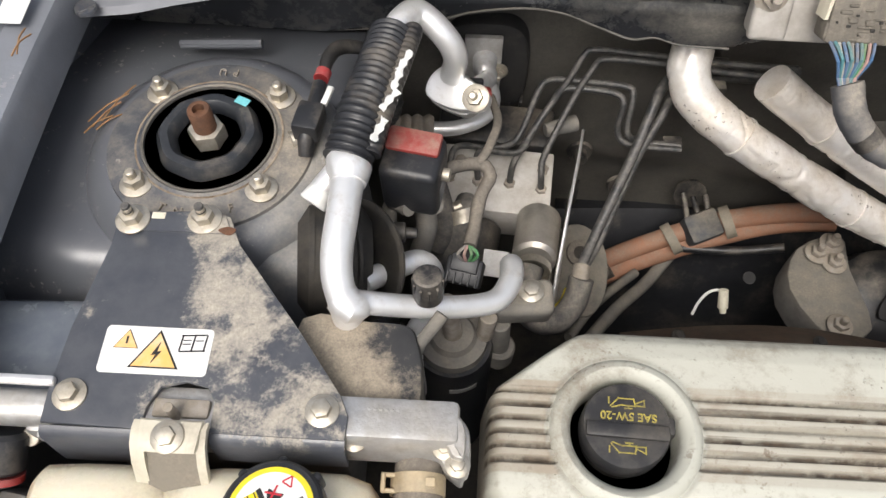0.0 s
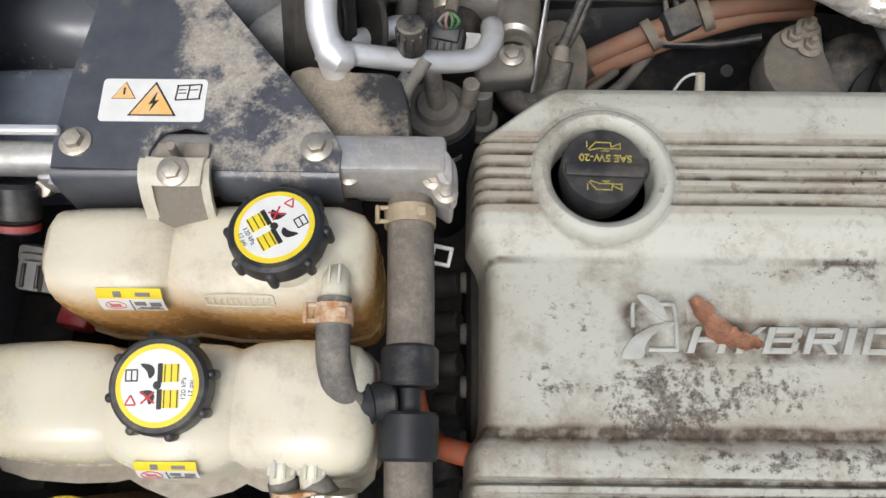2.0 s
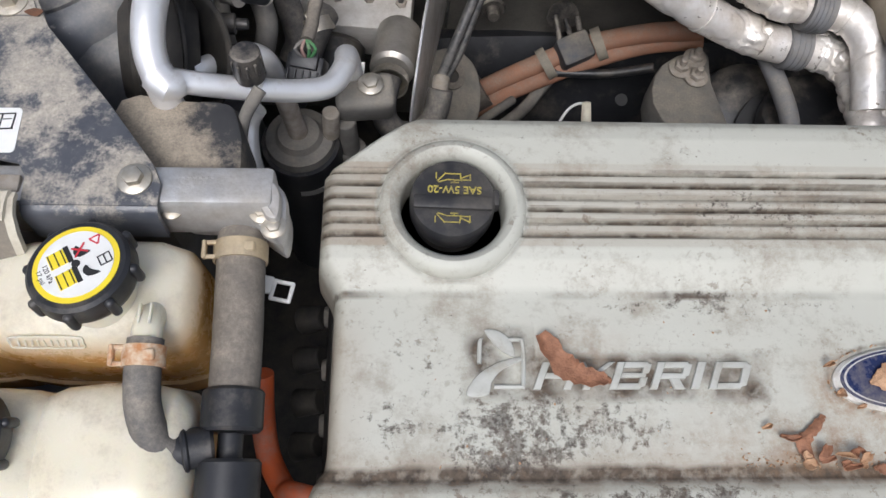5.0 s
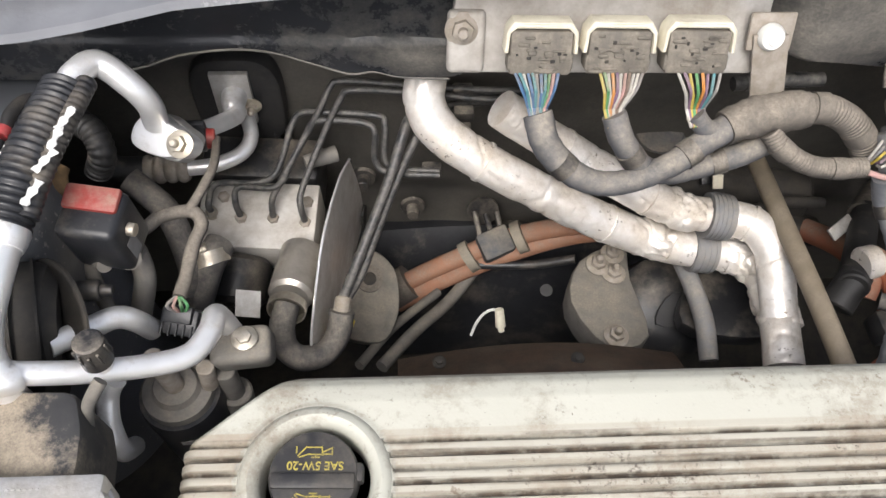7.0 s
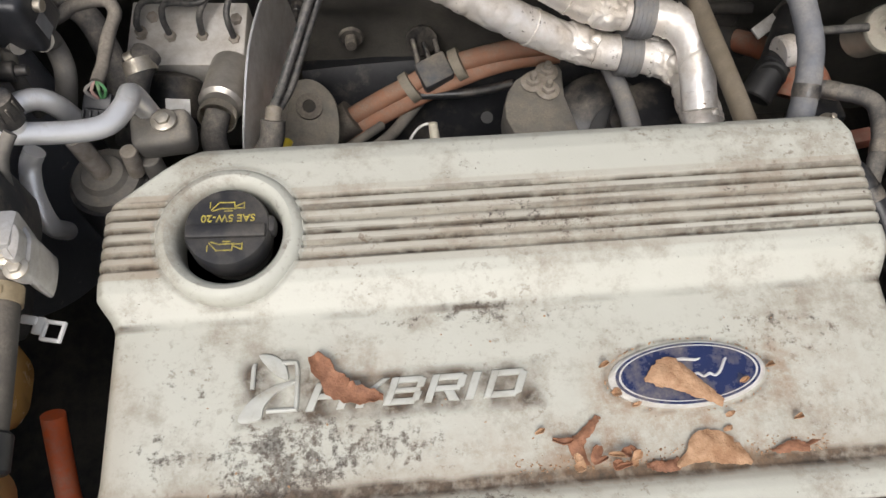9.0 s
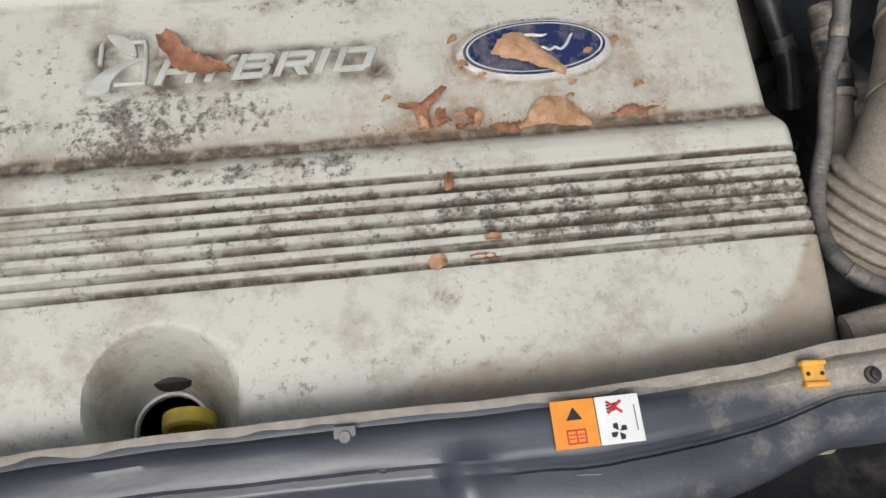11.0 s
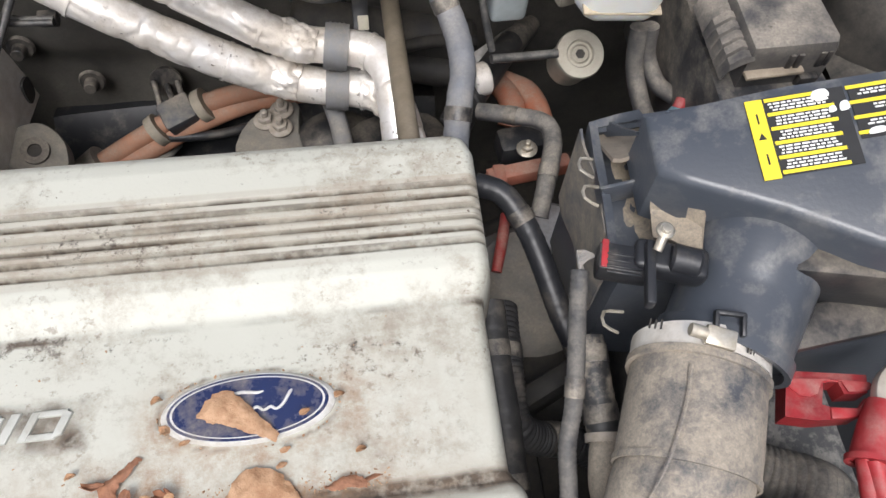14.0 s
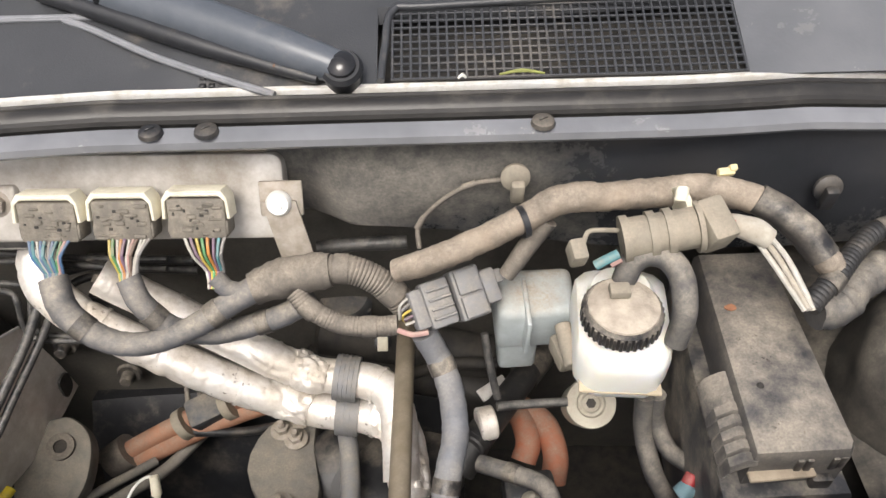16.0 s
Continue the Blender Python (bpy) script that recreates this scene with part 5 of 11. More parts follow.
def filler_cap():
    c = thing("oil_filler_cap", (CAPC.x, CAPC.y + 0.003, -0.03), "dark grey oil filler cap with yellow print, set in the cover", "oil cap")
    m = Matrix.Translation((CAPC.x - 0.0005, CAPC.y + 0.0025, 0)) @ pose(0, 0, 0, 0, 0, -2)
    mat = stuff_of("dark_grey_cap_plastic", (0.02, 0.02, 0.022), (0.032, 0.031, 0.031), 0.45, dust=0.26, dust_col=(0.13, 0.115, 0.095), dscale=30.0)
    CAP_PRINT = stuff_of("grimy_yellow_print", (0.62, 0.52, 0.07), (0.34, 0.28, 0.07), 0.55, scale=320.0, bump=0.0, dust=0.42, dust_col=(0.1, 0.09, 0.075), dscale=60.0)
    part("neck", lathe([(0, -0.05), (0.027, -0.05), (0.027, -0.002), (0, -0.002)], m), DARK, c)
    part("cap_disc", lathe([(0, -0.004), (0.0285, -0.004), (0.0303, 0.001), (0.0303, 0.0165), (0.0290, 0.0192), (0.020, 0.0202), (0, 0.0204)], m, 56), mat, c)
    part("grip", join(rbox((0.056, 0.0105, 0.0045), m @ pose(0, -0.0045, 0.0212), 0.0018), rbox((0.010, 0.0135, 0.014), m @ pose(0.0285, 0.0025, 0.0115), 0.003)), mat, c)
    part("lettering", lettering("SAE 5W-20", 0.0080, m @ pose(0.001, 0.006, 0.0207, 0, 0, 180), 0.0003, bold=0.0001), CAP_PRINT, c, "yellow lettering")
    for k, y in enumerate((0.0155, -0.0165)):
        s = 1 if k else -1
        st = [((-0.006, -0.003), (0.005, -0.003)), ((0.005, -0.003), (0.006, 0.0025)), ((0.006, 0.0025), (-0.004, 0.0022)), ((-0.006, -0.003), (-0.0115, 0.003)), ((-0.004, 0.0022), (-0.0105, 0.0042)), ((0.006, 0.0005), (0.0125, -0.0025)), ((0.0125, -0.0025), (0.0125, 0.0022)), ((0.0055, 0.002), (0.0125, 0.0022)), ((0.001, 0.0025), (0.001, 0.0045)), ((-0.0015, 0.0045), (0.0035, 0.0045)), ((-0.0128, 0.001), (-0.0128, -0.003))]
        part("oil_can_symbol", join(*[rbox((math.hypot(q[0] - p[0], q[1] - p[1]) + 0.0008, 0.0009, 0.0004), m @ pose((p[0] + q[0]) / 2 * 0.95, y + s * (p[1] + q[1]) / 2 * 0.9, 0.0207, 0, 0, math.degrees(math.atan2(s * (q[1] - p[1]), q[0] - p[0]))), 0.0001, 1) for p, q in st]), CAP_PRINT, c, "yellow oil can symbol")


filler_cap()


def dipstick():
    d = thing("oil_dipstick", (0.176, -0.178, -0.2), "yellow plastic oil dipstick handle in the cover's funnel", "dipstick")
    c = V((0.177, -0.177, -0.045)[0], (0.177, -0.177, -0.045)[1], -0.045)
    part("handle", join(lathe([(0.011, 0), (0.0165, 0), (0.0165, 0.009), (0.0145, 0.0105), (0.0125, 0.0105), (0.011, 0.009), (0.011, 0)], Matrix.Translation(c) @ pose(0, 0, 0, 76)), lathe([(0, 0.001), (0.012, 0.001), (0.012, 0.006), (0, 0.006)], Matrix.Translation(c) @ pose(0, 0, 0, 76))), stuff_of("grimy_yellow_plastic", (0.66, 0.5, 0.05), (0.5, 0.37, 0.05), 0.5, dust=0.35, dscale=50), d)
    part("stem", rod(c - V(0, 0, 0.15), c, 0.004), STEEL_DIRTY, d)


dipstick()


def seed(name, pts, w, mat, label, curl=0.004, bulb=None):
    """A dry winged seed or shred of leaf: a thin curled blade along pts."""
    line = spline(pts, 0.0025)
    rows = []
    for i, c in enumerate(line):
        f = i / (len(line) - 1)
        t = (line[min(i + 1, len(line) - 1)] - line[max(i - 1, 0)]).normalized()
        s = t.cross(V(0, 0, 1)).normalized()
        hw = w * (math.sin(math.pi * min(1, 0.12 + 0.83 * f)) ** 0.7) * (1 + 0.35 * noise.noise(c * 160) + 0.3 * noise.noise(c * 420))
        rows.append([c + s * hw * k + V(0, 0, curl * k * k * (0.6 + 1.3 * noise.noise(c * 110)) + 0.0022 * noise.noise((c + s * k * hw) * 300)) for k in (-1, -0.6, -0.2, 0.2, 0.6, 1)])
    bm = sheet(rows, 0.0005)
    if bulb:
        bm = join(bm, lathe([(0, -0.004), (0.003, -0.003), (0.0042, 0), (0.003, 0.003), (0, 0.004)], Matrix.Translation(bulb) @ pose(0, 0, 0, 70, 0, 40) @ Matrix.Diagonal((0.8, 0.55, 1.3, 1)), 14))
    return solo(name, bm, mat, label, "dry seed", "dry seeds on the cover")


seed("maple_seed", [(0.173, 0.0745, 0.006), (0.178, 0.066, 0.0065), (0.187, 0.053, 0.007), (0.199, 0.045, 0.0085), (0.2185, 0.0425, 0.006)], 0.0078, LEAF_BROWN, "rust-brown dry winged seed lying across the lettering")
def wing(name, upper, lower, z, bulge, mat, label):
    """A dry curled seed wing or leaf shred between an upper and a lower edge."""
    n = 26
    a, b = spline([(*q, 0) for q in upper], 0.0008), spline([(*q, 0) for q in lower], 0.0008)
    rows = []
    for i in range(n + 1):
        f = i / n
        p, q = a[int(f * (len(a) - 1))], b[int(f * (len(b) - 1))]
        row = []
        for k in range(9):
            g = k / 8
            c = p.lerp(q, g)
            rag = 0.0016 * (abs(g - 0.5) * 2) ** 3
            row.append(V(c.x + rag * noise.noise((c.x * 500, c.y * 500, 1)), c.y + rag * noise.noise((c.x * 500, c.y * 500, 5)), z + bulge * math.sin(f * 3.1) * (0.35 + 0.65 * math.sin(g * 3.1)) + 0.0022 * noise.noise((c.x * 130, c.y * 130, 3)) + 0.0008 * noise.noise((c.x * 480, c.y * 480, 2))))
        rows.append(row)
    return solo(name, sheet(rows, 0.0005), mat, label, "dry seed", "dry seeds on the cover")


wing("maple_seed", [(0.394, 0.0412), (0.402, 0.051), (0.413, 0.0545), (0.424, 0.046), (0.434, 0.035), (0.4445, 0.0235)], [(0.394, 0.0392), (0.401, 0.0358), (0.412, 0.0322), (0.424, 0.0265), (0.432, 0.0235), (0.4425, 0.0185)], 0.0072, 0.004, LEAF_TAN, "tan dry winged seed lying on the oval badge")
wing("maple_seed", [(0.398, -0.0160), (0.411, -0.0105), (0.418, 0.001), (0.428, 0.0052), (0.440, 0.0025), (0.449, -0.005), (0.456, -0.0155)], [(0.398, -0.0185), (0.410, -0.0178), (0.420, -0.0155), (0.430, -0.0165), (0.440, -0.018), (0.449, -0.0188), (0.456, -0.019)], 0.0030, 0.0035, LEAF_TAN, "curled tan dry seed wing by the cover's step")
wing("maple_seed", [(0.386, -0.0140), (0.393, -0.0125), (0.400, -0.0130), (0.408, -0.0110)], [(0.386, -0.0165), (0.393, -0.0190), (0.400, -0.0200), (0.408, -0.0185)], 0.0030, 0.002, LEAF_BROWN, "red-brown seed end beside the curled wing")
wing("dry_leaf", [(0.470, -0.0112), (0.478, -0.0080), (0.487, -0.0055), (0.496, -0.0095)], [(0.470, -0.0122), (0.478, -0.0140), (0.487, -0.0132), (0.496, -0.0138)], 0.0028, 0.003, LEAF_BROWN, "small brown curled leaf shred by the cover's step")
wing("dry_leaf", [(0.358, 0.0205), (0.346, 0.0105), (0.337, 0.004), (0.3405, -0.011)], [(0.3615, 0.0190), (0.3535, 0.008), (0.3475, 0.001), (0.350, -0.012)], 0.0028, 0.003, LEAF_BROWN, "brown torn leaf shred on the cover")
seed("dry_leaf", [(0.327, 0.006, 0.003), (0.334, 0.004, 0.004), (0.341, 0.005, 0.003)], 0.0028, LEAF_BROWN, "small brown leaf stalk on the cover")
seed("dry_leaf", [(0.352, -0.058, 0.004), (0.354, -0.055, 0.007), (0.355, -0.047, 0.005)], 0.003, LEAF_BROWN, "small brown leaf bit in the front ribs")
seed("dry_leaf", [(0.336, -0.107, 0.004), (0.343, -0.106, 0.008), (0.347, -0.105, 0.005)], 0.0052, LEAF_TAN, "small round tan husk on the front ribs")
seed("dry_leaf", [(0.372, -0.093, 0.004), (0.379, -0.094, 0.006), (0.383, -0.094, 0.004)], 0.003, LEAF_TAN, "small tan husk in the front ribs")
seed("dry_leaf", [(0.362, -0.105, 0.003), (0.372, -0.105, 0.004), (0.383, -0.105, 0.003)], 0.0022, LEAF_BROWN, "thin brown shred in the front ribs")
random.seed(5)
for k in range(11):
    c = Vector((0.354, -0.011, 0.004)) + V(random.uniform(-0.012, 0.028), random.uniform(-0.004, 0.006), random.uniform(0, 0.003))
    a = random.uniform(0, 6.3)
    d = V(math.cos(a), math.sin(a), random.uniform(-0.3, 0.5)) * random.uniform(0.003, 0.0055)
    seed("seed_husk", [c - d, c + V(0, 0, 0.0015), c + d], random.uniform(0.002, 0.0042), LEAF_TAN if random.random() < 0.7 else LEAF_BROWN, "small papery tan husk among the litter on the cover", 0.005)
for c, w in ((V(0.375, 0.034, 0.004), 0.0032), (V(0.387, 0.025, 0.003), 0.002), (V(0.369, 0.053, 0.003), 0.002), (V(0.461, 0.035, 0.007), 0.002), (V(0.483, 0.045, 0.003), 0.002), (V(0.448, 0.014, 0.003), 0.002), (V(0.494, 0.009, 0.002), 0.002), (V(0.320, 0.012, 0.003), 0.002), (V(0.445, 0.005, 0.003), 0.002)):
    seed("seed_husk", [c + V(-0.0035, -0.001, 0), c + V(0, 0, 0.0018), c + V(0.003, 0.0015, 0)], w, LEAF_TAN, "small papery tan husk on the cover", 0.004)


def crumbs():
    """Fine dirt, husk crumbs and mould flakes in the corners of the cover."""
    bm = bmesh.new()
    random.seed(9)
    for k in range(380):
        if k < 280:
            x, y = random.uniform(0.30, 0.51), -0.0135 + abs(random.gauss(0, 0.005))
        elif k < 350:
            w = random.uniform(0, 6.28)
            x, y = 0.4255 + 0.057 * math.cos(w), 0.0435 + 0.0255 * math.sin(w)
        else:
            x, y = random.uniform(0.1, 0.58), random.uniform(-0.012, 0.1)
        s = random.uniform(0.0003, 0.0009)
        m = Matrix.Translation((x, y, 0.0006)) @ Euler((random.uniform(0, 6), random.uniform(0, 6), random.uniform(0, 6))).to_matrix().to_4x4() @ Matrix.Diagonal((s * random.uniform(1, 2), s, s * 0.5, 1))
        bmesh.ops.create_icosphere(bm, subdivisions=1, radius=1.0, matrix=m)
    return solo("litter_crumbs", bm, LEAF_TAN, "tan crumbs of husk scattered along the cover's step", "crumbs", kind="stuff")


crumbs()

# ---- strut tower ----


RING = stuff_of("dusty_black_ring", (0.075, 0.08, 0.09), (0.095, 0.10, 0.11), 0.32, dust=0.3, dust_col=(0.40, 0.35, 0.28), dscale=30.0, dsharp=0.16, specks=0.3, speck_col=(0.4, 0.37, 0.32), spots=((-0.125, 0.335, 0.07, 0.03, 0.05, 0.1, 0.26), (-0.19, 0.285, 0.07, 0.07, 0.02, 0.1, 0.16), (-0.15, 0.40, 0.07, 0.04, 0.03, 0.1, 0.12)))


def strut_tower():
    t = thing("strut_tower", (-0.193, 0.355, -0.3), "black dusty strut tower with a bolted mount ring", "strut tower")
    c = Matrix.Translation((-0.193, 0.355, 0.0))
    dome = lathe([(0.125, -0.30), (0.112, -0.02), (0.103, 0.040), (0.094, 0.058), (0.084, 0.064), (0.079, 0.065)], c, 64)
    part("tower", dome, PAINT_DARK, t)
    part("mount_ring", lathe([(0.048, 0.055), (0.048, 0.071), (0.051, 0.074), (0.0545, 0.0725), (0.058, 0.0705), (0.072, 0.0695), (0.077, 0.0675), (0.0785, 0.063), (0.0, 0.055)], c, 72), RING, t, "dusty black ring with raised lettering")
    part("rim", lathe([(0.0480, 0.060), (0.0500, 0.060), (0.0502, 0.0745), (0.0494, 0.0755), (0.0482, 0.0745), (0.0480, 0.060)], c, 72), GRIME, t, "dirty steel rim")
    part("groove_dirt", lathe([(0.0505, 0.0715), (0.0535, 0.0730), (0.0550, 0.0729), (0.0535, 0.0722), (0.0505, 0.0715)], c, 72), stuff_of("brown_settled_grit", (0.16, 0.115, 0.075), (0.3, 0.25, 0.19), 0.95, scale=160.0, bump=0.8, bscale=500.0), t, "brown grit round the bearing")
    BEAR = stuff_of("blue_black_bearing", (0.022, 0.025, 0.03), (0.04, 0.042, 0.046), 0.33, dust=0.16, dscale=30.0)
    part("bearing_dish", lathe([(0, 0.060), (0.047, 0.060), (0.0478, 0.0710), (0.0445, 0.0695), (0.041, 0.0685), (0.0, 0.0665)], c, 56), GRIME, t, "dirty dished plate")
    oct_ = [(0.0395 * math.cos(a0) * (1 + 0.018 * math.cos(8 * a0)), 0.0395 * math.sin(a0) * (1 + 0.018 * math.cos(8 * a0))) for a0 in np.linspace(0, 2 * math.pi, 64, endpoint=False)]
    ring = bmesh.new()
    loops = []
    for f, z in ((0.97, 0.062), (1.0, 0.069), (0.95, 0.0765), (0.87, 0.0810), (0.72, 0.0812), (0.63, 0.078), (0.585, 0.071), (0.58, 0.066)):
        loops.append([ring.verts.new(c @ V(px0 * f, py0 * f, z)) for px0, py0 in oct_])
    for u, w0 in zip(loops, loops[1:]):
        for i in range(64):
            ring.faces.new((u[i], u[(i + 1) % 64], w0[(i + 1) % 64], w0[i]))
    part("bearing", ring, BEAR, t, "blue-black octagonal rubber bearing")
    part("washer", lathe([(0, 0.0655), (0.0215, 0.0655), (0.0215, 0.0675), (0, 0.0675)], c), STEEL_DIRTY, t)
    part("centre_nut", join(prism(hexagon(0.0135, 0.2), 0.067, 0.085, c, 0.0015)), STEEL, t)
    part("damper_stud", lathe([(0, 0.085), (0.0085, 0.085), (0.0085, 0.1035), (0.0075, 0.105), (0.0045, 0.105), (0.0045, 0.099), (0, 0.099)], c, 24), RUST, t, "rusty threaded stud")
    part("paint_mark", rbox((0.011, 0.007, 0.0012), c @ pose(0.022, 0.027, 0.0832, 0, 0, -25), 0.0005), stuff_of("turquoise_paint", (0.2, 0.62, 0.66), None, 0.5, bump=0), t, "turquoise paint dab")
    for a, z in ((-136, 0), (-43, 0), (43, 0), (137, 0)):
        w = radians(a)
        part("nut", nut(c @ pose(0.0625 * math.cos(w), 0.0625 * math.sin(w), 0.0705), 0.0068, 0.010, 0.0066, w), STEEL, t)
    for txt, a, r in (("UP", 88, 0.066), ("FRONT", -88, 0.066)):
        for i, ch in enumerate(txt):
            w = radians(a + (i - (len(txt) - 1) / 2) * (-9 if a > 0 else -11) * (1 if a > 0 else 1))
            # paler material imitates the light that picks out the embossed edges
            part("raised_letter", lettering(ch, 0.009, c @ pose(r * math.cos(w), r * math.sin(w), 0.0703, 0, 0, math.degrees(w) + 90), 0.0016), STEEL_DIRTY, t)


strut_tower()


def apron():
    """The sheet round the tower, stepping down to the rail."""
    rows = []
    for y in np.concatenate([np.linspace(0.228, 0.255, 16), np.linspace(0.26, 0.60, 30)]):
        row = []
        for x in np.linspace(-0.345, -0.098, 40):
            d = math.hypot(x + 0.193, y - 0.355)
            z = 0.045 - 0.055 * max(0, (0.27 - y) / 0.25) - 0.25 * max(0, x + 0.10) * 2.2 - 0.12 * max(0, 0.20 - y)
            z -= 0.06 * max(0.0, (0.268 - y) / 0.04) ** 1.6 - 0.003 * math.exp(-((y - 0.282) / 0.010) ** 2)
            if d < 0.12:
                z = min(z, 0.045)
            if y > 0.44:
                z -= 0.35 * (y - 0.44)
            row.append(V(x, y, z + 0.004 * noise.noise((x * 12, y * 12, 0))))
        rows.append(row)
    solo("apron_panel", sheet(rows, 0.002), PAINT_DARK, "dusty black sheet apron round the strut tower", "apron", kind="structure")


apron()
solo("bracket_screw", join(lathe([(0, 0), (0.009, 0), (0.008, 0.002), (0, 0.0025)], Matrix.Translation((-0.298, 0.446, 0.108))), rbox((0.012, 0.002, 0.002), Matrix.Translation((-0.296, 0.443, 0.110)) @ pose(0, 0, 0, 0, 0, 35), 0.0004, 1)), PAINT, "painted round screw in the end of the cowl rail", "screw")
solo("swage_rib", tube([(-0.247, 0.470, 0.049), (-0.213, 0.470, 0.051), (-0.177, 0.470, 0.053)], [0.004, 0.0045, 0.004], 8), PAINT_DARK, "pressed rib in the panel above the strut tower", "rib")
solo("rail_sticker", slab(0.02, 0.03, Matrix.Translation((-0.332, 0.416, 0.134))), WHITE_PRINT, "small worn white sticker on the fender rail", "sticker")


def needles(points, label):
    random.seed(3)
    NEEDLE = stuff_of("dry_needle", (0.30, 0.16, 0.07), (0.22, 0.12, 0.05), 0.7, bump=0)
    for a, b in points:
        a, b = Vector(a), Vector(b)
        solo("pine_needle", tube([a, (a + b) / 2 + V(0, 0, 0.003), b], 0.0007, 5, 0.01), NEEDLE, label, "pine needle", "pine needles")


needles([((-0.294, 0.362, 0.062), (-0.274, 0.377, 0.066)), ((-0.289, 0.368, 0.062), (-0.270, 0.389, 0.068)), ((-0.294, 0.373, 0.062), (-0.265, 0.396, 0.070)), ((-0.285, 0.365, 0.063), (-0.264, 0.380, 0.066)), ((-0.283, 0.373, 0.063), (-0.262, 0.405, 0.070)),
         ((-0.314, 0.371, 0.136), (-0.316, 0.395, 0.136)), ((-0.317, 0.369, 0.136), (-0.310, 0.390, 0.136)), ((-0.278, 0.301, 0.040), (-0.273, 0.281, 0.040)), ((-0.265, 0.277, 0.040), (-0.260, 0.287, 0.040))], "dry brown pine needle lying on the sheet metal")

# ---- power electronics box and its bracket ----


def inverter():
    b = thing("inverter_box", (-0.12, 0.17, -0.12), "dusty cast aluminium electronics box under a black bracket", "electronics box")
    part("body", rbox((0.17, 0.06, 0.15), (-0.155, 0.165, -0.035), 0.012), GRIME, b)
    part("lid", rbox((0.24, 0.028, 0.035), Matrix.Translation((-0.118, 0.142, 0.068)) @ pose(0, 0, 0, -10), 0.004), CAST, b)
    part("bell_end", prism(smooth_poly([(-0.064, 0.1405), (-0.03, 0.1395), (-0.014, 0.1375), (-0.006, 0.131), (-0.001, 0.124), (0.0055, 0.124), (0.0060, 0.139), (0.002, 0.1475), (-0.008, 0.1525), (-0.02, 0.1535), (-0.064, 0.1535)], 5), 0.0735, 0.0840, None, 0.003), CAST, b, "bare cast aluminium end with worn edges")
    part("bell_flange", prism(smooth_poly([(-0.064, 0.131), (-0.02, 0.129), (-0.010, 0.126), (-0.004, 0.118), (0.0080, 0.1165), (0.0090, 0.138), (0.004, 0.1495), (-0.008, 0.155), (-0.064, 0.1555)], 5), 0.0635, 0.0738, None, 0.003), CAST, b, "bolted flange with worn edges")
    part("bell_skirt", prism(smooth_poly([(-0.058, 0.136), (-0.02, 0.134), (-0.004, 0.124), (0.0060, 0.120), (0.006, 0.145), (-0.006, 0.15), (-0.06, 0.15)], 4), 0.030, 0.0640, None, 0.004), CAST, b)
    part("flange_rib", rbox((0.050, 0.0022, 0.0030), Matrix.Translation((-0.036, 0.1345, 0.0748)), 0.0008), CAST, b)
    part("slot", rbox((0.012, 0.0045, 0.003), (-0.026, 0.1462, 0.0832), 0.0014), GRIME, b)
    part("cast_text", join(*[rbox((0.0022, 0.003, 0.0008), (-0.052 + 0.0034 * k, 0.1485, 0.0842), 0.0002, 1) for k in range(6)]), CAST, b)
    for p in ((-0.060, 0.1335, 0.0738), (-0.006, 0.1315, 0.0738), (0.0020, 0.1215, 0.0738)):
        part("bolt", bolt(Matrix.Translation(p), 0.0045, 0.005), STEEL, b)
    part("rear_case", prism(smooth_poly([(-0.104, 0.155), (-0.03, 0.152), (-0.022, 0.178), (-0.026, 0.2), (-0.034, 0.214), (-0.06, 0.216), (-0.105, 0.216)], 3), 0.0, 0.068, None, 0.006), stuff_of("mud_coated_case", (0.03, 0.03, 0.032), (0.04, 0.04, 0.04), 0.6, dust=0.86, dust_col=(0.42, 0.355, 0.27), dscale=30.0, dsharp=0.08, spots=((-0.036, 0.204, 0.06, 0.026, 0.026, 0.05, -0.34), (-0.028, 0.175, 0.06, 0.016, 0.028, 0.05, -0.22))), b, "black case caked with tan dust")
    part("side_case", rbox((0.11, 0.085, 0.07), Matrix.Translation((-0.292, 0.185, 0.022)) @ pose(0, 0, 0, 0, 0, 2), 0.014, 3), stuff_of("blue_black_case", (0.12, 0.138, 0.168), (0.15, 0.168, 0.195), 0.22, dust=0.16, dust_col=(0.4, 0.4, 0.4)), b, "blue-black plastic case")
    part("coolant_neck", join(rod((-0.33, 0.142, 0.076), (-0.235, 0.142, 0.076), 0.0115), rbox((0.030, 0.022, 0.024), (-0.245, 0.138, 0.064), 0.005), rod((-0.297, 0.150, 0.082), (-0.297, 0.112, 0.080), 0.0145, 0.0135), rod((-0.300, 0.112, 0.070), (-0.300, 0.112, 0.082), 0.007), rbox((0.009, 0.008, 0.010), (-0.246, 0.128, 0.071), 0.002)), CAST, b, "bare aluminium coolant neck")
    part("coolant_rail", rbox((0.07, 0.006, 0.006), (-0.275, 0.154, 0.092), 0.002), ALU, b)
    return b


inverter()
solo("drop_pipe", tube([(-0.012, 0.216, 0.080), (-0.017, 0.210, 0.075), (-0.025, 0.205, 0.060), (-0.030, 0.199, 0.040), (-0.033, 0.190, 0.015)], [0.0045, 0.0045, 0.0042, 0.004, 0.004], 14), GRIME, "dusty pale pipe dropping behind the electronics box", "pipe")


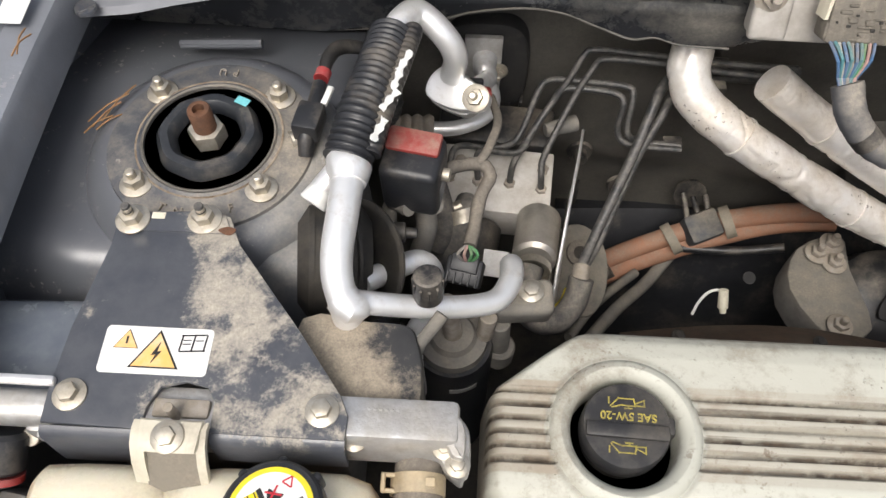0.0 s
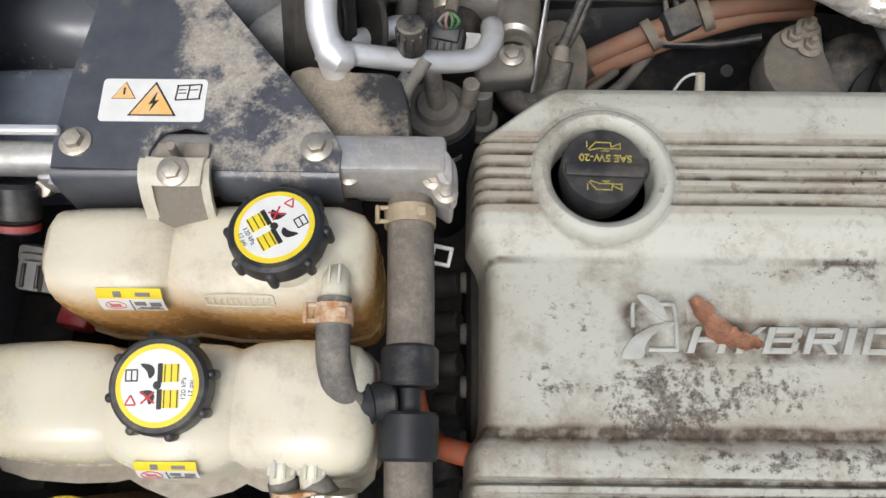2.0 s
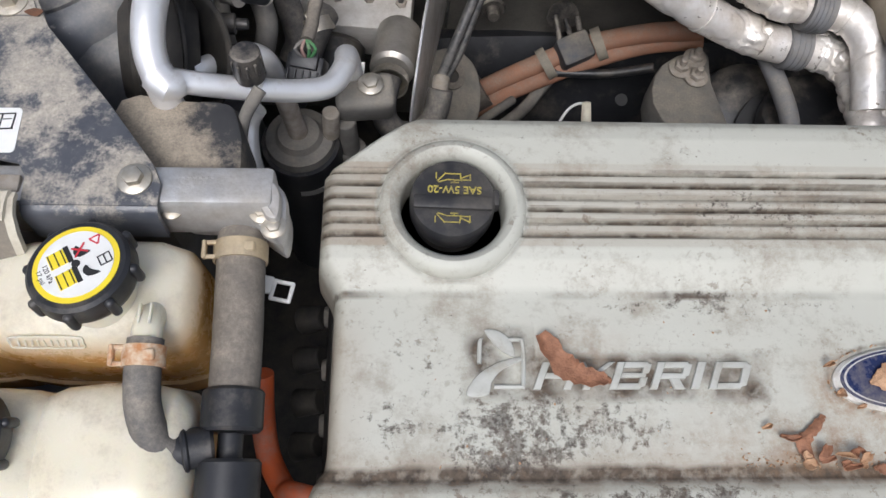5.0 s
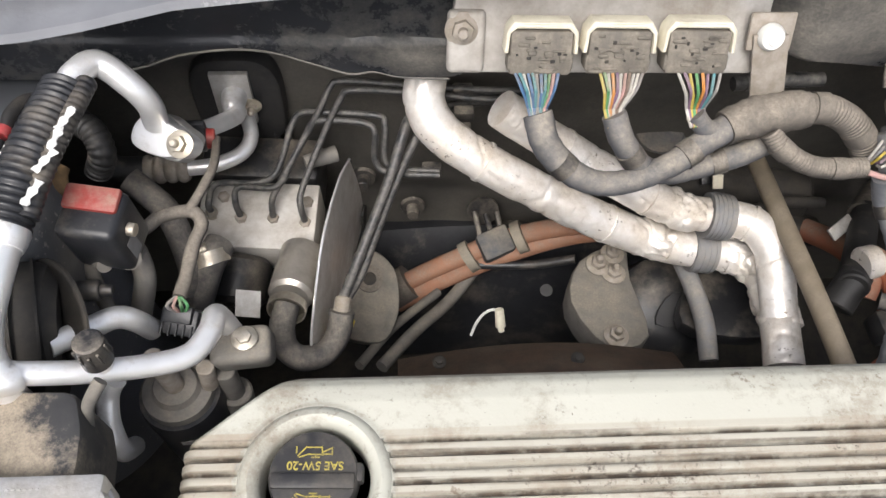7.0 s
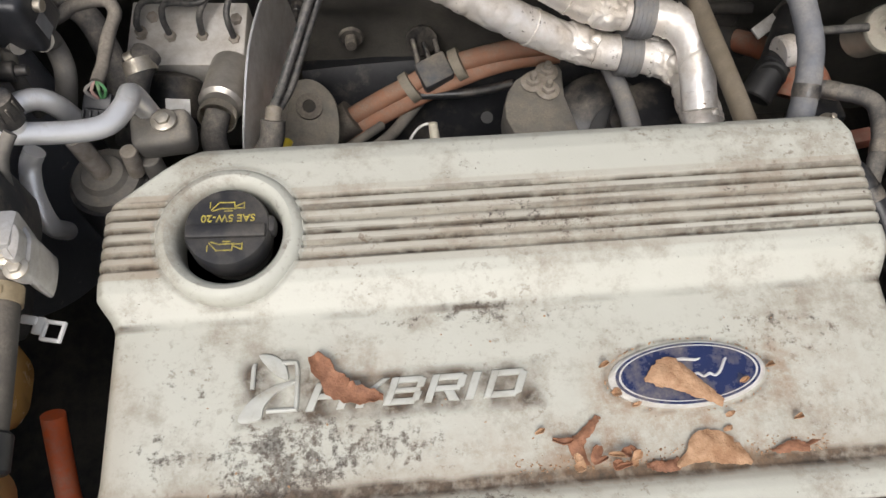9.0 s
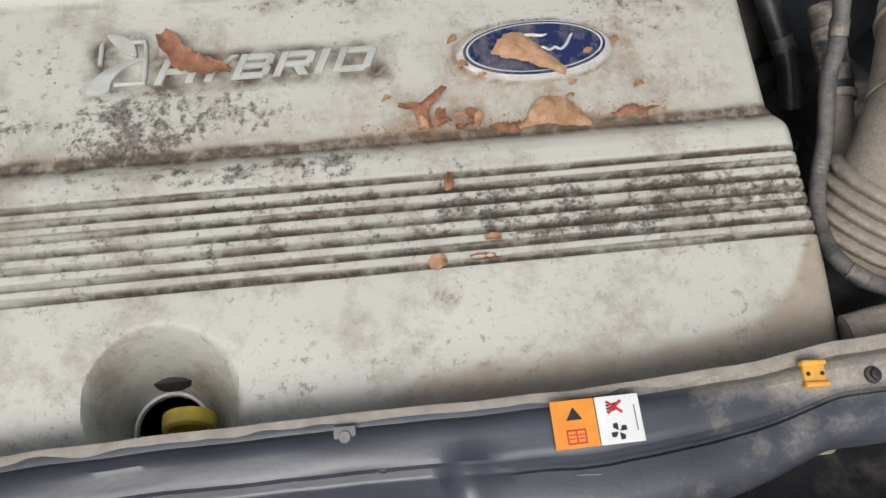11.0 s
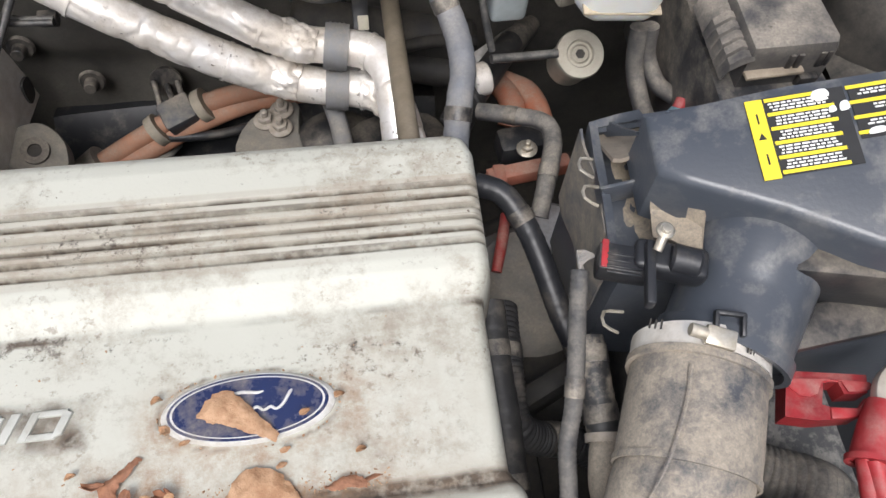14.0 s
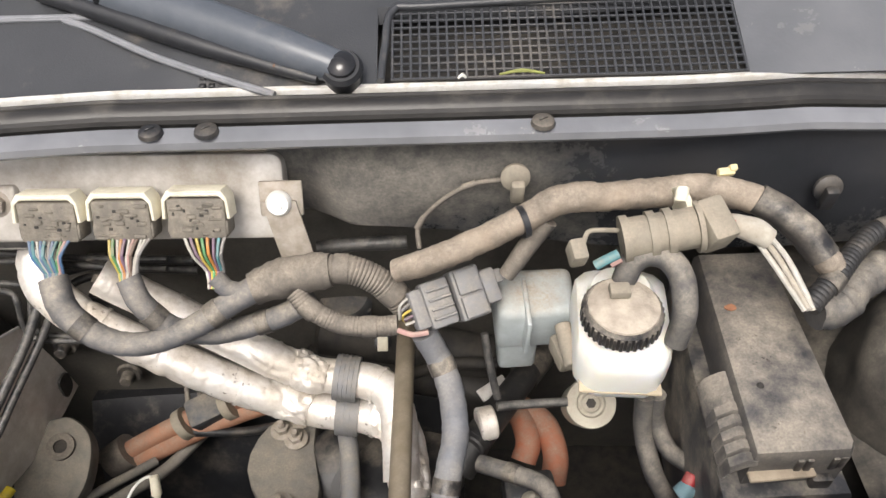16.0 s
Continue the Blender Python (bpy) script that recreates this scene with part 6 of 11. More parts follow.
def bracket_plate():
    p = thing("bracket_plate", (-0.15, 0.2, 0.07), "black painted triangular bracket with tan dust patches and a warning sticker", "bracket")
    out = [(-0.2435, 0.130), (-0.2445, 0.150), (-0.2425, 0.190), (-0.2335, 0.25), (-0.2335, 0.268), (-0.227, 0.277), (-0.17, 0.2805), (-0.158, 0.276), (-0.148, 0.255), (-0.10, 0.196), (-0.069, 0.155), (-0.0635, 0.143), (-0.0640, 0.128),
           (-0.1435, 0.1285), (-0.1435, 0.147), (-0.149, 0.156), (-0.163, 0.159), (-0.177, 0.155), (-0.183, 0.142), (-0.1835, 0.1285)]
    part("plate", prism(out, 0.0865, 0.0895, None, 0.0012), PLATE, p)
    rows = [[V(x, 0.1285 - dy, 0.0885 - dz) for dy, dz in ((0, 0), (0.0035, 0.0012), (0.006, 0.005), (0.0075, 0.03), (0.008, 0.045 if x < -0.15 else 0.03))] for x in np.linspace(-0.2435, -0.184, 10)]
    part("front_fold", sheet(rows, 0.003), PLATE, p)
    rows = [[V(x, 0.1285 - dy, 0.0885 - dz) for dy, dz in ((0, 0), (0.0035, 0.0012), (0.006, 0.005), (0.0075, 0.03))] for x in np.linspace(-0.143, -0.064, 12)]
    part("front_fold", sheet(rows, 0.003), PLATE, p)
    part("raised_foot", prism([(-0.229, 0.262), (-0.226, 0.275), (-0.171, 0.2785), (-0.160, 0.274), (-0.1545, 0.262)], 0.0892, 0.0912, None, 0.001), PLATE, p)
    for x, y in ((-0.230, 0.147), (-0.079, 0.145)):
        part("bolt", bolt(Matrix.Translation((x, y, 0.0895)), 0.006, 0.0075), STEEL, p)
    for x, y in ((-0.2225, 0.2695), (-0.1745, 0.272)):
        part("nut", nut(Matrix.Translation((x, y, 0.0910)), 0.0066, 0.009, 0.0072), STEEL, p)
    for x, y in ((-0.2225, 0.2695), (-0.1745, 0.272)):
        part("stud_tip", rod((x, y, 0.102), (x, y, 0.1085), 0.0036, 0.003, 12), PIPE_DARK, p)
    part("primer_chip", slab(0.009, 0.005, Matrix.Translation((-0.206, 0.2735, 0.0912)), 0.0004), BEIGE, p)
    for x, y, w in ((-0.158, 0.264, 0.010), (-0.2235, 0.2605, 0.008)):
        part("rust_patch", prism(smooth_poly([(x - w * 0.6, y), (x, y + w * 0.3), (x + w * 0.6, y + w * 0.1), (x + w * 0.2, y - w * 0.35)]), 0.0912, 0.0915, None, 0), RUST, p)
    # sticker with triangles and a book
    S = pose(-0.1855, 0.1775, 0.0896)
    st = part("warning_sticker", prism([(sx * 0.0305 + 0.003 * math.cos(w0), sy * 0.0125 + 0.003 * math.sin(w0)) for sx, sy, w1 in ((1, 1, 0), (-1, 1, 1), (-1, -1, 2), (1, -1, 3)) for w0 in np.linspace(w1 * math.pi / 2, (w1 + 1) * math.pi / 2, 5)], 0.0, 0.0004, S, 0), WHITE_PRINT, p, "white sticker with orange warning triangles")

    def tri(x, y, s, t, mat, nm):
        part(nm, prism([(x - s, y - s * 0.62), (x + s, y - s * 0.62), (x, y + s * 1.0)], 0.0005, 0.0007 + t, S, 0), mat, st)
    tri(0.0005, -0.002, 0.0155, 0, BLACK_PRINT, "triangle_edge")
    # paler orange with a pale veil: the sticker's overexposure is put into the colour
    WASHED_OUT = stuff_of("washed_out_orange_print", (0.86, 0.46, 0.12), (0.84, 0.52, 0.2), 0.5, bump=0.0, dust=0.3, dust_col=(0.8, 0.72, 0.6), dscale=50.0)
    tri(0.0005, -0.0023, 0.0135, 0.0003, WASHED_OUT, "triangle")
    part("flash", prism([(0.0022, 0.0055), (-0.0022, -0.0035), (0.0005, -0.0028), (-0.0012, -0.0085), (0.0038, -0.0005), (0.0012, -0.001)], 0.0008, 0.0014, S, 0), BLACK_PRINT, st)
    tri(-0.019, 0.0055, 0.0078, 0, BLACK_PRINT, "triangle_edge")
    tri(-0.019, 0.0053, 0.0071, 0.0003, WASHED_OUT, "triangle")
    part("mark", slab(0.0012, 0.005, S @ pose(-0.019, 0.006, 0.0009), 0.0004), BLACK_PRINT, st)
    part("book_symbol", join(*[slab(w, h, S @ pose(x, y, 0.0005, 0, 0, a), 0.0003) for w, h, x, y, a in ((0.016, 0.001, 0.022, 0.0005, 4), (0.016, 0.001, 0.022, 0.011, 4), (0.001, 0.0105, 0.0145, 0.0055, -5), (0.001, 0.0105, 0.0295, 0.0062, -5), (0.001, 0.0105, 0.022, 0.006, -5), (0.005, 0.0007, 0.018, 0.0075, 4), (0.005, 0.0007, 0.018, 0.005, 4), (0.005, 0.0007, 0.0255, 0.0075, 4))]), BLACK_PRINT, st)


bracket_plate()


def tank_hanger():
    """The cream plastic tongue that ties the rear tank to the bracket."""
    h = thing("hanger_tab", (-0.165, 0.115, 0.06), "cream plastic mounting tab of the tank with a bolt", "tab")
    mat = stuff_of("cream_plastic", (0.62, 0.58, 0.47), (0.54, 0.5, 0.4), 0.45, dust=0.3, dscale=30.0)
    part("tongue", sheet([[V(-0.1615 + 0.0185 * u * (1 - 0.04 * k), y, z + 0.0012 * u * u) for u in (-1, -0.9, -0.5, 0, 0.5, 0.9, 1)] for k, (y, z) in enumerate(((0.1320, 0.1000), (0.1305, 0.1016), (0.124, 0.1015), (0.116, 0.0998), (0.1135, 0.0975)))], 0.003), mat, h)
    part("web", sheet([[V(-0.1615 + 0.0155 * u, y, z) for u in (-1, -0.5, 0, 0.5, 1)] for y, z in ((0.122, 0.096), (0.114, 0.086), (0.106, 0.076), (0.100, 0.066))], 0.0025), stuff_of("dust_filled_cream_plastic", (0.2, 0.18, 0.145), (0.13, 0.12, 0.1), 0.8, dust=0.5, dscale=60.0), h, "web filled with tan dust")
    for name, x, w in (("left_flange", -0.1800, 0.0040), ("right_flange", -0.1435, 0.0026)):
        part(name, sheet([[V(x + w * u, y, z) for u in (-1, -0.3, 0.3, 1)] for y, z in ((0.1315, 0.0995), (0.126, 0.1012), (0.117, 0.098), (0.109, 0.088), (0.102, 0.074), (0.1005, 0.069))], 0.004), mat, h)
    part("bolt", bolt(Matrix.Translation((-0.162, 0.1215, 0.1014)) @ pose(0, 0, 0, 8), 0.0056, 0.006), STEEL, h)
    part("hook", join(rbox((0.034, 0.012, 0.005), (-0.163, 0.143, 0.086), 0.002), rod((-0.165, 0.138, 0.086), (-0.165, 0.138, 0.104), 0.003)), STEEL_DIRTY, h)


tank_hanger()

# ---- coolant tanks ----


def tank_cap(at, turn, label, tank, size=0.0275):
    m = Matrix.Translation(at) @ pose(0, 0, 0, 9, 0, turn)
    s = size / 0.0275
    knob = [lathe([(0, -0.018), (0.027 * s, -0.018), (0.0295 * s, -0.012), (0.0285 * s, -0.002), (0.0265 * s, 0.0), (0, 0.0)], m, 48)]
    ribs_of = []
    for k in range(8):
        w = radians(45 * k + 12)
        ribs_of.append(rbox((0.0085, 0.0058, 0.0150), m @ pose(0.0280 * s * math.cos(w), 0.0280 * s * math.sin(w), -0.0102, 0, 0, 45 * k + 12), 0.0026, 3))
    c = disc = part("cap", join(*knob), BLACK_CLEAN, tank, label)
    for rib in ribs_of:
        part("grip_rib", rib, BLACK_CLEAN, c)
    part("neck", lathe([(0, -0.04), (0.022 * s, -0.04), (0.022 * s, -0.015), (0, -0.015)], m), TANK, c)
    part("yellow_ring", lathe([(0, 0.0), (0.0236 * s, 0.0), (0.0236 * s, 0.0006), (0, 0.0006)], m, 48), YELLOW_PRINT, c)
    part("white_label", lathe([(0, 0.0006), (0.0205 * s, 0.0006), (0.0205 * s, 0.001), (0, 0.001)], m, 48), WHITE_PRINT, c, "white label with warning pictograms")
    m = m @ Matrix.Diagonal((1.08, 1.12, 1, 1))
    for y in (0.006, -0.007):
        part("fill_symbol", slab(0.0088, 0.0090, m @ pose(0.0072, y, 0.001), 0.0003), YELLOW_PRINT, disc)
        part("dark_symbol", slab(0.0026, 0.0100, m @ pose(0.0014, y, 0.001), 0.0003), BLACK_PRINT, disc)
        part("wave_lines", join(*[slab(0.0006, 0.0088, m @ pose(0.0040 + 0.0034 * k, y, 0.0013), 0.0002) for k in range(3)]), BLACK_PRINT, disc)
    part("hand_symbol", prism(smooth_poly([(-0.009, 0.011), (-0.003, 0.010), (-0.0015, 0.006), (-0.004, 0.0035), (-0.0055, 0.007)], 3), 0.001, 0.0013, m, 0), BLACK_PRINT, disc)
    part("hand_symbol", prism(smooth_poly([(-0.009, -0.003), (-0.003, -0.0025), (-0.001, -0.006), (-0.0035, -0.0095), (-0.0055, -0.006)], 3), 0.001, 0.0013, m, 0), BLACK_PRINT, disc)
    part("cross_symbol", join(slab(0.009, 0.001, m @ pose(-0.0045, -0.006, 0.0014, 0, 0, 40), 0.0002), slab(0.009, 0.001, m @ pose(-0.0045, -0.006, 0.0014, 0, 0, -40), 0.0002)), RED_PRINT, disc)
    part("triangle_symbol", join(*[slab(0.0055, 0.0008, m @ pose(-0.0135 + dx, -0.007 + dy, 0.001, 0, 0, a), 0.0003) for dx, dy, a in ((0, -0.0025, 0), (-0.0014, 0.0, 60), (0.0014, 0.0, -60))]), RED_PRINT, disc)
    part("book_symbol", join(*[slab(w, h, m @ pose(x, y, 0.001), 0.0003) for w, h, x, y in ((0.006, 0.0007, -0.0135, 0.0025), (0.006, 0.0007, -0.0135, 0.008), (0.0007, 0.006, -0.0165, 0.0052), (0.0007, 0.006, -0.0105, 0.0052), (0.0007, 0.006, -0.0135, 0.0052))]), BLACK_PRINT, disc)
    part("pressure_text", join(lettering("120 kPa", 0.0036, m @ pose(0.0140, -0.002, 0.0011, 0, 0, 90), 0.0001), lettering("17 psi", 0.0036, m @ pose(0.0178, -0.002, 0.0011, 0, 0, 90), 0.0001)), BLACK_PRINT, disc)
    part("centre_dot", lathe([(0, 0.001), (0.0022, 0.001), (0.0018, 0.0018), (0, 0.0018)], m, 16), BLACK_PRINT, disc)


def on_wall(x, z, out, yc, hy, zc, hz, power):
    """A place on the front wall of a tank, a little outside it."""
    return V(x, yc - hy * (1 - abs((z - zc) / hz) ** power) ** (1 / power) - out, z + out * 0.6)


def tank_label(parent, x0, x1, z0, z1, yc, hy, zc, hz, power):
    """A warning sticker that follows the bulge of a tank wall."""
    def on(x, z, out):
        return on_wall(x, z, out, yc, hy, zc, hz, power)

    def patch(u0, u1, v0, v1, out):
        return sheet([[on(x0 + (x1 - x0) * u, z0 + (z1 - z0) * v, out) for v in np.linspace(v0, v1, 7)] for u in np.linspace(u0, u1, 7)], 0.0003)
    s = part("sticker", patch(0, 1, 0, 0.66, 0.0005), WHITE_PRINT, parent, "white and yellow warning sticker")
    part("yellow_band", patch(0, 1, 0.66, 1, 0.0005), YELLOW_PRINT, s)
    part("band_symbol", join(patch(0.26, 0.38, 0.74, 0.93, 0.0009), patch(0.60, 0.82, 0.77, 0.90, 0.0009)), CONN, s)
    part("divider", join(patch(0.485, 0.505, 0.03, 0.63, 0.0009), patch(0.55, 0.72, 0.36, 0.55, 0.0009), patch(0.78, 0.95, 0.30, 0.52, 0.0009), patch(0.55, 0.95, 0.10, 0.16, 0.0009), patch(0.60, 0.90, 0.20, 0.25, 0.0009)), CONN, s)
    xm, zm, ring = x0 + (x1 - x0) * 0.24, z0 + (z1 - z0) * 0.33, []
    for k in range(25):
        w = k * math.pi / 12
        ring.append(on(xm + 0.0062 * math.cos(w), zm + 0.0042 * math.sin(w), 0.0007))
    part("red_symbol", join(tube(ring, 0.0004, 5, 0.001), tube([on(xm - 0.0045, zm + 0.0028, 0.0007), on(xm + 0.0045, zm - 0.0028, 0.0007)], 0.0004, 5, 0.002), patch(0.15, 0.32, 0.22, 0.42, 0.0008)), stuff_of("faded_red_print", (0.6, 0.16, 0.16), (0.52, 0.2, 0.2), 0.5, bump=0.0), s)


def rear_tank():
    t = thing("coolant_tank", (-0.145, 0.075, -0.06), "yellowed translucent coolant tank with brown coolant in its lower half", "coolant tank", "coolant tanks")
    top = [(-0.2525, 0.088, 0.03, 0.006, 0.02), (-0.2495, 0.087, 0.028, 0.022, 0.038), (-0.2435, 0.085, 0.025, 0.031, 0.047), (-0.225, 0.083, 0.024, 0.0345, 0.051), (-0.195, 0.083, 0.024, 0.035, 0.052), (-0.178, 0.083, 0.024, 0.034, 0.0505), (-0.1685, 0.082, 0.022, 0.031, 0.047), (-0.1585, 0.083, 0.022, 0.0335, 0.050), (-0.14, 0.083, 0.023, 0.036, 0.054), (-0.10, 0.083, 0.023, 0.0365, 0.056), (-0.065, 0.083, 0.023, 0.036, 0.055), (-0.050, 0.083, 0.022, 0.032, 0.050), (-0.0435, 0.083, 0.02, 0.024, 0.042), (-0.0415, 0.083, 0.02, 0.008, 0.02)]
    part("shell", loft([(x, y, z - 0.02, hy, hz + 0.02) for x, y, z, hy, hz in top], 40, 4.6), TANK_REAR, t)
    part("seam", loft([(x, y, -0.012, hy + 0.0025, 0.0012) for x, y, z, hy, hz in top], 28), TANK_FULL, t)
    tank_label(t, -0.2105, -0.1705, 0.0535, 0.0722, 0.083, 0.035, 0.004, 0.0722, 4.6)

    def on(x, z, out):
        return on_wall(x, z, out, 0.083, 0.0363, 0.003, 0.0757, 4.6)
    rim = [on(-0.1435 + 0.041 * u, 0.0635 + 0.0075 * v, 0.0004) for u, v in ((0, 0), (0, 0.5), (0, 1), (0.25, 1.1), (0.5, 1.1), (0.75, 1.1), (1, 1), (1, 0.5), (1, 0), (0.75, -0.1), (0.5, -0.1), (0.25, -0.1), (0, 0))]
    random.seed(12)
    part("raised_bar", join(tube(rim, 0.0006, 6, 0.002), *[tube([on(-0.139 + 0.0037 * k, 0.0645, 0.0003), on(-0.139 + 0.0037 * k + random.uniform(0, 0.0015), 0.0695, 0.0003)], 0.0006, 5, 0.002) for k in range(10)]), TANK, t, "raised moulded marking")
    part("nozzle", join(tube([(-0.0640, 0.068, 0.070), (-0.0635, 0.058, 0.079), (-0.063, 0.045, 0.0795)], [0.0085, 0.0085, 0.0085], 16), *[rbox((0.0016, 0.012, 0.003), (x, 0.063, 0.0865), 0.0005, 1) for x in (-0.0665, -0.0605)]), TANK, t)
    tank_cap((-0.0965, 0.084, 0.1075), 212, "black ribbed cap with a yellow-ringed label", t)


rear_tank()


def front_tank():
    t = thing("coolant_tank", (-0.165, -0.01, -0.05), "yellowed translucent three-lobed coolant tank with a dirty seam", "coolant tank", "coolant tanks")
    st = [(-0.292, -0.006, 0.02, 0.006, 0.012), (-0.289, -0.006, 0.021, 0.02, 0.026), (-0.281, -0.007, 0.021, 0.0285, 0.034), (-0.262, -0.009, 0.02, 0.032, 0.039), (-0.232, -0.0095, 0.02, 0.0335, 0.041), (-0.208, -0.010, 0.02, 0.032, 0.040), (-0.1985, -0.011, 0.02, 0.029, 0.037),
          (-0.189, -0.012, 0.02, 0.033, 0.0415), (-0.17, -0.0145, 0.02, 0.0375, 0.045), (-0.15, -0.0145, 0.02, 0.0375, 0.045), (-0.132, -0.0125, 0.02, 0.0345, 0.042), (-0.1235, -0.011, 0.02, 0.031, 0.038), (-0.113, -0.0115, 0.02, 0.035, 0.043), (-0.09, -0.012, 0.02, 0.0375, 0.0465), (-0.065, -0.0125, 0.02, 0.0375, 0.047), (-0.05, -0.0125, 0.02, 0.034, 0.0435), (-0.042, -0.0125, 0.02, 0.026, 0.035), (-0.039, -0.0125, 0.02, 0.008, 0.015)]
    st = [(x, y + 0.004, z, hy + 0.004, hz) for x, y, z, hy, hz in st]
    part("upper_shell", loft(st, 40, 4.2), TANK, t)
    part("lower_shell", loft([(x, y, z - 0.045, hy * 0.95, hz) for x, y, z, hy, hz in st]), TANK_FULL, t, "amber stained lower shell")
    part("seam", loft([(x, y - 0.002, 0.004, hy + 0.0075, 0.0026) for x, y, z, hy, hz in st], 40, 4.2), stuff_of("dirty_seam_plastic", (0.42, 0.385, 0.32), (0.27, 0.24, 0.195), 0.7, dust=0.6, dscale=60.0), t, "dirt-lined moulded seam")
    tank_label(t, -0.1765, -0.1405, 0.046, 0.0605, -0.0105, 0.0415, 0.02, 0.045, 4.2)
    for x, k in ((-0.0925, 0), (-0.0745, 1)):
        part("nozzle", tube([(x, -0.036, 0.05), (x, -0.047, 0.0495), (x - 0.0005, -0.056, 0.044)], [0.0085, 0.008, 0.0075], 16), TANK, t)
        part("nozzle_rib", join(rbox((0.0015, 0.012, 0.004), (x - 0.003, -0.046, 0.0575), 0.0005, 1), rbox((0.0015, 0.012, 0.004), (x + 0.003, -0.046, 0.0575), 0.0005, 1), rbox((0.016, 0.010, 0.0015), (x, -0.045, 0.0535), 0.0005, 1)), TANK, t)
    tank_cap((-0.1605, -0.0035, 0.0825), 2, "black ribbed cap with a yellow-ringed label", t)


front_tank()


def spring_clamp(c, along, r, label, mat, side=1, up=(0, 0, 1)):
    """A flat spring band with two turned-up ears."""
    c, t = Vector(c), Vector(along).normalized()
    k = thing("hose_clamp", c, label, "hose clamp", "hose clamps")
    part("band", wrapped(c, t, r, 0.012, 0.0015), mat, k)
    u = Vector(up)
    u = (u - t * u.dot(t)).normalized()
    s = t.cross(u).normalized() * side
    fr = Matrix((( *s, 0), (*t, 0), (*u, 0), (0, 0, 0, 1))).transposed()
    fr = Matrix.Translation(c + u * r * 0.55 + s * r * 0.95) @ Matrix(((s.x, t.x, u.x, 0), (s.y, t.y, u.y, 0), (s.z, t.z, u.z, 0), (0, 0, 0, 1)))
    part("ear", join(rbox((0.012, 0.0028, 0.0028), fr @ pose(0, 0.0046, 0), 0.0007, 1), rbox((0.012, 0.0028, 0.0028), fr @ pose(0, -0.0046, 0), 0.0007, 1), rbox((0.0028, 0.012, 0.0048), fr @ pose(0.006, 0, 0), 0.0007, 1)), mat, k)
    part("ear", rbox((0.007, 0.0065, 0.0045), Matrix.Translation(c + u * r * 0.9 - s * r * 0.5) @ fr.to_3x3().to_4x4(), 0.001, 1), mat, k)


STRAND = stuff_of("woven_strands", (0.095, 0.098, 0.106), (0.05, 0.052, 0.058), 0.45, scale=60.0, dust=0.36, dust_col=(0.24, 0.22, 0.185), dscale=30.0, bump=0)


def big_hose():
    h = thing("radiator_hose", (-0.02, 0.0, -0.1), "thick dusty grey-brown coolant hose with a black junction and braided sleeve", "coolant hose")
    up = [(-0.0215, 0.150, 0.052), (-0.0215, 0.125, 0.050), (-0.0205, 0.09, 0.048), (-0.0195, 0.05, 0.046), (-0.0195, 0.02, 0.044)]
    part("upper_hose", tube(up, [0.0125, 0.0150, 0.0152, 0.0152, 0.0150], 24, wob=0.012), RUBBER_TAN, h)
    dn = [(-0.0195, -0.022, 0.040), (-0.019, -0.05, 0.036), (-0.0185, -0.085, 0.027), (-0.0185, -0.12, 0.010), (-0.0205, -0.155, -0.012), (-0.026, -0.19, -0.035), (-0.03, -0.22, -0.06)]
    part("lower_hose", tube(dn, 0.0148, 24, wob=0.012), RUBBER_TAN, h)
    BRAID = stuff_of("braided_sleeve", (0.028, 0.03, 0.034), (0.045, 0.045, 0.047), 0.6, scale=300, dust=0.35, dust_col=(0.2, 0.18, 0.15), dscale=40.0, bump=0.6, bscale=800.0)
    sleeve = part("braided_sleeve", tube(dn[2:], 0.0170, 32, 0.004), BRAID, h, "dark woven protective sleeve")
    tagged(part("weave", braid(dn[2:], 0.0171, 24, 0.0009), STRAND, sleeve, "dusty grey woven cover"), kind="stuff")
    part("junction", join(rod((-0.0195, 0.029, 0.0445), (-0.0195, 0.004, 0.043), 0.0182, None, 28, 0.002), rod((-0.0195, 0.004, 0.043), (-0.0195, -0.012, 0.0415), 0.0075), rod((-0.0195, -0.011, 0.0412), (-0.0195, -0.040, 0.0385), 0.0185, None, 28, 0.002)), BLACK_CLEAN, h, "black plastic three-way junction")
    part("branch_sleeve", join(rod((-0.052, -0.008, 0.050), (-0.028, -0.0035, 0.045), 0.0118, None, 22, 0.002), rod((-0.042, -0.006, 0.048), (-0.046, -0.007, 0.049), 0.0132)), BLACK_CLEAN, h)
    part("bypass_hose", tube([(-0.0635, 0.050, 0.0795), (-0.0635, 0.030, 0.0775), (-0.0628, 0.012, 0.070), (-0.058, -0.003, 0.058), (-0.048, -0.0075, 0.050), (-0.040, -0.006, 0.048)], 0.0102, 20, wob=0.01), RUBBER, h, "bent grey branch hose")


big_hose()
BRASS = stuff_of("brass_coloured_steel", (0.56, 0.46, 0.30), (0.44, 0.35, 0.23), 0.45, 0.5, 120.0, dust=0.3, dscale=50.0)
spring_clamp((-0.0215, 0.114, 0.0497), (0.02, -1, -0.06), 0.0155, "brass-coloured spring clamp on the thick hose", BRASS, 1)
spring_clamp((-0.0635, 0.040, 0.079), (0, -1, -0.1), 0.0104, "rust-stained spring clamp on the bent hose", RUST_CLAMP, 1)


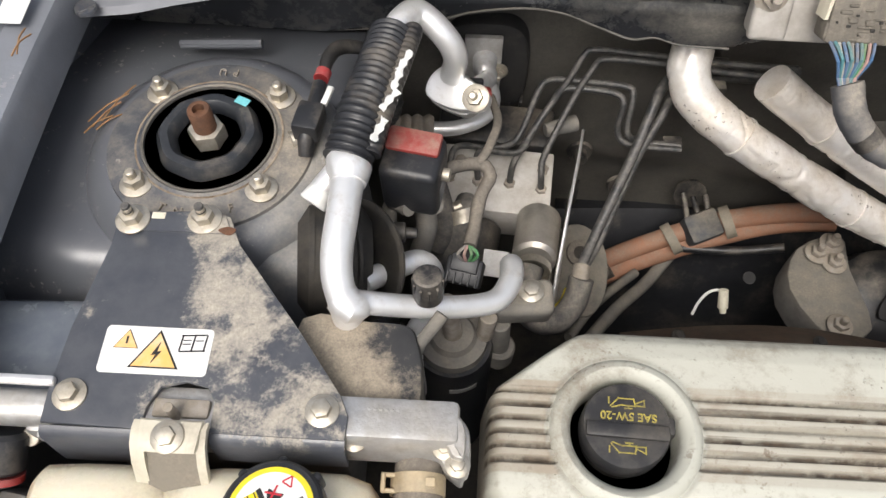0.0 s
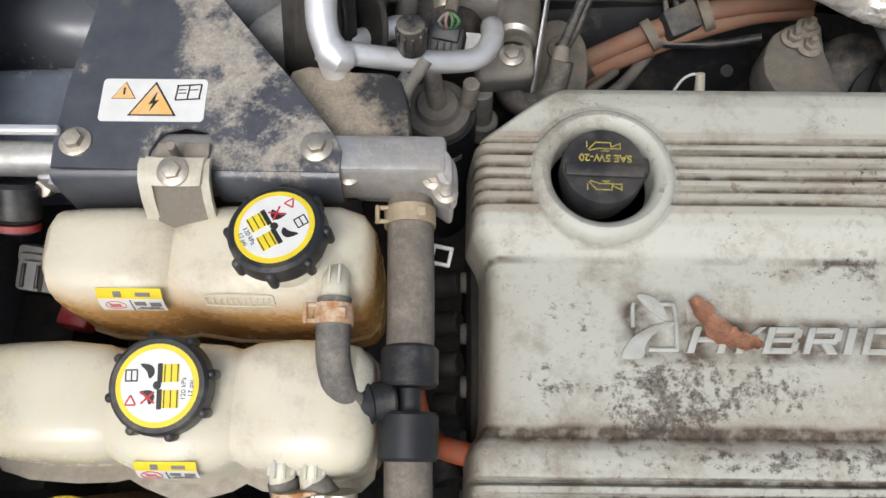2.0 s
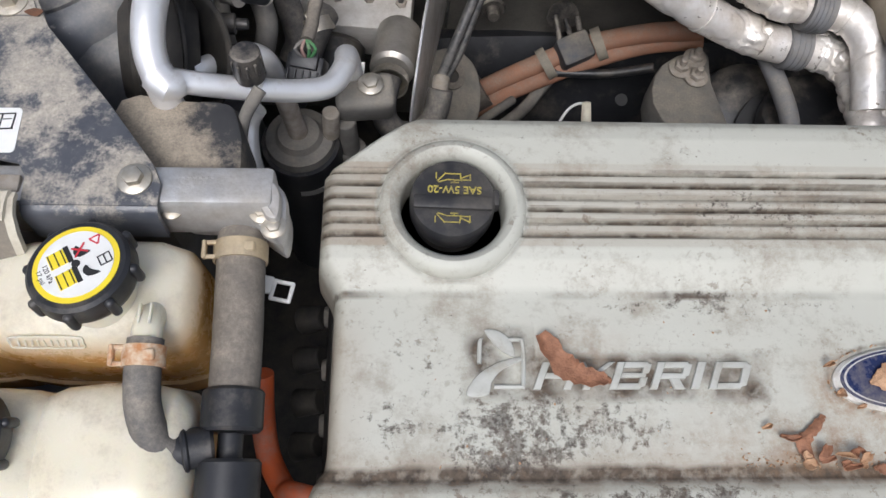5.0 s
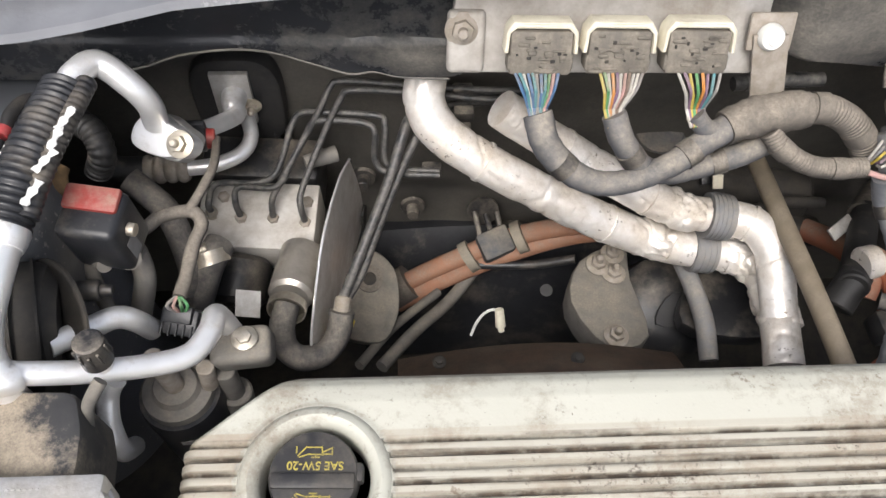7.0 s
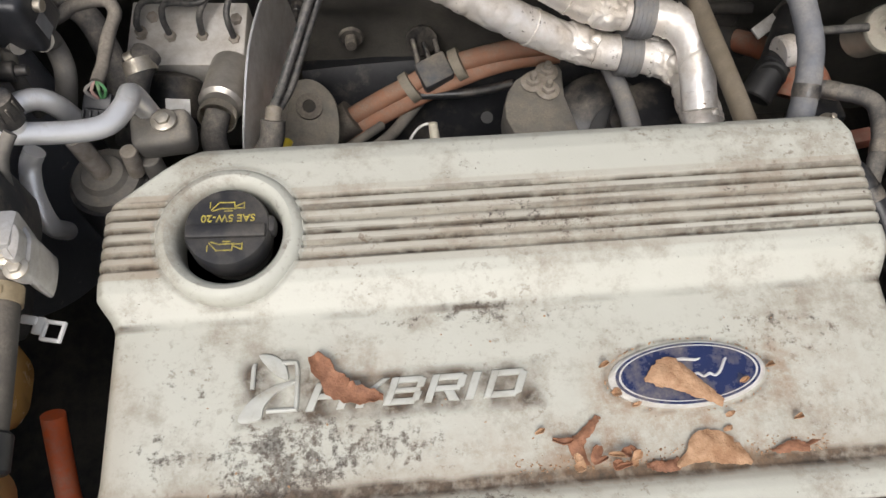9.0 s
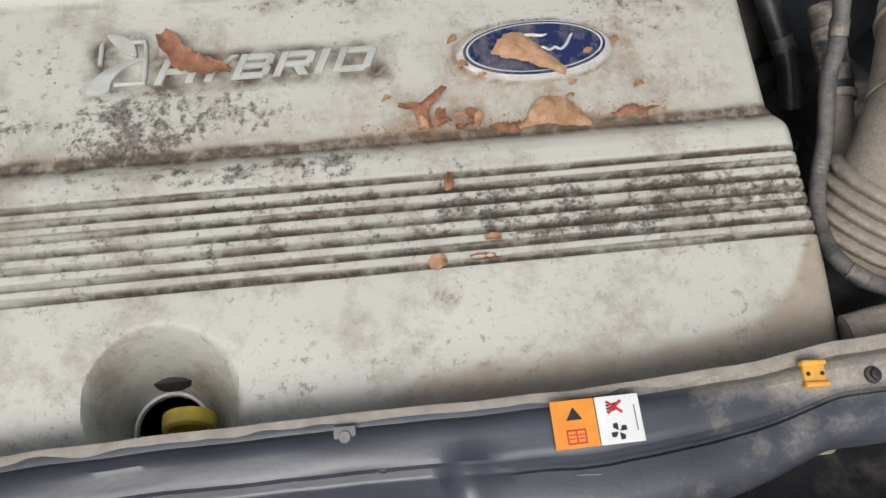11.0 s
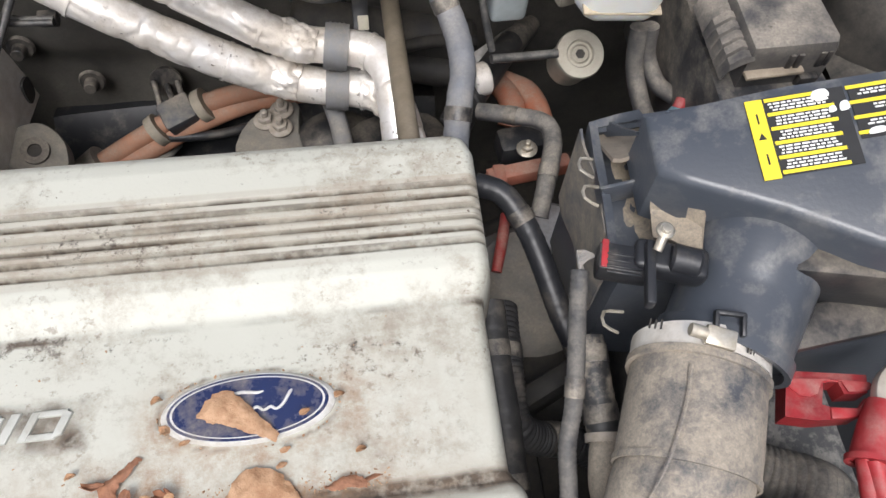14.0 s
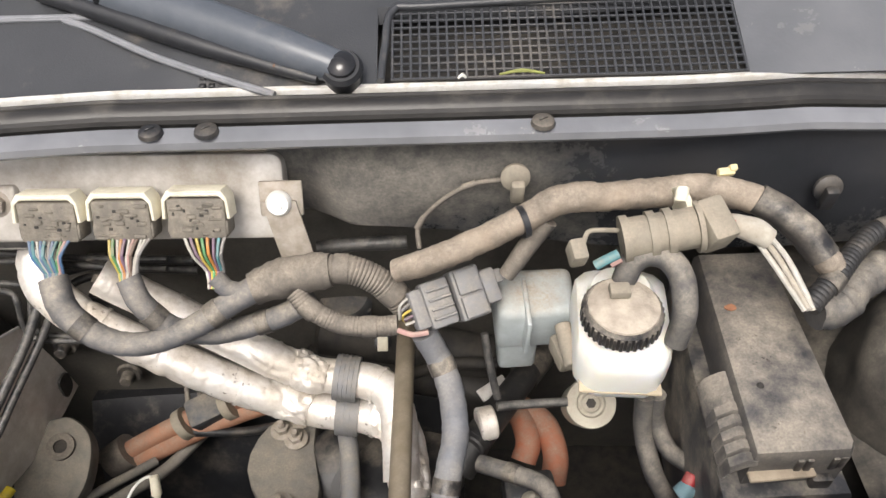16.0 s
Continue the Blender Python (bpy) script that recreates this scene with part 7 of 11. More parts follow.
def white_clip():
    c = thing("white_clip", (-0.0015, 0.103, 0.008), "white square plastic clip beside the thick hose", "clip")
    m = Matrix.Translation((-0.001, 0.103, 0.009)) @ pose(0, 0, 0, 0, 0, -12) @ Matrix.Scale(1.25, 4)
    part("loop", join(*[rbox(s, m @ pose(*p), 0.0012) for s, p in (((0.012, 0.0022, 0.003), (0, 0.005, 0)), ((0.012, 0.0022, 0.003), (0, -0.005, 0)), ((0.0022, 0.012, 0.003), (0.005, 0, 0)), ((0.0022, 0.012, 0.003), (-0.005, 0, 0)), ((0.006, 0.010, 0.003), (-0.0085, 0.002, 0)), ((0.009, 0.005, 0.003), (-0.014, 0.004, 0.002)))]), WHITE_PRINT, c)


white_clip()


def tank_hose(name, pts, r, label, sleeve_from=None):
    h = thing(name, pts[-1], label, "hose", "tank hoses")
    part("hose", tube(pts, r, 20, wob=0.01), RUBBER, h)
    if sleeve_from:
        BR = stuff_of("dark_woven_sleeve", (0.028, 0.03, 0.034), (0.045, 0.045, 0.047), 0.6, scale=300, dust=0.3, dscale=40.0, bump=0.6, bscale=800.0)
        sleeve = part("woven_sleeve", tube(pts[sleeve_from:], r * 1.16, 28, 0.004), BR, h, "dark woven sleeve")
        tagged(part("weave", braid([Vector(q) for q in pts[sleeve_from:]], r * 1.17, 17, 0.0008), STRAND, sleeve, "dusty grey woven cover"), kind="stuff")


tank_hose("coolant_hose", [(-0.0925, -0.052, 0.046), (-0.088, -0.073, 0.038), (-0.090, -0.093, 0.015), (-0.086, -0.125, -0.015), (-0.077, -0.164, -0.045), (-0.076, -0.198, -0.075)], 0.0090, "dusty black hose clamped to the front tank")
tank_hose("coolant_hose", [(-0.0745, -0.052, 0.046), (-0.059, -0.072, 0.038), (-0.059, -0.097, 0.020), (-0.054, -0.129, -0.005), (-0.049, -0.164, -0.030), (-0.030, -0.200, -0.055)], 0.0086, "dusty hose with a dark woven sleeve clamped to the front tank", 3)
spring_clamp((-0.087, -0.063, 0.046), (0.05, -1, -0.35), 0.0092, "heavily rusted spring clamp on a tank hose", RUST_CLAMP, -1)
spring_clamp((-0.058, -0.064, 0.047), (0.03, -1, -0.3), 0.0090, "pale spring clamp with rust on a tank hose", STEEL, 1)


def washer_bottle():
    w = thing("washer_bottle", (-0.22, -0.09, -0.3), "tan dusty washer bottle with a bright yellow cap", "washer bottle")
    c = V((-0.238, -0.091, 0.000)[0], (-0.238, -0.091, 0.000)[1], 0)
    m = Matrix.Translation((-0.241, -0.090, -0.004)) @ pose(0, 0, 0, -4, 14, -8) @ Matrix.Scale(0.9, 4)
    out = [(0.0345 * math.cos(a), 0.0345 * math.sin(a)) for a in np.linspace(radians(30), radians(325), 34)] + [(0.036, -0.021), (0.0415, -0.010), (0.0425, -0.002), (0.038, 0.008)]
    cap = part("cap", prism(out, -0.013, 0.0, m, 0.003), YELLOW, w, "bright yellow cap with a pull tab")
    part("inner_ring", lathe([(0.0255, -0.001), (0.0275, -0.001), (0.0272, 0.0012), (0.0258, 0.0012), (0.0255, -0.001)], m @ pose(-0.004, 0, 0)), YELLOW, cap)
    part("wash_symbol", join(tube([(-0.012, 0.006, 0.0004), (-0.002, 0.011, 0.0004), (0.006, 0.007, 0.0004), (0.004, 0.002, 0.0004), (0.007, -0.002, 0.0004), (0.0, -0.006, 0.0004), (-0.013, -0.007, 0.0004)], 0.0006, 5), tube([(-0.009, 0.004, 0.0004), (-0.008, -0.004, 0.0004)], 0.0006, 5)), YELLOW, cap)
    cap.children[-1].matrix_local = m
    part("tab", join(*[rbox(s, m @ pose(*p), 0.001) for s, p in (((0.016, 0.0025, 0.003), (-0.041, 0.004, -0.004)), ((0.016, 0.0025, 0.003), (-0.041, -0.005, -0.004)), ((0.0025, 0.0115, 0.003), (-0.049, -0.0005, -0.004)))]), YELLOW, cap)
    BOT = stuff_of("tan_bottle_plastic", (0.12, 0.105, 0.08), (0.09, 0.08, 0.06), 0.6, dust=0.4, dscale=14.0)
    part("neck", tube([m @ V(0.001, 0, -0.009), m @ V(0.004, 0, -0.03), c + V(0.022, 0.006, -0.075), c + V(0.045, 0.008, -0.13), c + V(0.06, 0.005, -0.2)], [0.031, 0.0325, 0.033, 0.034, 0.04], 28), BOT, w)
    part("neck_collar", tube([m @ V(0.001, 0, -0.0135), m @ V(0.003, 0, -0.026)], [0.0300, 0.0300], 28), BOT, w)
    part("body", rbox((0.16, 0.10, 0.14), (-0.24, -0.05, -0.24), 0.02), BOT, w)
    part("overflow_pipe", tube([(-0.207, -0.140, -0.040), (-0.197, -0.125, -0.050), (-0.185, -0.135, -0.055), (-0.185, -0.155, -0.070)], 0.0075, 14), BOT, w)


washer_bottle()


def hex_plug():
    p = thing("charge_port", (-0.17, -0.075, -0.1), "grey hexagonal plastic cap on a metal line", "port")
    c = V(-0.1655, -0.0785, 0.018)
    m = Matrix.Translation(c) @ pose(0, 0, 0, -22, -14, 0)
    part("cap", join(prism(hexagon(0.0124, 0.5), -0.014, 0.0, m, 0.002), lathe([(0, -0.024), (0.0134, -0.024), (0.0138, -0.014), (0, -0.012)], m)), stuff_of("slate_cap_plastic", (0.075, 0.085, 0.1), (0.06, 0.068, 0.08), 0.5, dust=0.2), p)
    part("valve", join(tube([c + V(0.006, -0.006, -0.02), (-0.158, -0.089, -0.030), (-0.160, -0.091, -0.045), (-0.159, -0.094, -0.050)], [0.009, 0.0085, 0.0085, 0.0095], 16), tube([(-0.159, -0.094, -0.050), (-0.134, -0.106, -0.060), (-0.102, -0.123, -0.070), (-0.069, -0.134, -0.080)], 0.0075, 14)), STEEL_DIRTY, p)
    part("bracket", join(sheet([[V(*(-0.158, -0.090, -0.040)) + V(0.02 * u, -0.006 * u + 0.0042 * v * (1 - 0.3 * u) + 0.001 * math.sin(u * 5), 0.002 * u + 0.0015 * v * v) for v in (-1, 0, 1)] for u in np.linspace(0, 2.3, 12)], 0.002)), RUST, p, "rusty thin bracket")
    part("bracket_bolt", bolt(Matrix.Translation(V(*(-0.138, -0.097, -0.033))), 0.0024, 0.003), GRIME, p)
    part("gusset", sheet([[V(*(-0.114, -0.098, -0.030)) + V(0.016 * u * (1 - 0.25 * v), 0.042 * v, 0.004 * v - 0.006 * u) for v in (0, 0.5, 1)] for u in (0, 0.5, 1)], 0.002), GRIME, p, "dull grey sheet gusset")


hex_plug()


def prop_rod():
    r = thing("hood_prop", (-0.15, -0.16, 0.03), "black hood prop rod lying along the crossmember", "prop rod")
    part("rod", tube([(-0.255, -0.087, 0.115), (-0.220, -0.110, 0.085), (-0.187, -0.135, 0.060), (-0.167, -0.149, 0.045), (-0.137, -0.171, 0.034)], [0.0052, 0.0052, 0.0050, 0.0055, 0.0050], 14), stuff_of("worn_black_rod", (0.02, 0.02, 0.022), (0.035, 0.03, 0.028), 0.35, 0.2, dust=0.25, dscale=40.0), r)
    part("rust_spot", wrapped((-0.184, -0.137, 0.058), (0.055, -0.035, -0.016), 0.0045, 0.004, 0.0008), RUST, r)
    part("clip", rbox((0.02, 0.012, 0.010), Matrix.Translation((-0.133, -0.176, 0.026)) @ pose(0, 0, 0, 0, 0, -38), 0.003), PAINT, r)


prop_rod()


def side_connectors():
    c = thing("pressure_sensor", (-0.285, 0.115, 0.0), "black sensor with a red ring and a grey connector below", "sensor")
    part("body", join(rod((-0.277, 0.131, 0.064), (-0.279, 0.109, 0.050), 0.0155, 0.0150, 28, 0.003), rod((-0.279, 0.109, 0.050), (-0.280, 0.104, 0.046), 0.0125, 0.012, 24)), BLACK_CLEAN, c)
    part("red_ring", wrapped((-0.2796, 0.1065, 0.0483), (-0.002, -0.022, -0.014), 0.0120, 0.0045, 0.0028), RED, c, "red sealing ring")
    part("cable", rod((-0.262, 0.135, 0.05), (-0.262, 0.128, 0.06), 0.006), STEEL, c)
    g = thing("grey_plug", (-0.26, 0.075, -0.02), "dirty light grey latched wiring plug", "plug")
    m = Matrix.Translation((-0.271, 0.087, 0.010)) @ pose(0, 0, 0, 20, 0, -8)
    part("housing", join(rbox((0.034, 0.026, 0.03), m, 0.003), rbox((0.042, 0.012, 0.02), m @ pose(0, 0.012, 0), 0.003), rbox((0.014, 0.02, 0.006), m @ pose(-0.004, -0.002, 0.017), 0.001)), CONN, g)
    part("latch", join(rbox((0.002, 0.016, 0.003), m @ pose(-0.008, -0.002, 0.021), 0.0005), rbox((0.002, 0.016, 0.003), m @ pose(0.002, -0.002, 0.021), 0.0005)), BLACK_CLEAN, g)
    r = thing("red_cap", (-0.235, 0.06, -0.05), "red plastic connector cap below the tank", "cap")
    part("cap", join(rbox((0.024, 0.028, 0.02), Matrix.Translation((-0.265, 0.071, -0.030)) @ pose(0, 0, 0, 0, 0, -10), 0.004), rbox((0.02, 0.016, 0.02), Matrix.Translation((-0.266, 0.083, -0.030)) @ pose(0, 0, 0, 0, 0, -16), 0.003)), RED, r)
    solo("dark_block", rbox((0.10, 0.16, 0.12), (-0.33, 0.02, -0.12), 0.02), DARK, "dark grimy block beside the tanks", "block")


side_connectors()


def lower_left():
    """Dim pipes and brackets in the pit in front of the tanks, and the cable beside the engine."""
    solo("lower_hose", tube([(-0.20, -0.03, -0.18), (-0.13, -0.08, -0.19), (-0.10, -0.15, -0.17), (-0.03, -0.18, -0.16), (0.06, -0.19, -0.17)], 0.022, 18), RUBBER_DARK, "dark thick hose deep behind the crossmember", "hose")
    solo("lower_hose", tube([(-0.155, -0.06, -0.10), (-0.15, -0.11, -0.12), (-0.11, -0.15, -0.14), (-0.05, -0.16, -0.12)], 0.016, 16), RUBBER_DARK, "dark bent hose deep behind the crossmember", "hose")
    solo("lower_bracket", join(rbox((0.09, 0.05, 0.012), Matrix.Translation((-0.08, -0.115, -0.14)) @ pose(0, 0, 0, 10, -8, 25), 0.003), rbox((0.13, 0.012, 0.05), (-0.09, -0.165, -0.13), 0.003)), DARK, "dark sheet bracket deep behind the crossmember", "bracket")
    solo("accessory_pulley", lathe([(0, 0), (0.05, 0), (0.055, 0.005), (0.05, 0.01), (0.055, 0.015), (0.055, 0.02), (0.03, 0.024), (0, 0.024)], Matrix.Translation((0.0, -0.12, -0.14)) @ pose(0, 0, 0, 0, 90, 0)), DARK, "dark grooved pulley beside the engine", "pulley")
    o = thing("high_voltage_cable", (0.0, 0.0, -0.2), "bright orange high-voltage cable with a black collar", "cable")
    part("cable", tube([(-0.021, 0.061, -0.050), (-0.022, 0.033, -0.075), (-0.017, 0.006, -0.085), (-0.003, -0.018, -0.075), (0.005, -0.022, -0.060), (0.029, -0.028, -0.060)], 0.0088, 16), ORANGE, o)
    part("collar", wrapped((0.003, -0.035, -0.070), (0.3, -1, 0.2), 0.010, 0.02, 0.002), BLACK, o)
    row = thing("injector_rail", (0.005, 0.07, -0.14), "dark fittings in a row beside the engine", "fittings")
    for k in range(4):
        part("injector", rod((-0.005, 0.02 + 0.035 * k, -0.13), (0.015, 0.02 + 0.035 * k, -0.12), 0.012, 0.010, 14), DARK, row)


lower_left()

# ---- air conditioning lines ----


def ac_lines():
    a = thing("refrigerant_line", (-0.08, 0.3, 0.0), "bright aluminium refrigerant line with a black corrugated sleeve", "refrigerant line")
    hose = [(-0.060, 0.424, 0.115), (-0.067, 0.384, 0.117), (-0.075, 0.348, 0.114), (-0.082, 0.315, 0.106)]
    part("corrugated_sleeve", tube(hose, 0.0165, 22, 0.0009, rf=ribs(0.0052, 0.13)), BLACK_CLEAN, a, "black corrugated sleeve")
    part("sleeve_edge", tube([V(*p) + V(0.0155, 0.003, 0.004) for p in hose], 0.0072, 14, 0.0009, rf=ribs(0.0052, 0.12)), BLACK, a)
    part("silver_tape", join(*[crumple(sheet([[Matrix.Translation(V(*p) + V(0.0105, 0, 0.0135)) @ pose(0, 0, 0, 0, 35, q) @ V((0.0022 + 0.0008 * math.sin(v * 7 + q)) * u, 0.010 * v, 0.0) for u in (-1, -0.3, 0.4, 1)] for v in np.linspace(-1, 1, 8)], 0.0006), 0.0010, 160.0) for p, q in (((-0.058, 0.384, 0.117), -22), ((-0.062, 0.369, 0.116), -14), ((-0.066, 0.351, 0.114), -30), ((-0.071, 0.329, 0.110), -18))]), WHITE_PRINT, a, "torn pale tape")
    part("hook_pipe", tube([hose[0], (-0.056, 0.433, 0.118), (-0.044, 0.4495, 0.114), (-0.024, 0.442, 0.100), (-0.014, 0.439, 0.080), (-0.0165, 0.4425, 0.054)], 0.0100, 20), ALU, a)
    part("collar", join(tube([(-0.083, 0.318, 0.106), (-0.080, 0.308, 0.105), (-0.080, 0.298, 0.104)], [0.0145, 0.0155, 0.0125], 20), rod((-0.104, 0.298, 0.085), (-0.090, 0.317, 0.095), 0.009, 0.0075, 14)), ALU, a)
    part("end_cap", rod((-0.106, 0.293, 0.084), (-0.100, 0.302, 0.088), 0.0105, 0.009, 14), WHITE_PRINT, a, "pale plastic end cap")
    part("main_pipe", tube([(-0.080, 0.301, 0.104), (-0.081, 0.274, 0.102), (-0.082, 0.251, 0.098), (-0.081, 0.234, 0.090), (-0.076, 0.220, 0.078), (-0.074, 0.215, 0.055), (-0.076, 0.217, 0.020)], [0.0112, 0.0110, 0.0108, 0.0105, 0.0102, 0.0095, 0.009], 22), ALU, a)
    part("branch_pipe", tube([(-0.075, 0.223, 0.080), (-0.062, 0.225, 0.073), (-0.029, 0.232, 0.056), (0.005, 0.244, 0.036), (0.026, 0.256, 0.025), (0.036, 0.276, 0.020), (0.0365, 0.293, 0.010), (0.040, 0.298, -0.03)], [0.0080, 0.0080, 0.0080, 0.0082, 0.0085, 0.0088, 0.0090, 0.0090], 22), ALU, a)
    part("weld", tube([(-0.078, 0.224, 0.082), (-0.071, 0.218, 0.079), (-0.065, 0.222, 0.076)], [0.0115, 0.0112, 0.0093], 18, wob=0.12), ALU, a)
    part("service_port", rod((-0.023, 0.236, 0.055), (-0.023, 0.241, 0.072), 0.0085, 0.0075, 18), ALU, a)
    v = part("service_cap", rod((-0.023, 0.237, 0.062), (-0.023, 0.241, 0.086), 0.0105, 0.0098, 22), BLACK_DUSTY, a, "black ribbed valve cap")
    for w in np.linspace(0, 5.5, 10):
        part("grip_rib", rbox((0.002, 0.002, 0.02), Matrix.Translation(V(*(-0.023, 0.239, 0.073))) @ pose(0.0098 * math.cos(w), 0.0098 * math.sin(w), 0, 0, 0, math.degrees(w)), 0.0005, 1), BLACK_DUSTY, v)
    fl = Matrix.Translation((-0.0125, 0.4365, 0.043)) @ pose(0, 0, 0, 35, 0, -22)
    part("flange_block", prism(smooth_poly([(-0.021, -0.012), (-0.023, 0.004), (-0.012, 0.017), (0.006, 0.012), (0.026, 0.006), (0.028, -0.005), (0.018, -0.012), (0.0, -0.016)], 4), -0.012, 0.008, fl, 0.002), ALU, a)
    part("flange_block", prism(smooth_poly([(-0.022, -0.014), (-0.025, 0.004), (-0.012, 0.018), (0.006, 0.013), (0.02, 0.006), (0.014, -0.014), (0.0, -0.018)], 4), -0.030, -0.0125, fl, 0.002), CAST, a)
    part("flange_nut", nut(fl @ pose(0.0195, -0.001, 0.008), 0.0065, 0.008, 0.006), STEEL, a)
    part("lower_pipe", tube([(-0.073, 0.262, 0.030), (-0.055, 0.278, 0.020), (-0.037, 0.292, 0.012), (-0.027, 0.295, 0.000), (-0.023, 0.301, -0.030)], 0.0088, 16), ALU, a, "dusty grey lower pipe")
    part("drop_pipe", tube([(-0.026, 0.240, 0.020), (-0.033, 0.233, 0.010), (-0.034, 0.217, -0.005), (-0.031, 0.204, -0.030), (-0.036, 0.219, -0.070)], 0.0078, 16), ALU, a)
    return a


ac_lines()


def accumulator():
    c = thing("receiver_canister", (-0.012, 0.26, -0.3), "black canister with a dusty cast top and metal lines", "canister")
    m = Matrix.Translation((-0.006, 0.262, 0))
    part("body", lathe([(0, -0.28), (0.034, -0.28), (0.034, -0.075), (0.0325, -0.068), (0, -0.068)], m, 36), BLACK_CLEAN, c)
    part("cast_top", lathe([(0, -0.068), (0.029, -0.068), (0.028, -0.06), (0.020, -0.057), (0.017, -0.052), (0, -0.052)], m, 30), GRIME, c)
    part("outlet", rod((-0.006, 0.262, -0.055), (-0.012, 0.267, -0.005), 0.008), STEEL_DIRTY, c)
    part("plug", rod((0.02, 0.265, -0.06), (0.022, 0.268, -0.03), 0.007), STEEL_DIRTY, c)
    part("label", sheet([[V(-0.006 + 0.0345 * math.cos(w), 0.262 + 0.0345 * math.sin(w), z) for w in np.linspace(-1.6, -0.9, 8)] for z in (-0.10, -0.092)], 0.0003), CAST, c, "pale label strip")
    b = thing("line_block", (0.05, 0.275, -0.1), "dusty grey manifold block with a bolt", "block")
    part("block", rbox((0.048, 0.03, 0.036), Matrix.Translation((0.049, 0.285, -0.035)) @ pose(0, 0, 0, 12, 0, 5), 0.007, 3), GRIME, b)
    part("bolt", bolt(Matrix.Translation((0.054, 0.284, -0.014)), 0.006, 0.006), STEEL, b)
    part("pipe", rod((0.032, 0.273, -0.050), (0.034, 0.267, -0.120), 0.009), GRIME, b)
    part("pipe_collar", rod((0.034, 0.270, -0.090), (0.033, 0.268, -0.110), 0.014), GRIME, b)
    w = thing("wiring_plug", (0.02, 0.31, -0.1), "black plug with bare coloured wires", "plug")
    m = Matrix.Translation((0.001, 0.307, -0.030)) @ pose(0, 0, 0, 25, 0, -12)
    part("housing", join(rbox((0.030, 0.022, 0.024), m, 0.002), *[rbox((0.0015, 0.010, 0.003), m @ pose(-0.012 + 0.006 * k, -0.007, 0.0125), 0.0004, 1) for k in range(5)], rbox((0.022, 0.014, 0.006), m @ pose(0, 0.006, 0.014), 0.001)), BLACK_CLEAN, w)
    for k, (col, dx) in enumerate((("green", 4), ("pink", -2), ("grey", -7), ("green", 9))):
        part("wire", tube([(0.003, 0.308, -0.018), V(*(0.002, 0.307, -0.005)) + V(0.001 * dx, 0, 0.004), (0.003, 0.316, 0.000)], 0.0014, 6), WIRES[col], w)
    part("loom", tube([(0.004, 0.314, 0.000), (0.007, 0.331, 0.000), (0.011, 0.357, 0.005), (0.018, 0.372, 0.015), (0.010, 0.380, 0.020), (-0.013, 0.375, 0.020), (-0.026, 0.363, 0.020), (-0.042, 0.360, 0.020)], 0.0055, 14, wob=0.12), RUBBER_TAN, w, "tape-wrapped dusty loom")
    part("loom_branch", tube([(0.008, 0.378, 0.022), (0.016, 0.393, 0.025), (0.023, 0.425, 0.020), (0.0175, 0.466, 0.002)], 0.0038, 12, wob=0.1), RUBBER_TAN, w)
    p = thing("pressure_switch", (0.02, 0.45, 0.03), "red and black pressure switch plug on the line", "switch")
    part("plug", join(rod((-0.012, 0.4645, 0.0045), (0.010, 0.466, 0.003), 0.0115, 0.0112, 18), rbox((0.02, 0.006, 0.008), (0.0, 0.472, 0.014), 0.002)), BLACK_CLEAN, p)
    part("red_end", rod((0.0085, 0.466, 0.003), (0.0165, 0.467, 0.002), 0.0092, 0.0085, 18), RED_DARK, p)


accumulator()


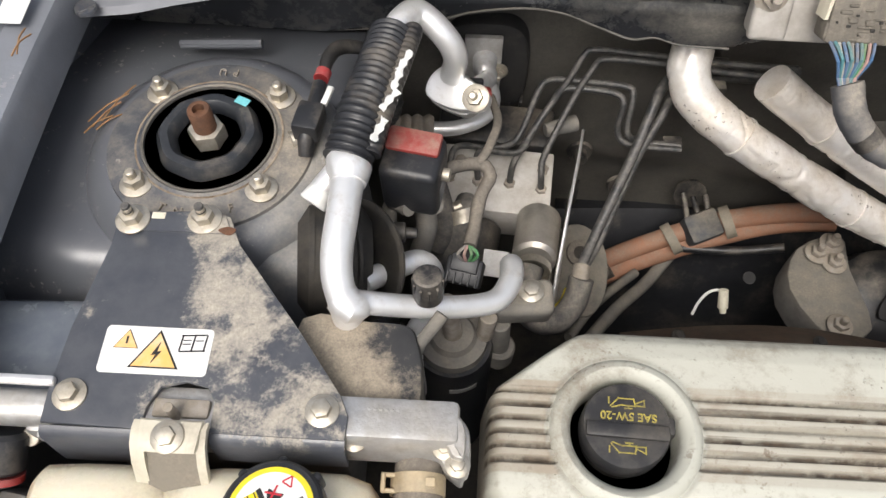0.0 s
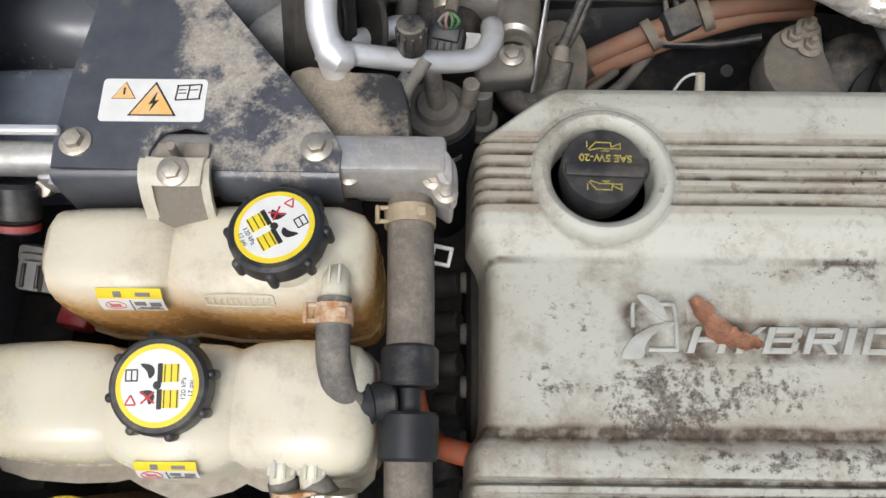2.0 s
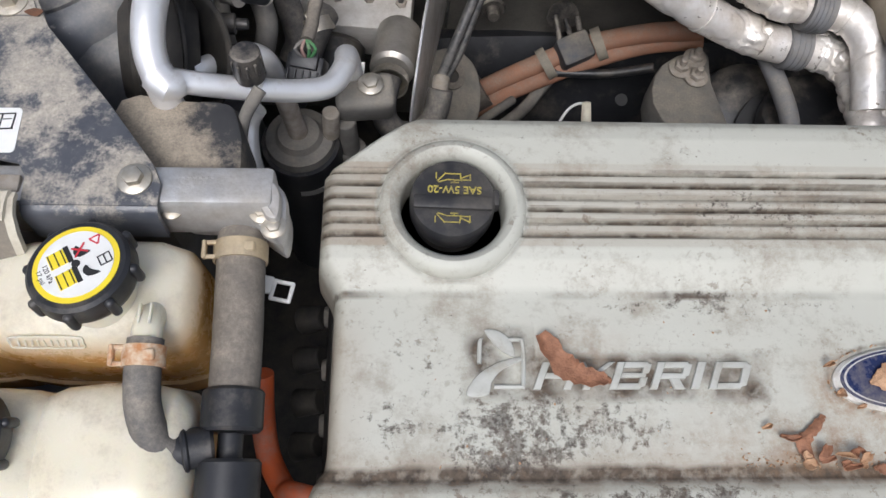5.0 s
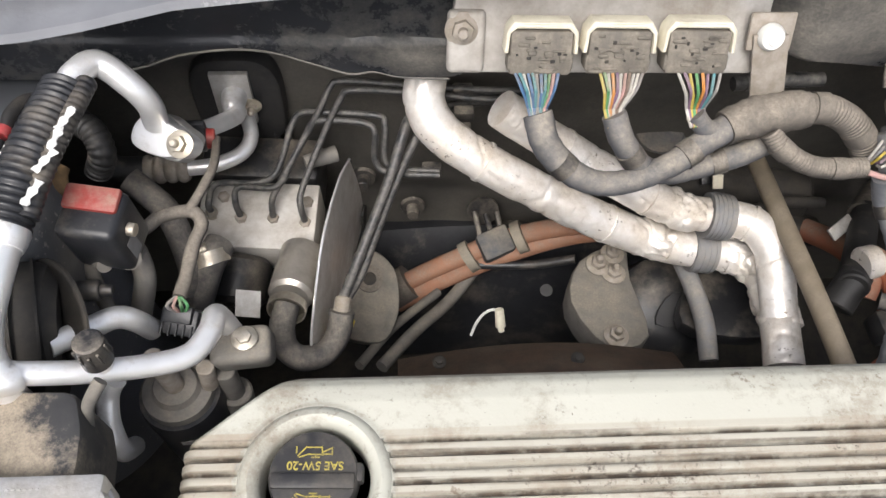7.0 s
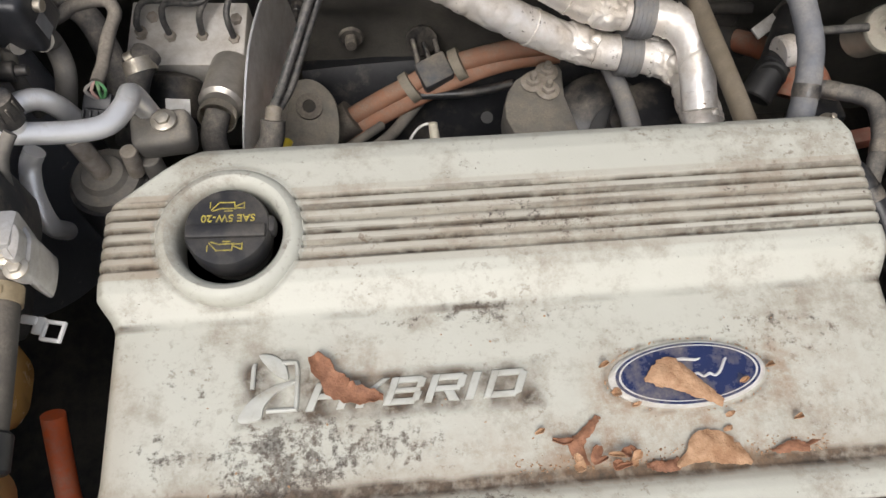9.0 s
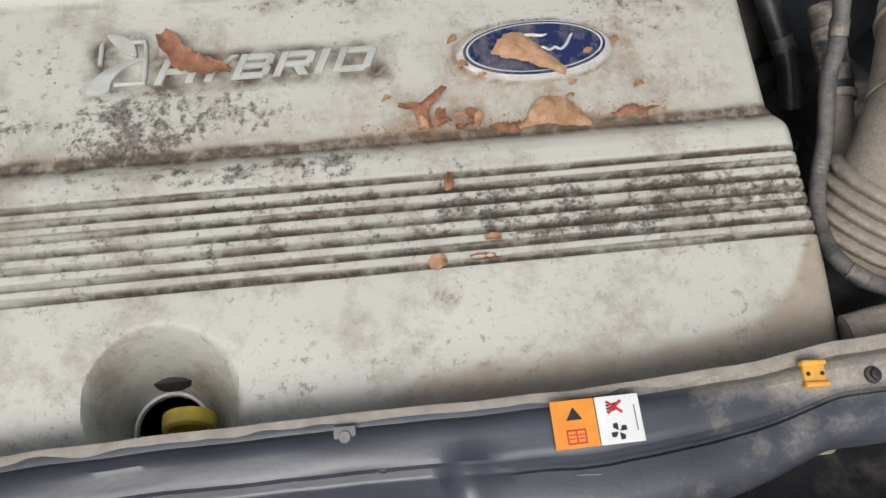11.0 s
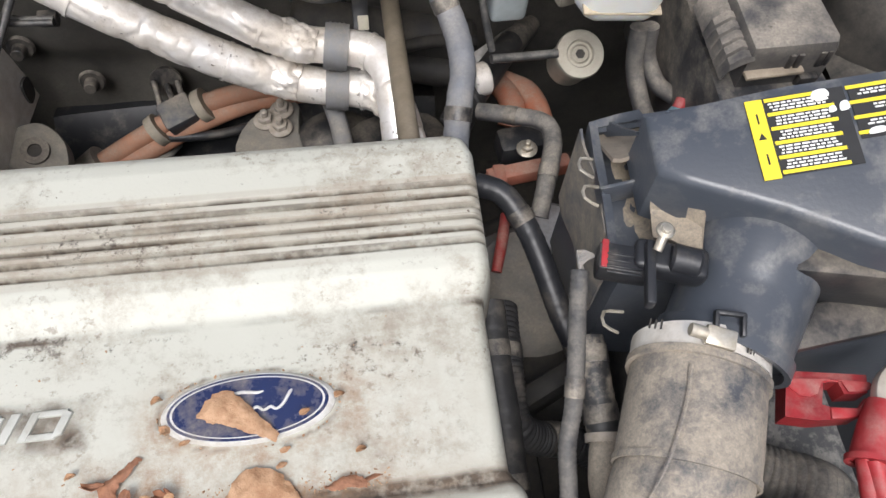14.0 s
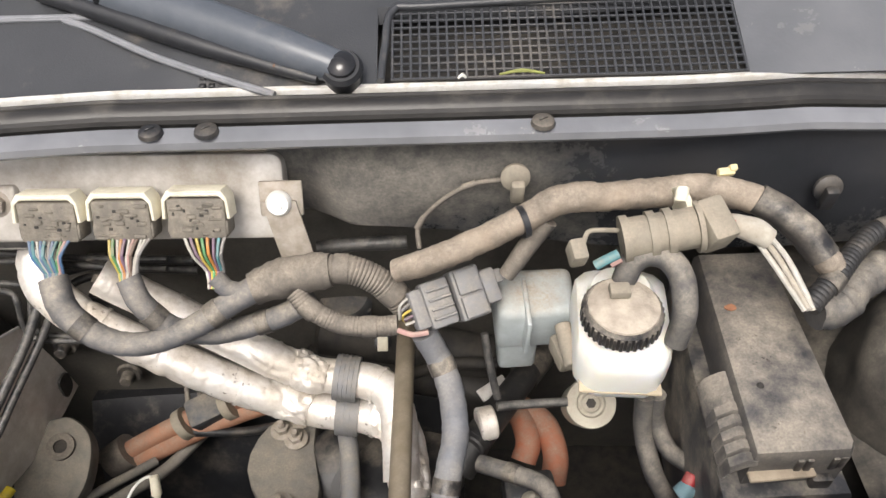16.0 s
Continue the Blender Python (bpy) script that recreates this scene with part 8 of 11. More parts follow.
def relay_box():
    r = thing("relay_box", (-0.045, 0.345, 0.0), "black box with a faded red lid on top", "relay box")
    m = Matrix.Translation((-0.040, 0.343, 0.055)) @ pose(0, 0, 0, 4, 0, -10)
    part("body", rbox((0.044, 0.040, 0.055), m, 0.006, 3), BLACK_CLEAN, r)
    part("lid", rbox((0.040, 0.019, 0.006), m @ pose(-0.001, 0.009, 0.029, 8), 0.003), RED_DARK, r, "faded red lid")
    part("screw", rod(V(*(m @ V(0.022, -0.002, 0.01))), V(*(m @ V(0.028, -0.002, 0.01))), 0.005), STEEL, r)
    part("label", slab(0.012, 0.022, m @ pose(0.0222, -0.006, -0.008, 90, 0, 90), 0.0004), CONN, r)
    part("bracket", join(tube([m @ V(0.0, -0.02, -0.02), (-0.059, 0.338, 0.020), (-0.060, 0.324, 0.000), (-0.057, 0.316, -0.040)], 0.006, 12), tube([m @ V(0.016, -0.012, -0.02), (-0.037, 0.358, 0.000), (-0.032, 0.343, -0.020), (-0.041, 0.322, -0.050)], 0.009, 12)), GRIME, r)
    d = thing("vacuum_canister", (-0.1, 0.29, -0.1), "large dark grimy canister behind the aluminium pipe", "canister")
    part("drum", rod((-0.125, 0.285, 0.02), (-0.072, 0.292, 0.012), 0.046, 0.043, 36, 0.008), DARK, d)
    part("fin", join(*[lathe([(0.043, 0), (0.047, 0), (0.047, 0.002), (0.043, 0.002), (0.043, 0)], axis((-0.115 + 0.012 * k, 0.2865, 0.0185), (-0.072, 0.292, 0.012)), 36) for k in range(4)]), DARK, d)
    for z, y in ((0.03, 0.305), (0.015, 0.285)):
        part("terminal", join(rod((-0.072, y, z), (-0.045, y + 0.002, z - 0.002), 0.008, 0.008, 16), rod((-0.045, y + 0.002, z - 0.002), (-0.036, y + 0.002, z - 0.002), 0.0045, 0.004, 12)), BLACK, d)
    part("mount", rbox((0.05, 0.07, 0.05), (-0.12, 0.265, -0.055), 0.01), DARK, d)
    k = thing("lead_connector", (-0.13, 0.4, 0.05), "black inline connector with a lead and a red band", "connector")
    solo("foam_wrap", tube([(-0.103, 0.427, 0.020), (-0.107, 0.411, 0.015), (-0.110, 0.393, 0.010), (-0.108, 0.377, 0.000)], [0.009, 0.0125, 0.0125, 0.008], 14, wob=0.3), stuff_of("brown_foam", (0.3, 0.19, 0.09), (0.2, 0.13, 0.07), 0.9, scale=90.0, bump=0.8), "crumbling brown foam wrap beside the relay box", "foam")
    part("housing", rbox((0.020, 0.026, 0.018), Matrix.Translation((-0.118, 0.364, 0.085)) @ pose(0, 0, 0, 0, 0, -8), 0.003), BLACK_CLEAN, k)
    part("lead", tube([(-0.120, 0.344, 0.070), (-0.119, 0.356, 0.082), (-0.116, 0.375, 0.085), (-0.115, 0.400, 0.085)], [0.0055, 0.007, 0.0065, 0.0055], 12), BLACK_CLEAN, k)
    part("boot", tube([(-0.113, 0.412, 0.085), (-0.112, 0.426, 0.085), (-0.106, 0.443, 0.080), (-0.090, 0.453, 0.070), (-0.077, 0.454, 0.060)], [0.0045, 0.0055, 0.006, 0.0055, 0.005], 14), RUBBER_DARK, k)
    part("red_band", wrapped((-0.114, 0.409, 0.085), (0.2, 1, 0), 0.005, 0.008, 0.001), RED, k)
    part("white_clip", rbox((0.005, 0.018, 0.004), Matrix.Translation((-0.107, 0.386, 0.088)) @ pose(0, 0, 0, 0, 0, -12), 0.001), WHITE_PRINT, k)
    part("thin_wire", tube([(-0.121, 0.343, 0.065), (-0.121, 0.341, 0.050), (-0.123, 0.329, 0.040)], 0.0022, 8), CONN_TAN, k)
    part("stud", rod((-0.133, 0.357, 0.070), (-0.127, 0.360, 0.070), 0.007), STEEL, k)


relay_box()

# ---- behind the engine ----


def brake_unit():
    b = thing("brake_hydraulic_unit", (0.03, 0.48, -0.3), "dusty aluminium brake hydraulic block with steel lines", "brake unit")
    m = Matrix.Translation((0.028, 0.485, -0.172)) @ pose(0, 0, 0, 8, 0, -4)
    part("block", rbox((0.122, 0.075, 0.058), m, 0.002), stuff_of("stained_aluminium_block", (0.70, 0.68, 0.64), (0.58, 0.55, 0.5), 0.5, 0.15, 60.0, dust=0.32, dscale=22.0, bump=0.3), b)
    part("controller", join(rbox((0.125, 0.05, 0.075), m @ pose(-0.004, 0.066, -0.004), 0.006)), BLACK, b, "black finned controller housing")
    for k in range(6):
        part("fin", rbox((0.004, 0.012, 0.05), m @ pose(-0.045 + 0.013 * k, 0.10, 0.008), 0.001, 1), BLACK_DUSTY, b)
    part("motor", rod(m @ V(-0.02, -0.035, -0.006), m @ V(-0.022, -0.085, -0.016), 0.034, 0.032, 32, 0.006), BLACK, b, "black pump motor")
    part("motor_label", slab(0.024, 0.026, Matrix.Translation((0.030, 0.369, -0.125)) @ pose(0, 0, 0, 40, 0, -6), 0.0004), CAST, b, "dull foil label")
    can = part("accumulator", rod((0.076, 0.440, -0.150), (0.068, 0.378, -0.132), 0.0225, 0.0222, 32, 0.004), stuff_of("dusty_zinc", (0.6, 0.57, 0.52), (0.48, 0.45, 0.4), 0.38, 0.8, dust=0.3, dscale=25.0), b, "dusty zinc canister")
    part("band", wrapped((0.066, 0.367, -0.132), V(*(0.068, 0.378, -0.132)) - V(*(0.076, 0.440, -0.150)), 0.0175, 0.009, 0.0015), STEEL, can)
    part("elbow_hose", tube([(0.066, 0.372, -0.134), (0.061, 0.351, -0.140), (0.063, 0.337, -0.155), (0.077, 0.329, -0.165), (0.098, 0.335, -0.170), (0.112, 0.353, -0.165), (0.117, 0.371, -0.150)], 0.0125, 18, wob=0.02), RUBBER, can, "curved dark hose")
    part("stub_clamp", wrapped((-0.003, 0.405, -0.100), (0.3, -0.8, -0.5), 0.0158, 0.013, 0.0015), STEEL, b)
    part("clamp_screw", rod((-0.012, 0.407, -0.090), (-0.004, 0.410, -0.088), 0.006, 0.006, 14), STEEL, b)
    part("stub_hose", tube([(0.004, 0.421, -0.100), (-0.003, 0.403, -0.100), (-0.013, 0.387, -0.120), (-0.031, 0.369, -0.170)], 0.0145, 16), RUBBER, b)
    ports = [(-0.019, 0.483, -0.140), (0.011, 0.477, -0.142), (0.044, 0.476, -0.144), (0.077, 0.471, -0.145), (-0.008, 0.501, -0.140), (0.079, 0.493, -0.140)]
    for p in ports:
        part("port_nut", join(prism(hexagon(0.0062, 0.2), -0.006, 0.004, Matrix.Translation(p), 0.001), lathe([(0, -0.008), (0.0075, -0.008), (0.0075, -0.004), (0, -0.004)], Matrix.Translation(p), 18)), STEEL_DIRTY, b)
    lines = [[ports[0], (-0.019, 0.483, -0.125), (-0.012, 0.504, -0.120), (0.027, 0.501, -0.115), (0.050, 0.511, -0.110), (0.067, 0.545, -0.080), (0.077, 0.554, -0.070), (0.100, 0.551, -0.065), (0.154, 0.546, -0.065), (0.162, 0.537, -0.070), (0.161, 0.517, -0.100), (0.177, 0.513, -0.110), (0.217, 0.509, -0.110)],
             [ports[1], (0.009, 0.482, -0.120), (0.013, 0.496, -0.115), (0.051, 0.493, -0.110), (0.068, 0.521, -0.100), (0.096, 0.546, -0.060), (0.109, 0.561, -0.040), (0.121, 0.565, -0.035), (0.176, 0.560, -0.035), (0.248, 0.553, -0.035), (0.314, 0.550, -0.035)],
             [ports[2], (0.046, 0.484, -0.120), (0.056, 0.501, -0.110), (0.082, 0.534, -0.080), (0.089, 0.541, -0.070), (0.106, 0.541, -0.065), (0.143, 0.536, -0.065), (0.152, 0.527, -0.070), (0.151, 0.517, -0.100), (0.165, 0.508, -0.110), (0.217, 0.504, -0.110)],
             [ports[3], (0.075, 0.475, -0.120), (0.077, 0.489, -0.110), (0.100, 0.529, -0.075), (0.119, 0.550, -0.045), (0.132, 0.553, -0.035), (0.192, 0.549, -0.035), (0.258, 0.545, -0.040), (0.314, 0.541, -0.040)]]
    for pts in lines:
        part("brake_line", tube(pts, 0.0034, 10, 0.003), PIPE_DARK, b)
    for p in ((0.239, 0.555, -0.040), (0.241, 0.543, -0.060), (0.238, 0.530, -0.070), (0.209, 0.515, -0.115)):
        part("line_holder", rbox((0.02, 0.012, 0.014), V(*p), 0.002), BLACK_DUSTY, b)
    part("sensor_barrel", rod((0.078, 0.522, -0.110), (0.111, 0.534, -0.110), 0.0075, 0.009, 14), GRIME, b)


brake_unit()


def heat_plate():
    h = thing("heat_shield", (0.1, 0.44, -0.2), "thin dusty grey leaf-shaped metal shield standing on edge", "shield")
    top = spline([(0.087, 0.340, -0.165), (0.0885, 0.352, -0.146), (0.100, 0.424, -0.105), (0.113, 0.495, -0.108), (0.122, 0.543, -0.133)], 0.012)
    low = spline([(0.087, 0.345, -0.190), (0.097, 0.384, -0.245), (0.108, 0.456, -0.280), (0.119, 0.515, -0.287), (0.1295, 0.563, -0.283)], 0.012)
    rows = [[top[int(f * (len(top) - 1))].lerp(low[int(f * (len(low) - 1))], v) + V(0.004 * math.sin(v * 3.1), 0, 0) for v in (0, 0.25, 0.5, 0.75, 1)] for f in np.linspace(0, 1, 16)]
    part("plate", sheet(rows, 0.0015), stuff_of("dusty_shield_metal", (0.86, 0.83, 0.78), (0.74, 0.70, 0.64), 0.42, 0.55, dust=0.34, dust_col=(0.62, 0.56, 0.47), dscale=20.0, up=False), h)
    part("edge", tube([r[0] for r in rows], 0.0014, 8), ALU, h, "bright bare edge")
    part("hole", prism(smooth_poly([(-0.009, -0.014), (0.008, -0.012), (0.010, 0.012), (-0.007, 0.014)], 4), -0.0015, 0.0015, Matrix.Translation((0.1315, 0.543, -0.250)) @ pose(0, 0, 0, 90, 0, 81), 0), DARK, h, "dark oval hole")


heat_plate()


def coolant_pipes_rear():
    c = thing("vent_pipe", (0.15, 0.48, -0.2), "dark slim metal pipes with a worn ferrule", "pipe")
    part("pipe", tube([(0.33, 0.572, -0.062), (0.26, 0.567, -0.055), (0.205, 0.553, -0.052), (0.188, 0.538, -0.056), (0.180, 0.521, -0.064), (0.166, 0.488, -0.090), (0.144, 0.442, -0.120), (0.128, 0.409, -0.140), (0.116, 0.380, -0.150), (0.107, 0.354, -0.165)], 0.0052, 12), PIPE_DARK, c)
    part("pipe", tube([(0.33, 0.572, -0.078), (0.26, 0.567, -0.070), (0.215, 0.553, -0.066), (0.20, 0.538, -0.068), (0.192, 0.521, -0.074), (0.174, 0.495, -0.100), (0.151, 0.448, -0.130), (0.136, 0.414, -0.150), (0.122, 0.388, -0.155)], 0.0045, 12), PIPE_DARK, c)
    part("ferrule", rod((0.118, 0.386, -0.150), (0.115, 0.367, -0.155), 0.0085, 0.0085, 16), STEEL_DIRTY, c)
    e = thing("mount_ear", (0.14, 0.49, -0.4), "dusty cast mount ear with a rubber eye", "mount")
    m = Matrix.Translation((0.135, 0.468, -0.280)) @ pose(0, 0, 0, 20, 0, 20)
    part("ear", prism(smooth_poly([(-0.055, -0.04), (-0.045, 0.0), (-0.02, 0.036), (0.015, 0.04), (0.034, 0.018), (0.036, -0.01), (0.02, -0.05), (-0.01, -0.07)], 4), -0.03, 0.0, m, 0.004), stuff_of("tan_dusted_casting", (0.2, 0.19, 0.17), (0.13, 0.122, 0.108), 0.75, dust=0.6, dust_col=(0.36, 0.315, 0.25), dscale=18.0), e)
    part("bush", lathe([(0.008, 0.0), (0.016, 0.0), (0.016, 0.005), (0.008, 0.005), (0.008, 0.0)], m @ pose(0.004, 0.005, 0)), RUBBER_TAN, e)
    part("hole", lathe([(0, 0.0005), (0.008, 0.0005), (0.008, 0.002), (0, 0.002)], m @ pose(0.004, 0.005, 0)), DARK, e)
    part("yellow_seal", tube([(0.096, 0.378, -0.250), (0.111, 0.386, -0.240), (0.118, 0.403, -0.240)], 0.006, 12), YELLOW, e, "yellow ring peeping out")
    h = thing("heater_hoses", (0.25, 0.53, -0.4), "pair of faded orange-brown hoses in a dark clip", "hoses")
    for k, (dy, dz) in enumerate(((0, 0), (-30, -0.012))):
        part("hose", tube([(0.164, 0.507, -0.370), (0.209, 0.521, -0.350), (0.250, 0.530, -0.330), (0.311, 0.540, -0.300), (0.381, 0.544, -0.280), (0.450, 0.543, -0.270)] if k == 0 else [(0.168, 0.493, -0.385), (0.212, 0.509, -0.365), (0.257, 0.520, -0.345), (0.317, 0.529, -0.315), (0.386, 0.539, -0.295), (0.453, 0.540, -0.285)], 0.0125, 16, wob=0.01), BROWN_HOSE, h)
    part("clip", rbox((0.042, 0.036, 0.035), Matrix.Translation((0.294, 0.532, -0.300)) @ pose(0, 0, 0, 20, -12, 20), 0.005), stuff_of("slate_clip", (0.06, 0.066, 0.075), (0.05, 0.052, 0.056), 0.6, dust=0.45), h)
    part("sleeve", tube([(0.257, 0.525, -0.325), (0.267, 0.529, -0.320)], 0.021, 18), CONN_TAN, h)
    part("sleeve", tube([(0.319, 0.536, -0.295), (0.330, 0.538, -0.290)], 0.021, 18), CONN_TAN, h)
    part("end_sleeve", tube([(0.160, 0.503, -0.375), (0.186, 0.513, -0.360)], 0.024, 18), RUBBER_TAN, h)
    part("anchor", join(lathe([(0, 0), (0.02, 0), (0.02, 0.005), (0, 0.008)], Matrix.Translation((0.280, 0.575, -0.286)) @ pose(0, 0, 0, 70)), *[rod(a, b, 0.0035) for a, b in (((0.268, 0.565, -0.274), (0.275, 0.529, -0.290)), ((0.282, 0.565, -0.281), (0.290, 0.535, -0.290)), ((0.296, 0.565, -0.276), (0.302, 0.536, -0.290)))]), BLACK_DUSTY, h)
    part("lower_pipe", tube([(0.150, 0.379, -0.320), (0.191, 0.433, -0.340), (0.236, 0.483, -0.360), (0.277, 0.535, -0.360)], 0.008, 12), GRIME, h)
    part("lower_pipe", tube([(0.125, 0.373, -0.300), (0.164, 0.434, -0.330), (0.222, 0.496, -0.360)], 0.006, 12), GRIME, h)
    s = thing("oxygen_sensor", (0.3, 0.4, -0.3), "white-leaded sensor behind the engine", "sensor")
    part("lead", tube([(0.250, 0.380, -0.238), (0.256, 0.391, -0.230), (0.265, 0.400, -0.224), (0.275, 0.403, -0.221), (0.282, 0.399, -0.220)], 0.0016, 8), WHITE_PRINT, s)
    part("body", join(rod((0.281, 0.402, -0.218), (0.283, 0.388, -0.234), 0.0050, 0.0058, 14), rod((0.283, 0.388, -0.234), (0.284, 0.384, -0.238), 0.0036, 0.0036, 10)), BEIGE, s)


coolant_pipes_rear()


def rear_beam():
    b = thing("subframe_beam", (0.35, 0.45, -0.5), "black painted subframe beam deep behind the engine", "beam")
    part("beam", sheet([[V(x, 0.60 - 0.03 * k + 0.02 * math.sin(x * 5), -0.36 - 0.02 * k * (k - 1.5)) for k in (0, 1, 2, 3, 4)] for x in np.linspace(0.12, 0.62, 24)], 0.003), BLACK_CLEAN, b)
    part("hole", lathe([(0, 0), (0.008, 0), (0.008, 0.002), (0, 0.002)], Matrix.Translation((0.359, 0.484, -0.338)) @ pose(0, 0, 0, 20)), BLACK_PRINT, b)
    part("cable", tube([(0.267, 0.519, -0.330), (0.338, 0.512, -0.320), (0.393, 0.508, -0.300)], 0.006, 10), BLACK, b)
    for p in ((0.157, 0.585, -0.375), (0.506, 0.585, -0.203), (0.132, 0.580, -0.218), (0.191, 0.580, -0.282)):
        solo("firewall_stud", join(rod(p, V(*p) + V(0, -0.018, 0.004), 0.0085, 0.0075, 14), lathe([(0, 0), (0.016, 0), (0.014, 0.004), (0, 0.004)], Matrix.Translation(p) @ pose(0, 0, 0, 80))), BLACK_DUSTY, "dusty black stud on the bulkhead", "stud", "bulkhead studs")


rear_beam()


def motor_mount():
    m = thing("engine_mount", (0.43, 0.42, -0.4), "dusty grey mount bracket with studs and a dark rubber drum", "mount")
    part("bracket", prism(smooth_poly([(0.387, 0.482), (0.442, 0.503), (0.444, 0.456), (0.454, 0.383), (0.406, 0.369), (0.369, 0.427)], 3), -0.30, -0.255, None, 0.005), GRIME, m)
    for p in ((0.425, 0.486, -0.250), (0.406, 0.472, -0.250), (0.423, 0.460, -0.250), (0.414, 0.381, -0.250)):
        part("stud", nut(Matrix.Translation(p), 0.008, 0.009, 0.009), STEEL_DIRTY, m)
    part("drum", lathe([(0, -0.05), (0.055, -0.05), (0.062, -0.03), (0.062, 0.0), (0.05, 0.014), (0.03, 0.02), (0, 0.02)], Matrix.Translation((0.487, 0.427, -0.280)) @ pose(0, 0, 0, 25), 40), BLACK, m, "dark rubber drum")
    part("saddle", prism(smooth_poly([(-0.06, -0.03), (-0.03, 0.03), (0.05, 0.035), (0.07, -0.02), (0.02, -0.05)], 4), 0.0, 0.02, Matrix.Translation((0.544, 0.416, -0.250)), 0.004), BLACK, m)
    part("strap", tube([(0.481, 0.466, -0.200), (0.491, 0.422, -0.200), (0.496, 0.374, -0.200), (0.496, 0.333, -0.210)], [0.010, 0.0105, 0.0105, 0.010], 12), CONN, m, "grey cable sleeve")
    part("slot", prism(smooth_poly([(-0.03, -0.02), (-0.01, 0.015), (0.03, 0.005), (0.02, -0.02)], 4), -0.001, 0.002, Matrix.Translation((0.496, 0.418, -0.255)) @ pose(0, 0, 0, 25), 0), BLACK_PRINT, m)


motor_mount()


def evaporator_plate():
    e = thing("evaporator_fitting", (0.02, 0.58, -0.1), "black oval rubber seal with an aluminium pipe plate on the bulkhead", "fitting")
    m = Matrix.Translation((0.012, 0.590, -0.072)) @ pose(0, 0, 0, 88, 0, 0)
    part("seal", prism([(0.046 * math.copysign(abs(math.cos(w)) ** 0.6, math.cos(w)), 0.062 * math.copysign(abs(math.sin(w)) ** 0.6, math.sin(w)) - 0.01) for w in np.linspace(0, 2 * math.pi, 40)[:-1]], -0.005, 0.014, m, 0.005), RUBBER_DARK, e)
    part("plate", rbox((0.038, 0.07, 0.006), m @ pose(-0.002, 0.005, 0.018), 0.001), CAST, e)
    part("upper_pipe", tube([m @ V(0, 0.012, 0.018), m @ V(0, 0.01, 0.035), (0.016, 0.544, -0.060), (-0.000, 0.519, -0.045), (-0.017, 0.502, -0.035)], [0.013, 0.0115, 0.0088, 0.0085, 0.0085], 18), ALU, e)
    part("lower_pipe", tube([m @ V(0.006, -0.02, 0.018), (0.023, 0.551, -0.100), (0.016, 0.534, -0.105), (-0.004, 0.520, -0.105), (-0.029, 0.514, -0.105), (-0.079, 0.513, -0.105)], 0.0078, 16), ALU, e)
    part("ribbed_fitting", tube([(-0.037, 0.514, -0.105), (-0.082, 0.512, -0.105)], 0.0135, 20, 0.001, rf=ribs(0.0115, 0.22)), STEEL_DIRTY, e)
    part("nut", nut(m @ pose(0.014, -0.004, 0.02), 0.006, 0.007, 0.006), STEEL, e)
    part("rubber_hose", tube([(-0.082, 0.512, -0.105), (-0.102, 0.508, -0.100), (-0.117, 0.507, -0.090)], 0.0145, 18), RUBBER_DARK, e)
    solo("loom_hose", tube([(-0.072, 0.462, -0.050), (-0.053, 0.449, -0.060), (-0.036, 0.433, -0.070), (-0.020, 0.395, -0.100), (-0.027, 0.382, -0.120)], 0.012, 16), RUBBER, "dusty dark hose beside the relay box", "hose")
    solo("corrugated_loom", tube([(-0.091, 0.465, 0.030), (-0.075, 0.452, 0.030), (-0.069, 0.439, 0.020), (-0.078, 0.434, 0.000)], 0.011, 16, 0.001, rf=ribs(0.005, 0.12)), RUBBER_DARK, "black corrugated loom by the refrigerant line", "loom")


evaporator_plate()


def foil_sleeve(pts, r, label):
    f = thing("foil_wrapped_hose", pts[2], label, "foil hose", "foil-wrapped hoses")
    random.seed(len(pts))
    bm = tube(pts, r, 56, 0.0013, rf=lambda s: 1 + 0.03 * noise.noise((s * 45, 3, r * 999)))
    part("sleeve", wrinkle(wrinkle(bm, 0.0015, 15.0, 1.0, 0.10), 0.0006, 48.0, 4.0, 0.12), FOIL_BUMP, f)
    line = spline(pts, 0.004)
    for k in range(3):
        i = int(len(line) * (0.2 + 0.27 * k))
        part("tape_seam", wrapped(line[i], line[i + 1] - line[i - 1], r * 1.005, 0.0035, 0.0012), FOIL_BUMP, f)
    return f


foil_sleeve([(0.202, 0.536, 0.002), (0.200, 0.519, -0.012), (0.211, 0.503, -0.030), (0.241, 0.486, -0.048), (0.305, 0.468, -0.083), (0.370, 0.455, -0.118), (0.425, 0.448, -0.146), (0.466, 0.442, -0.158), (0.509, 0.437, -0.163), (0.546, 0.422, -0.165), (0.558, 0.390, -0.165), (0.558, 0.354, -0.165), (0.553, 0.307, -0.170)], 0.0195, "dusty silver foil-wrapped hose bending round the engine")
foil_sleeve([(0.269, 0.499, 0.000), (0.296, 0.494, -0.020), (0.356, 0.482, -0.060), (0.419, 0.464, -0.092), (0.461, 0.454, -0.108), (0.500, 0.450, -0.113), (0.533, 0.440, -0.115), (0.548, 0.415, -0.120), (0.551, 0.384, -0.135), (0.552, 0.354, -0.150)], 0.0185, "dusty silver foil-wrapped hose beside the connectors")


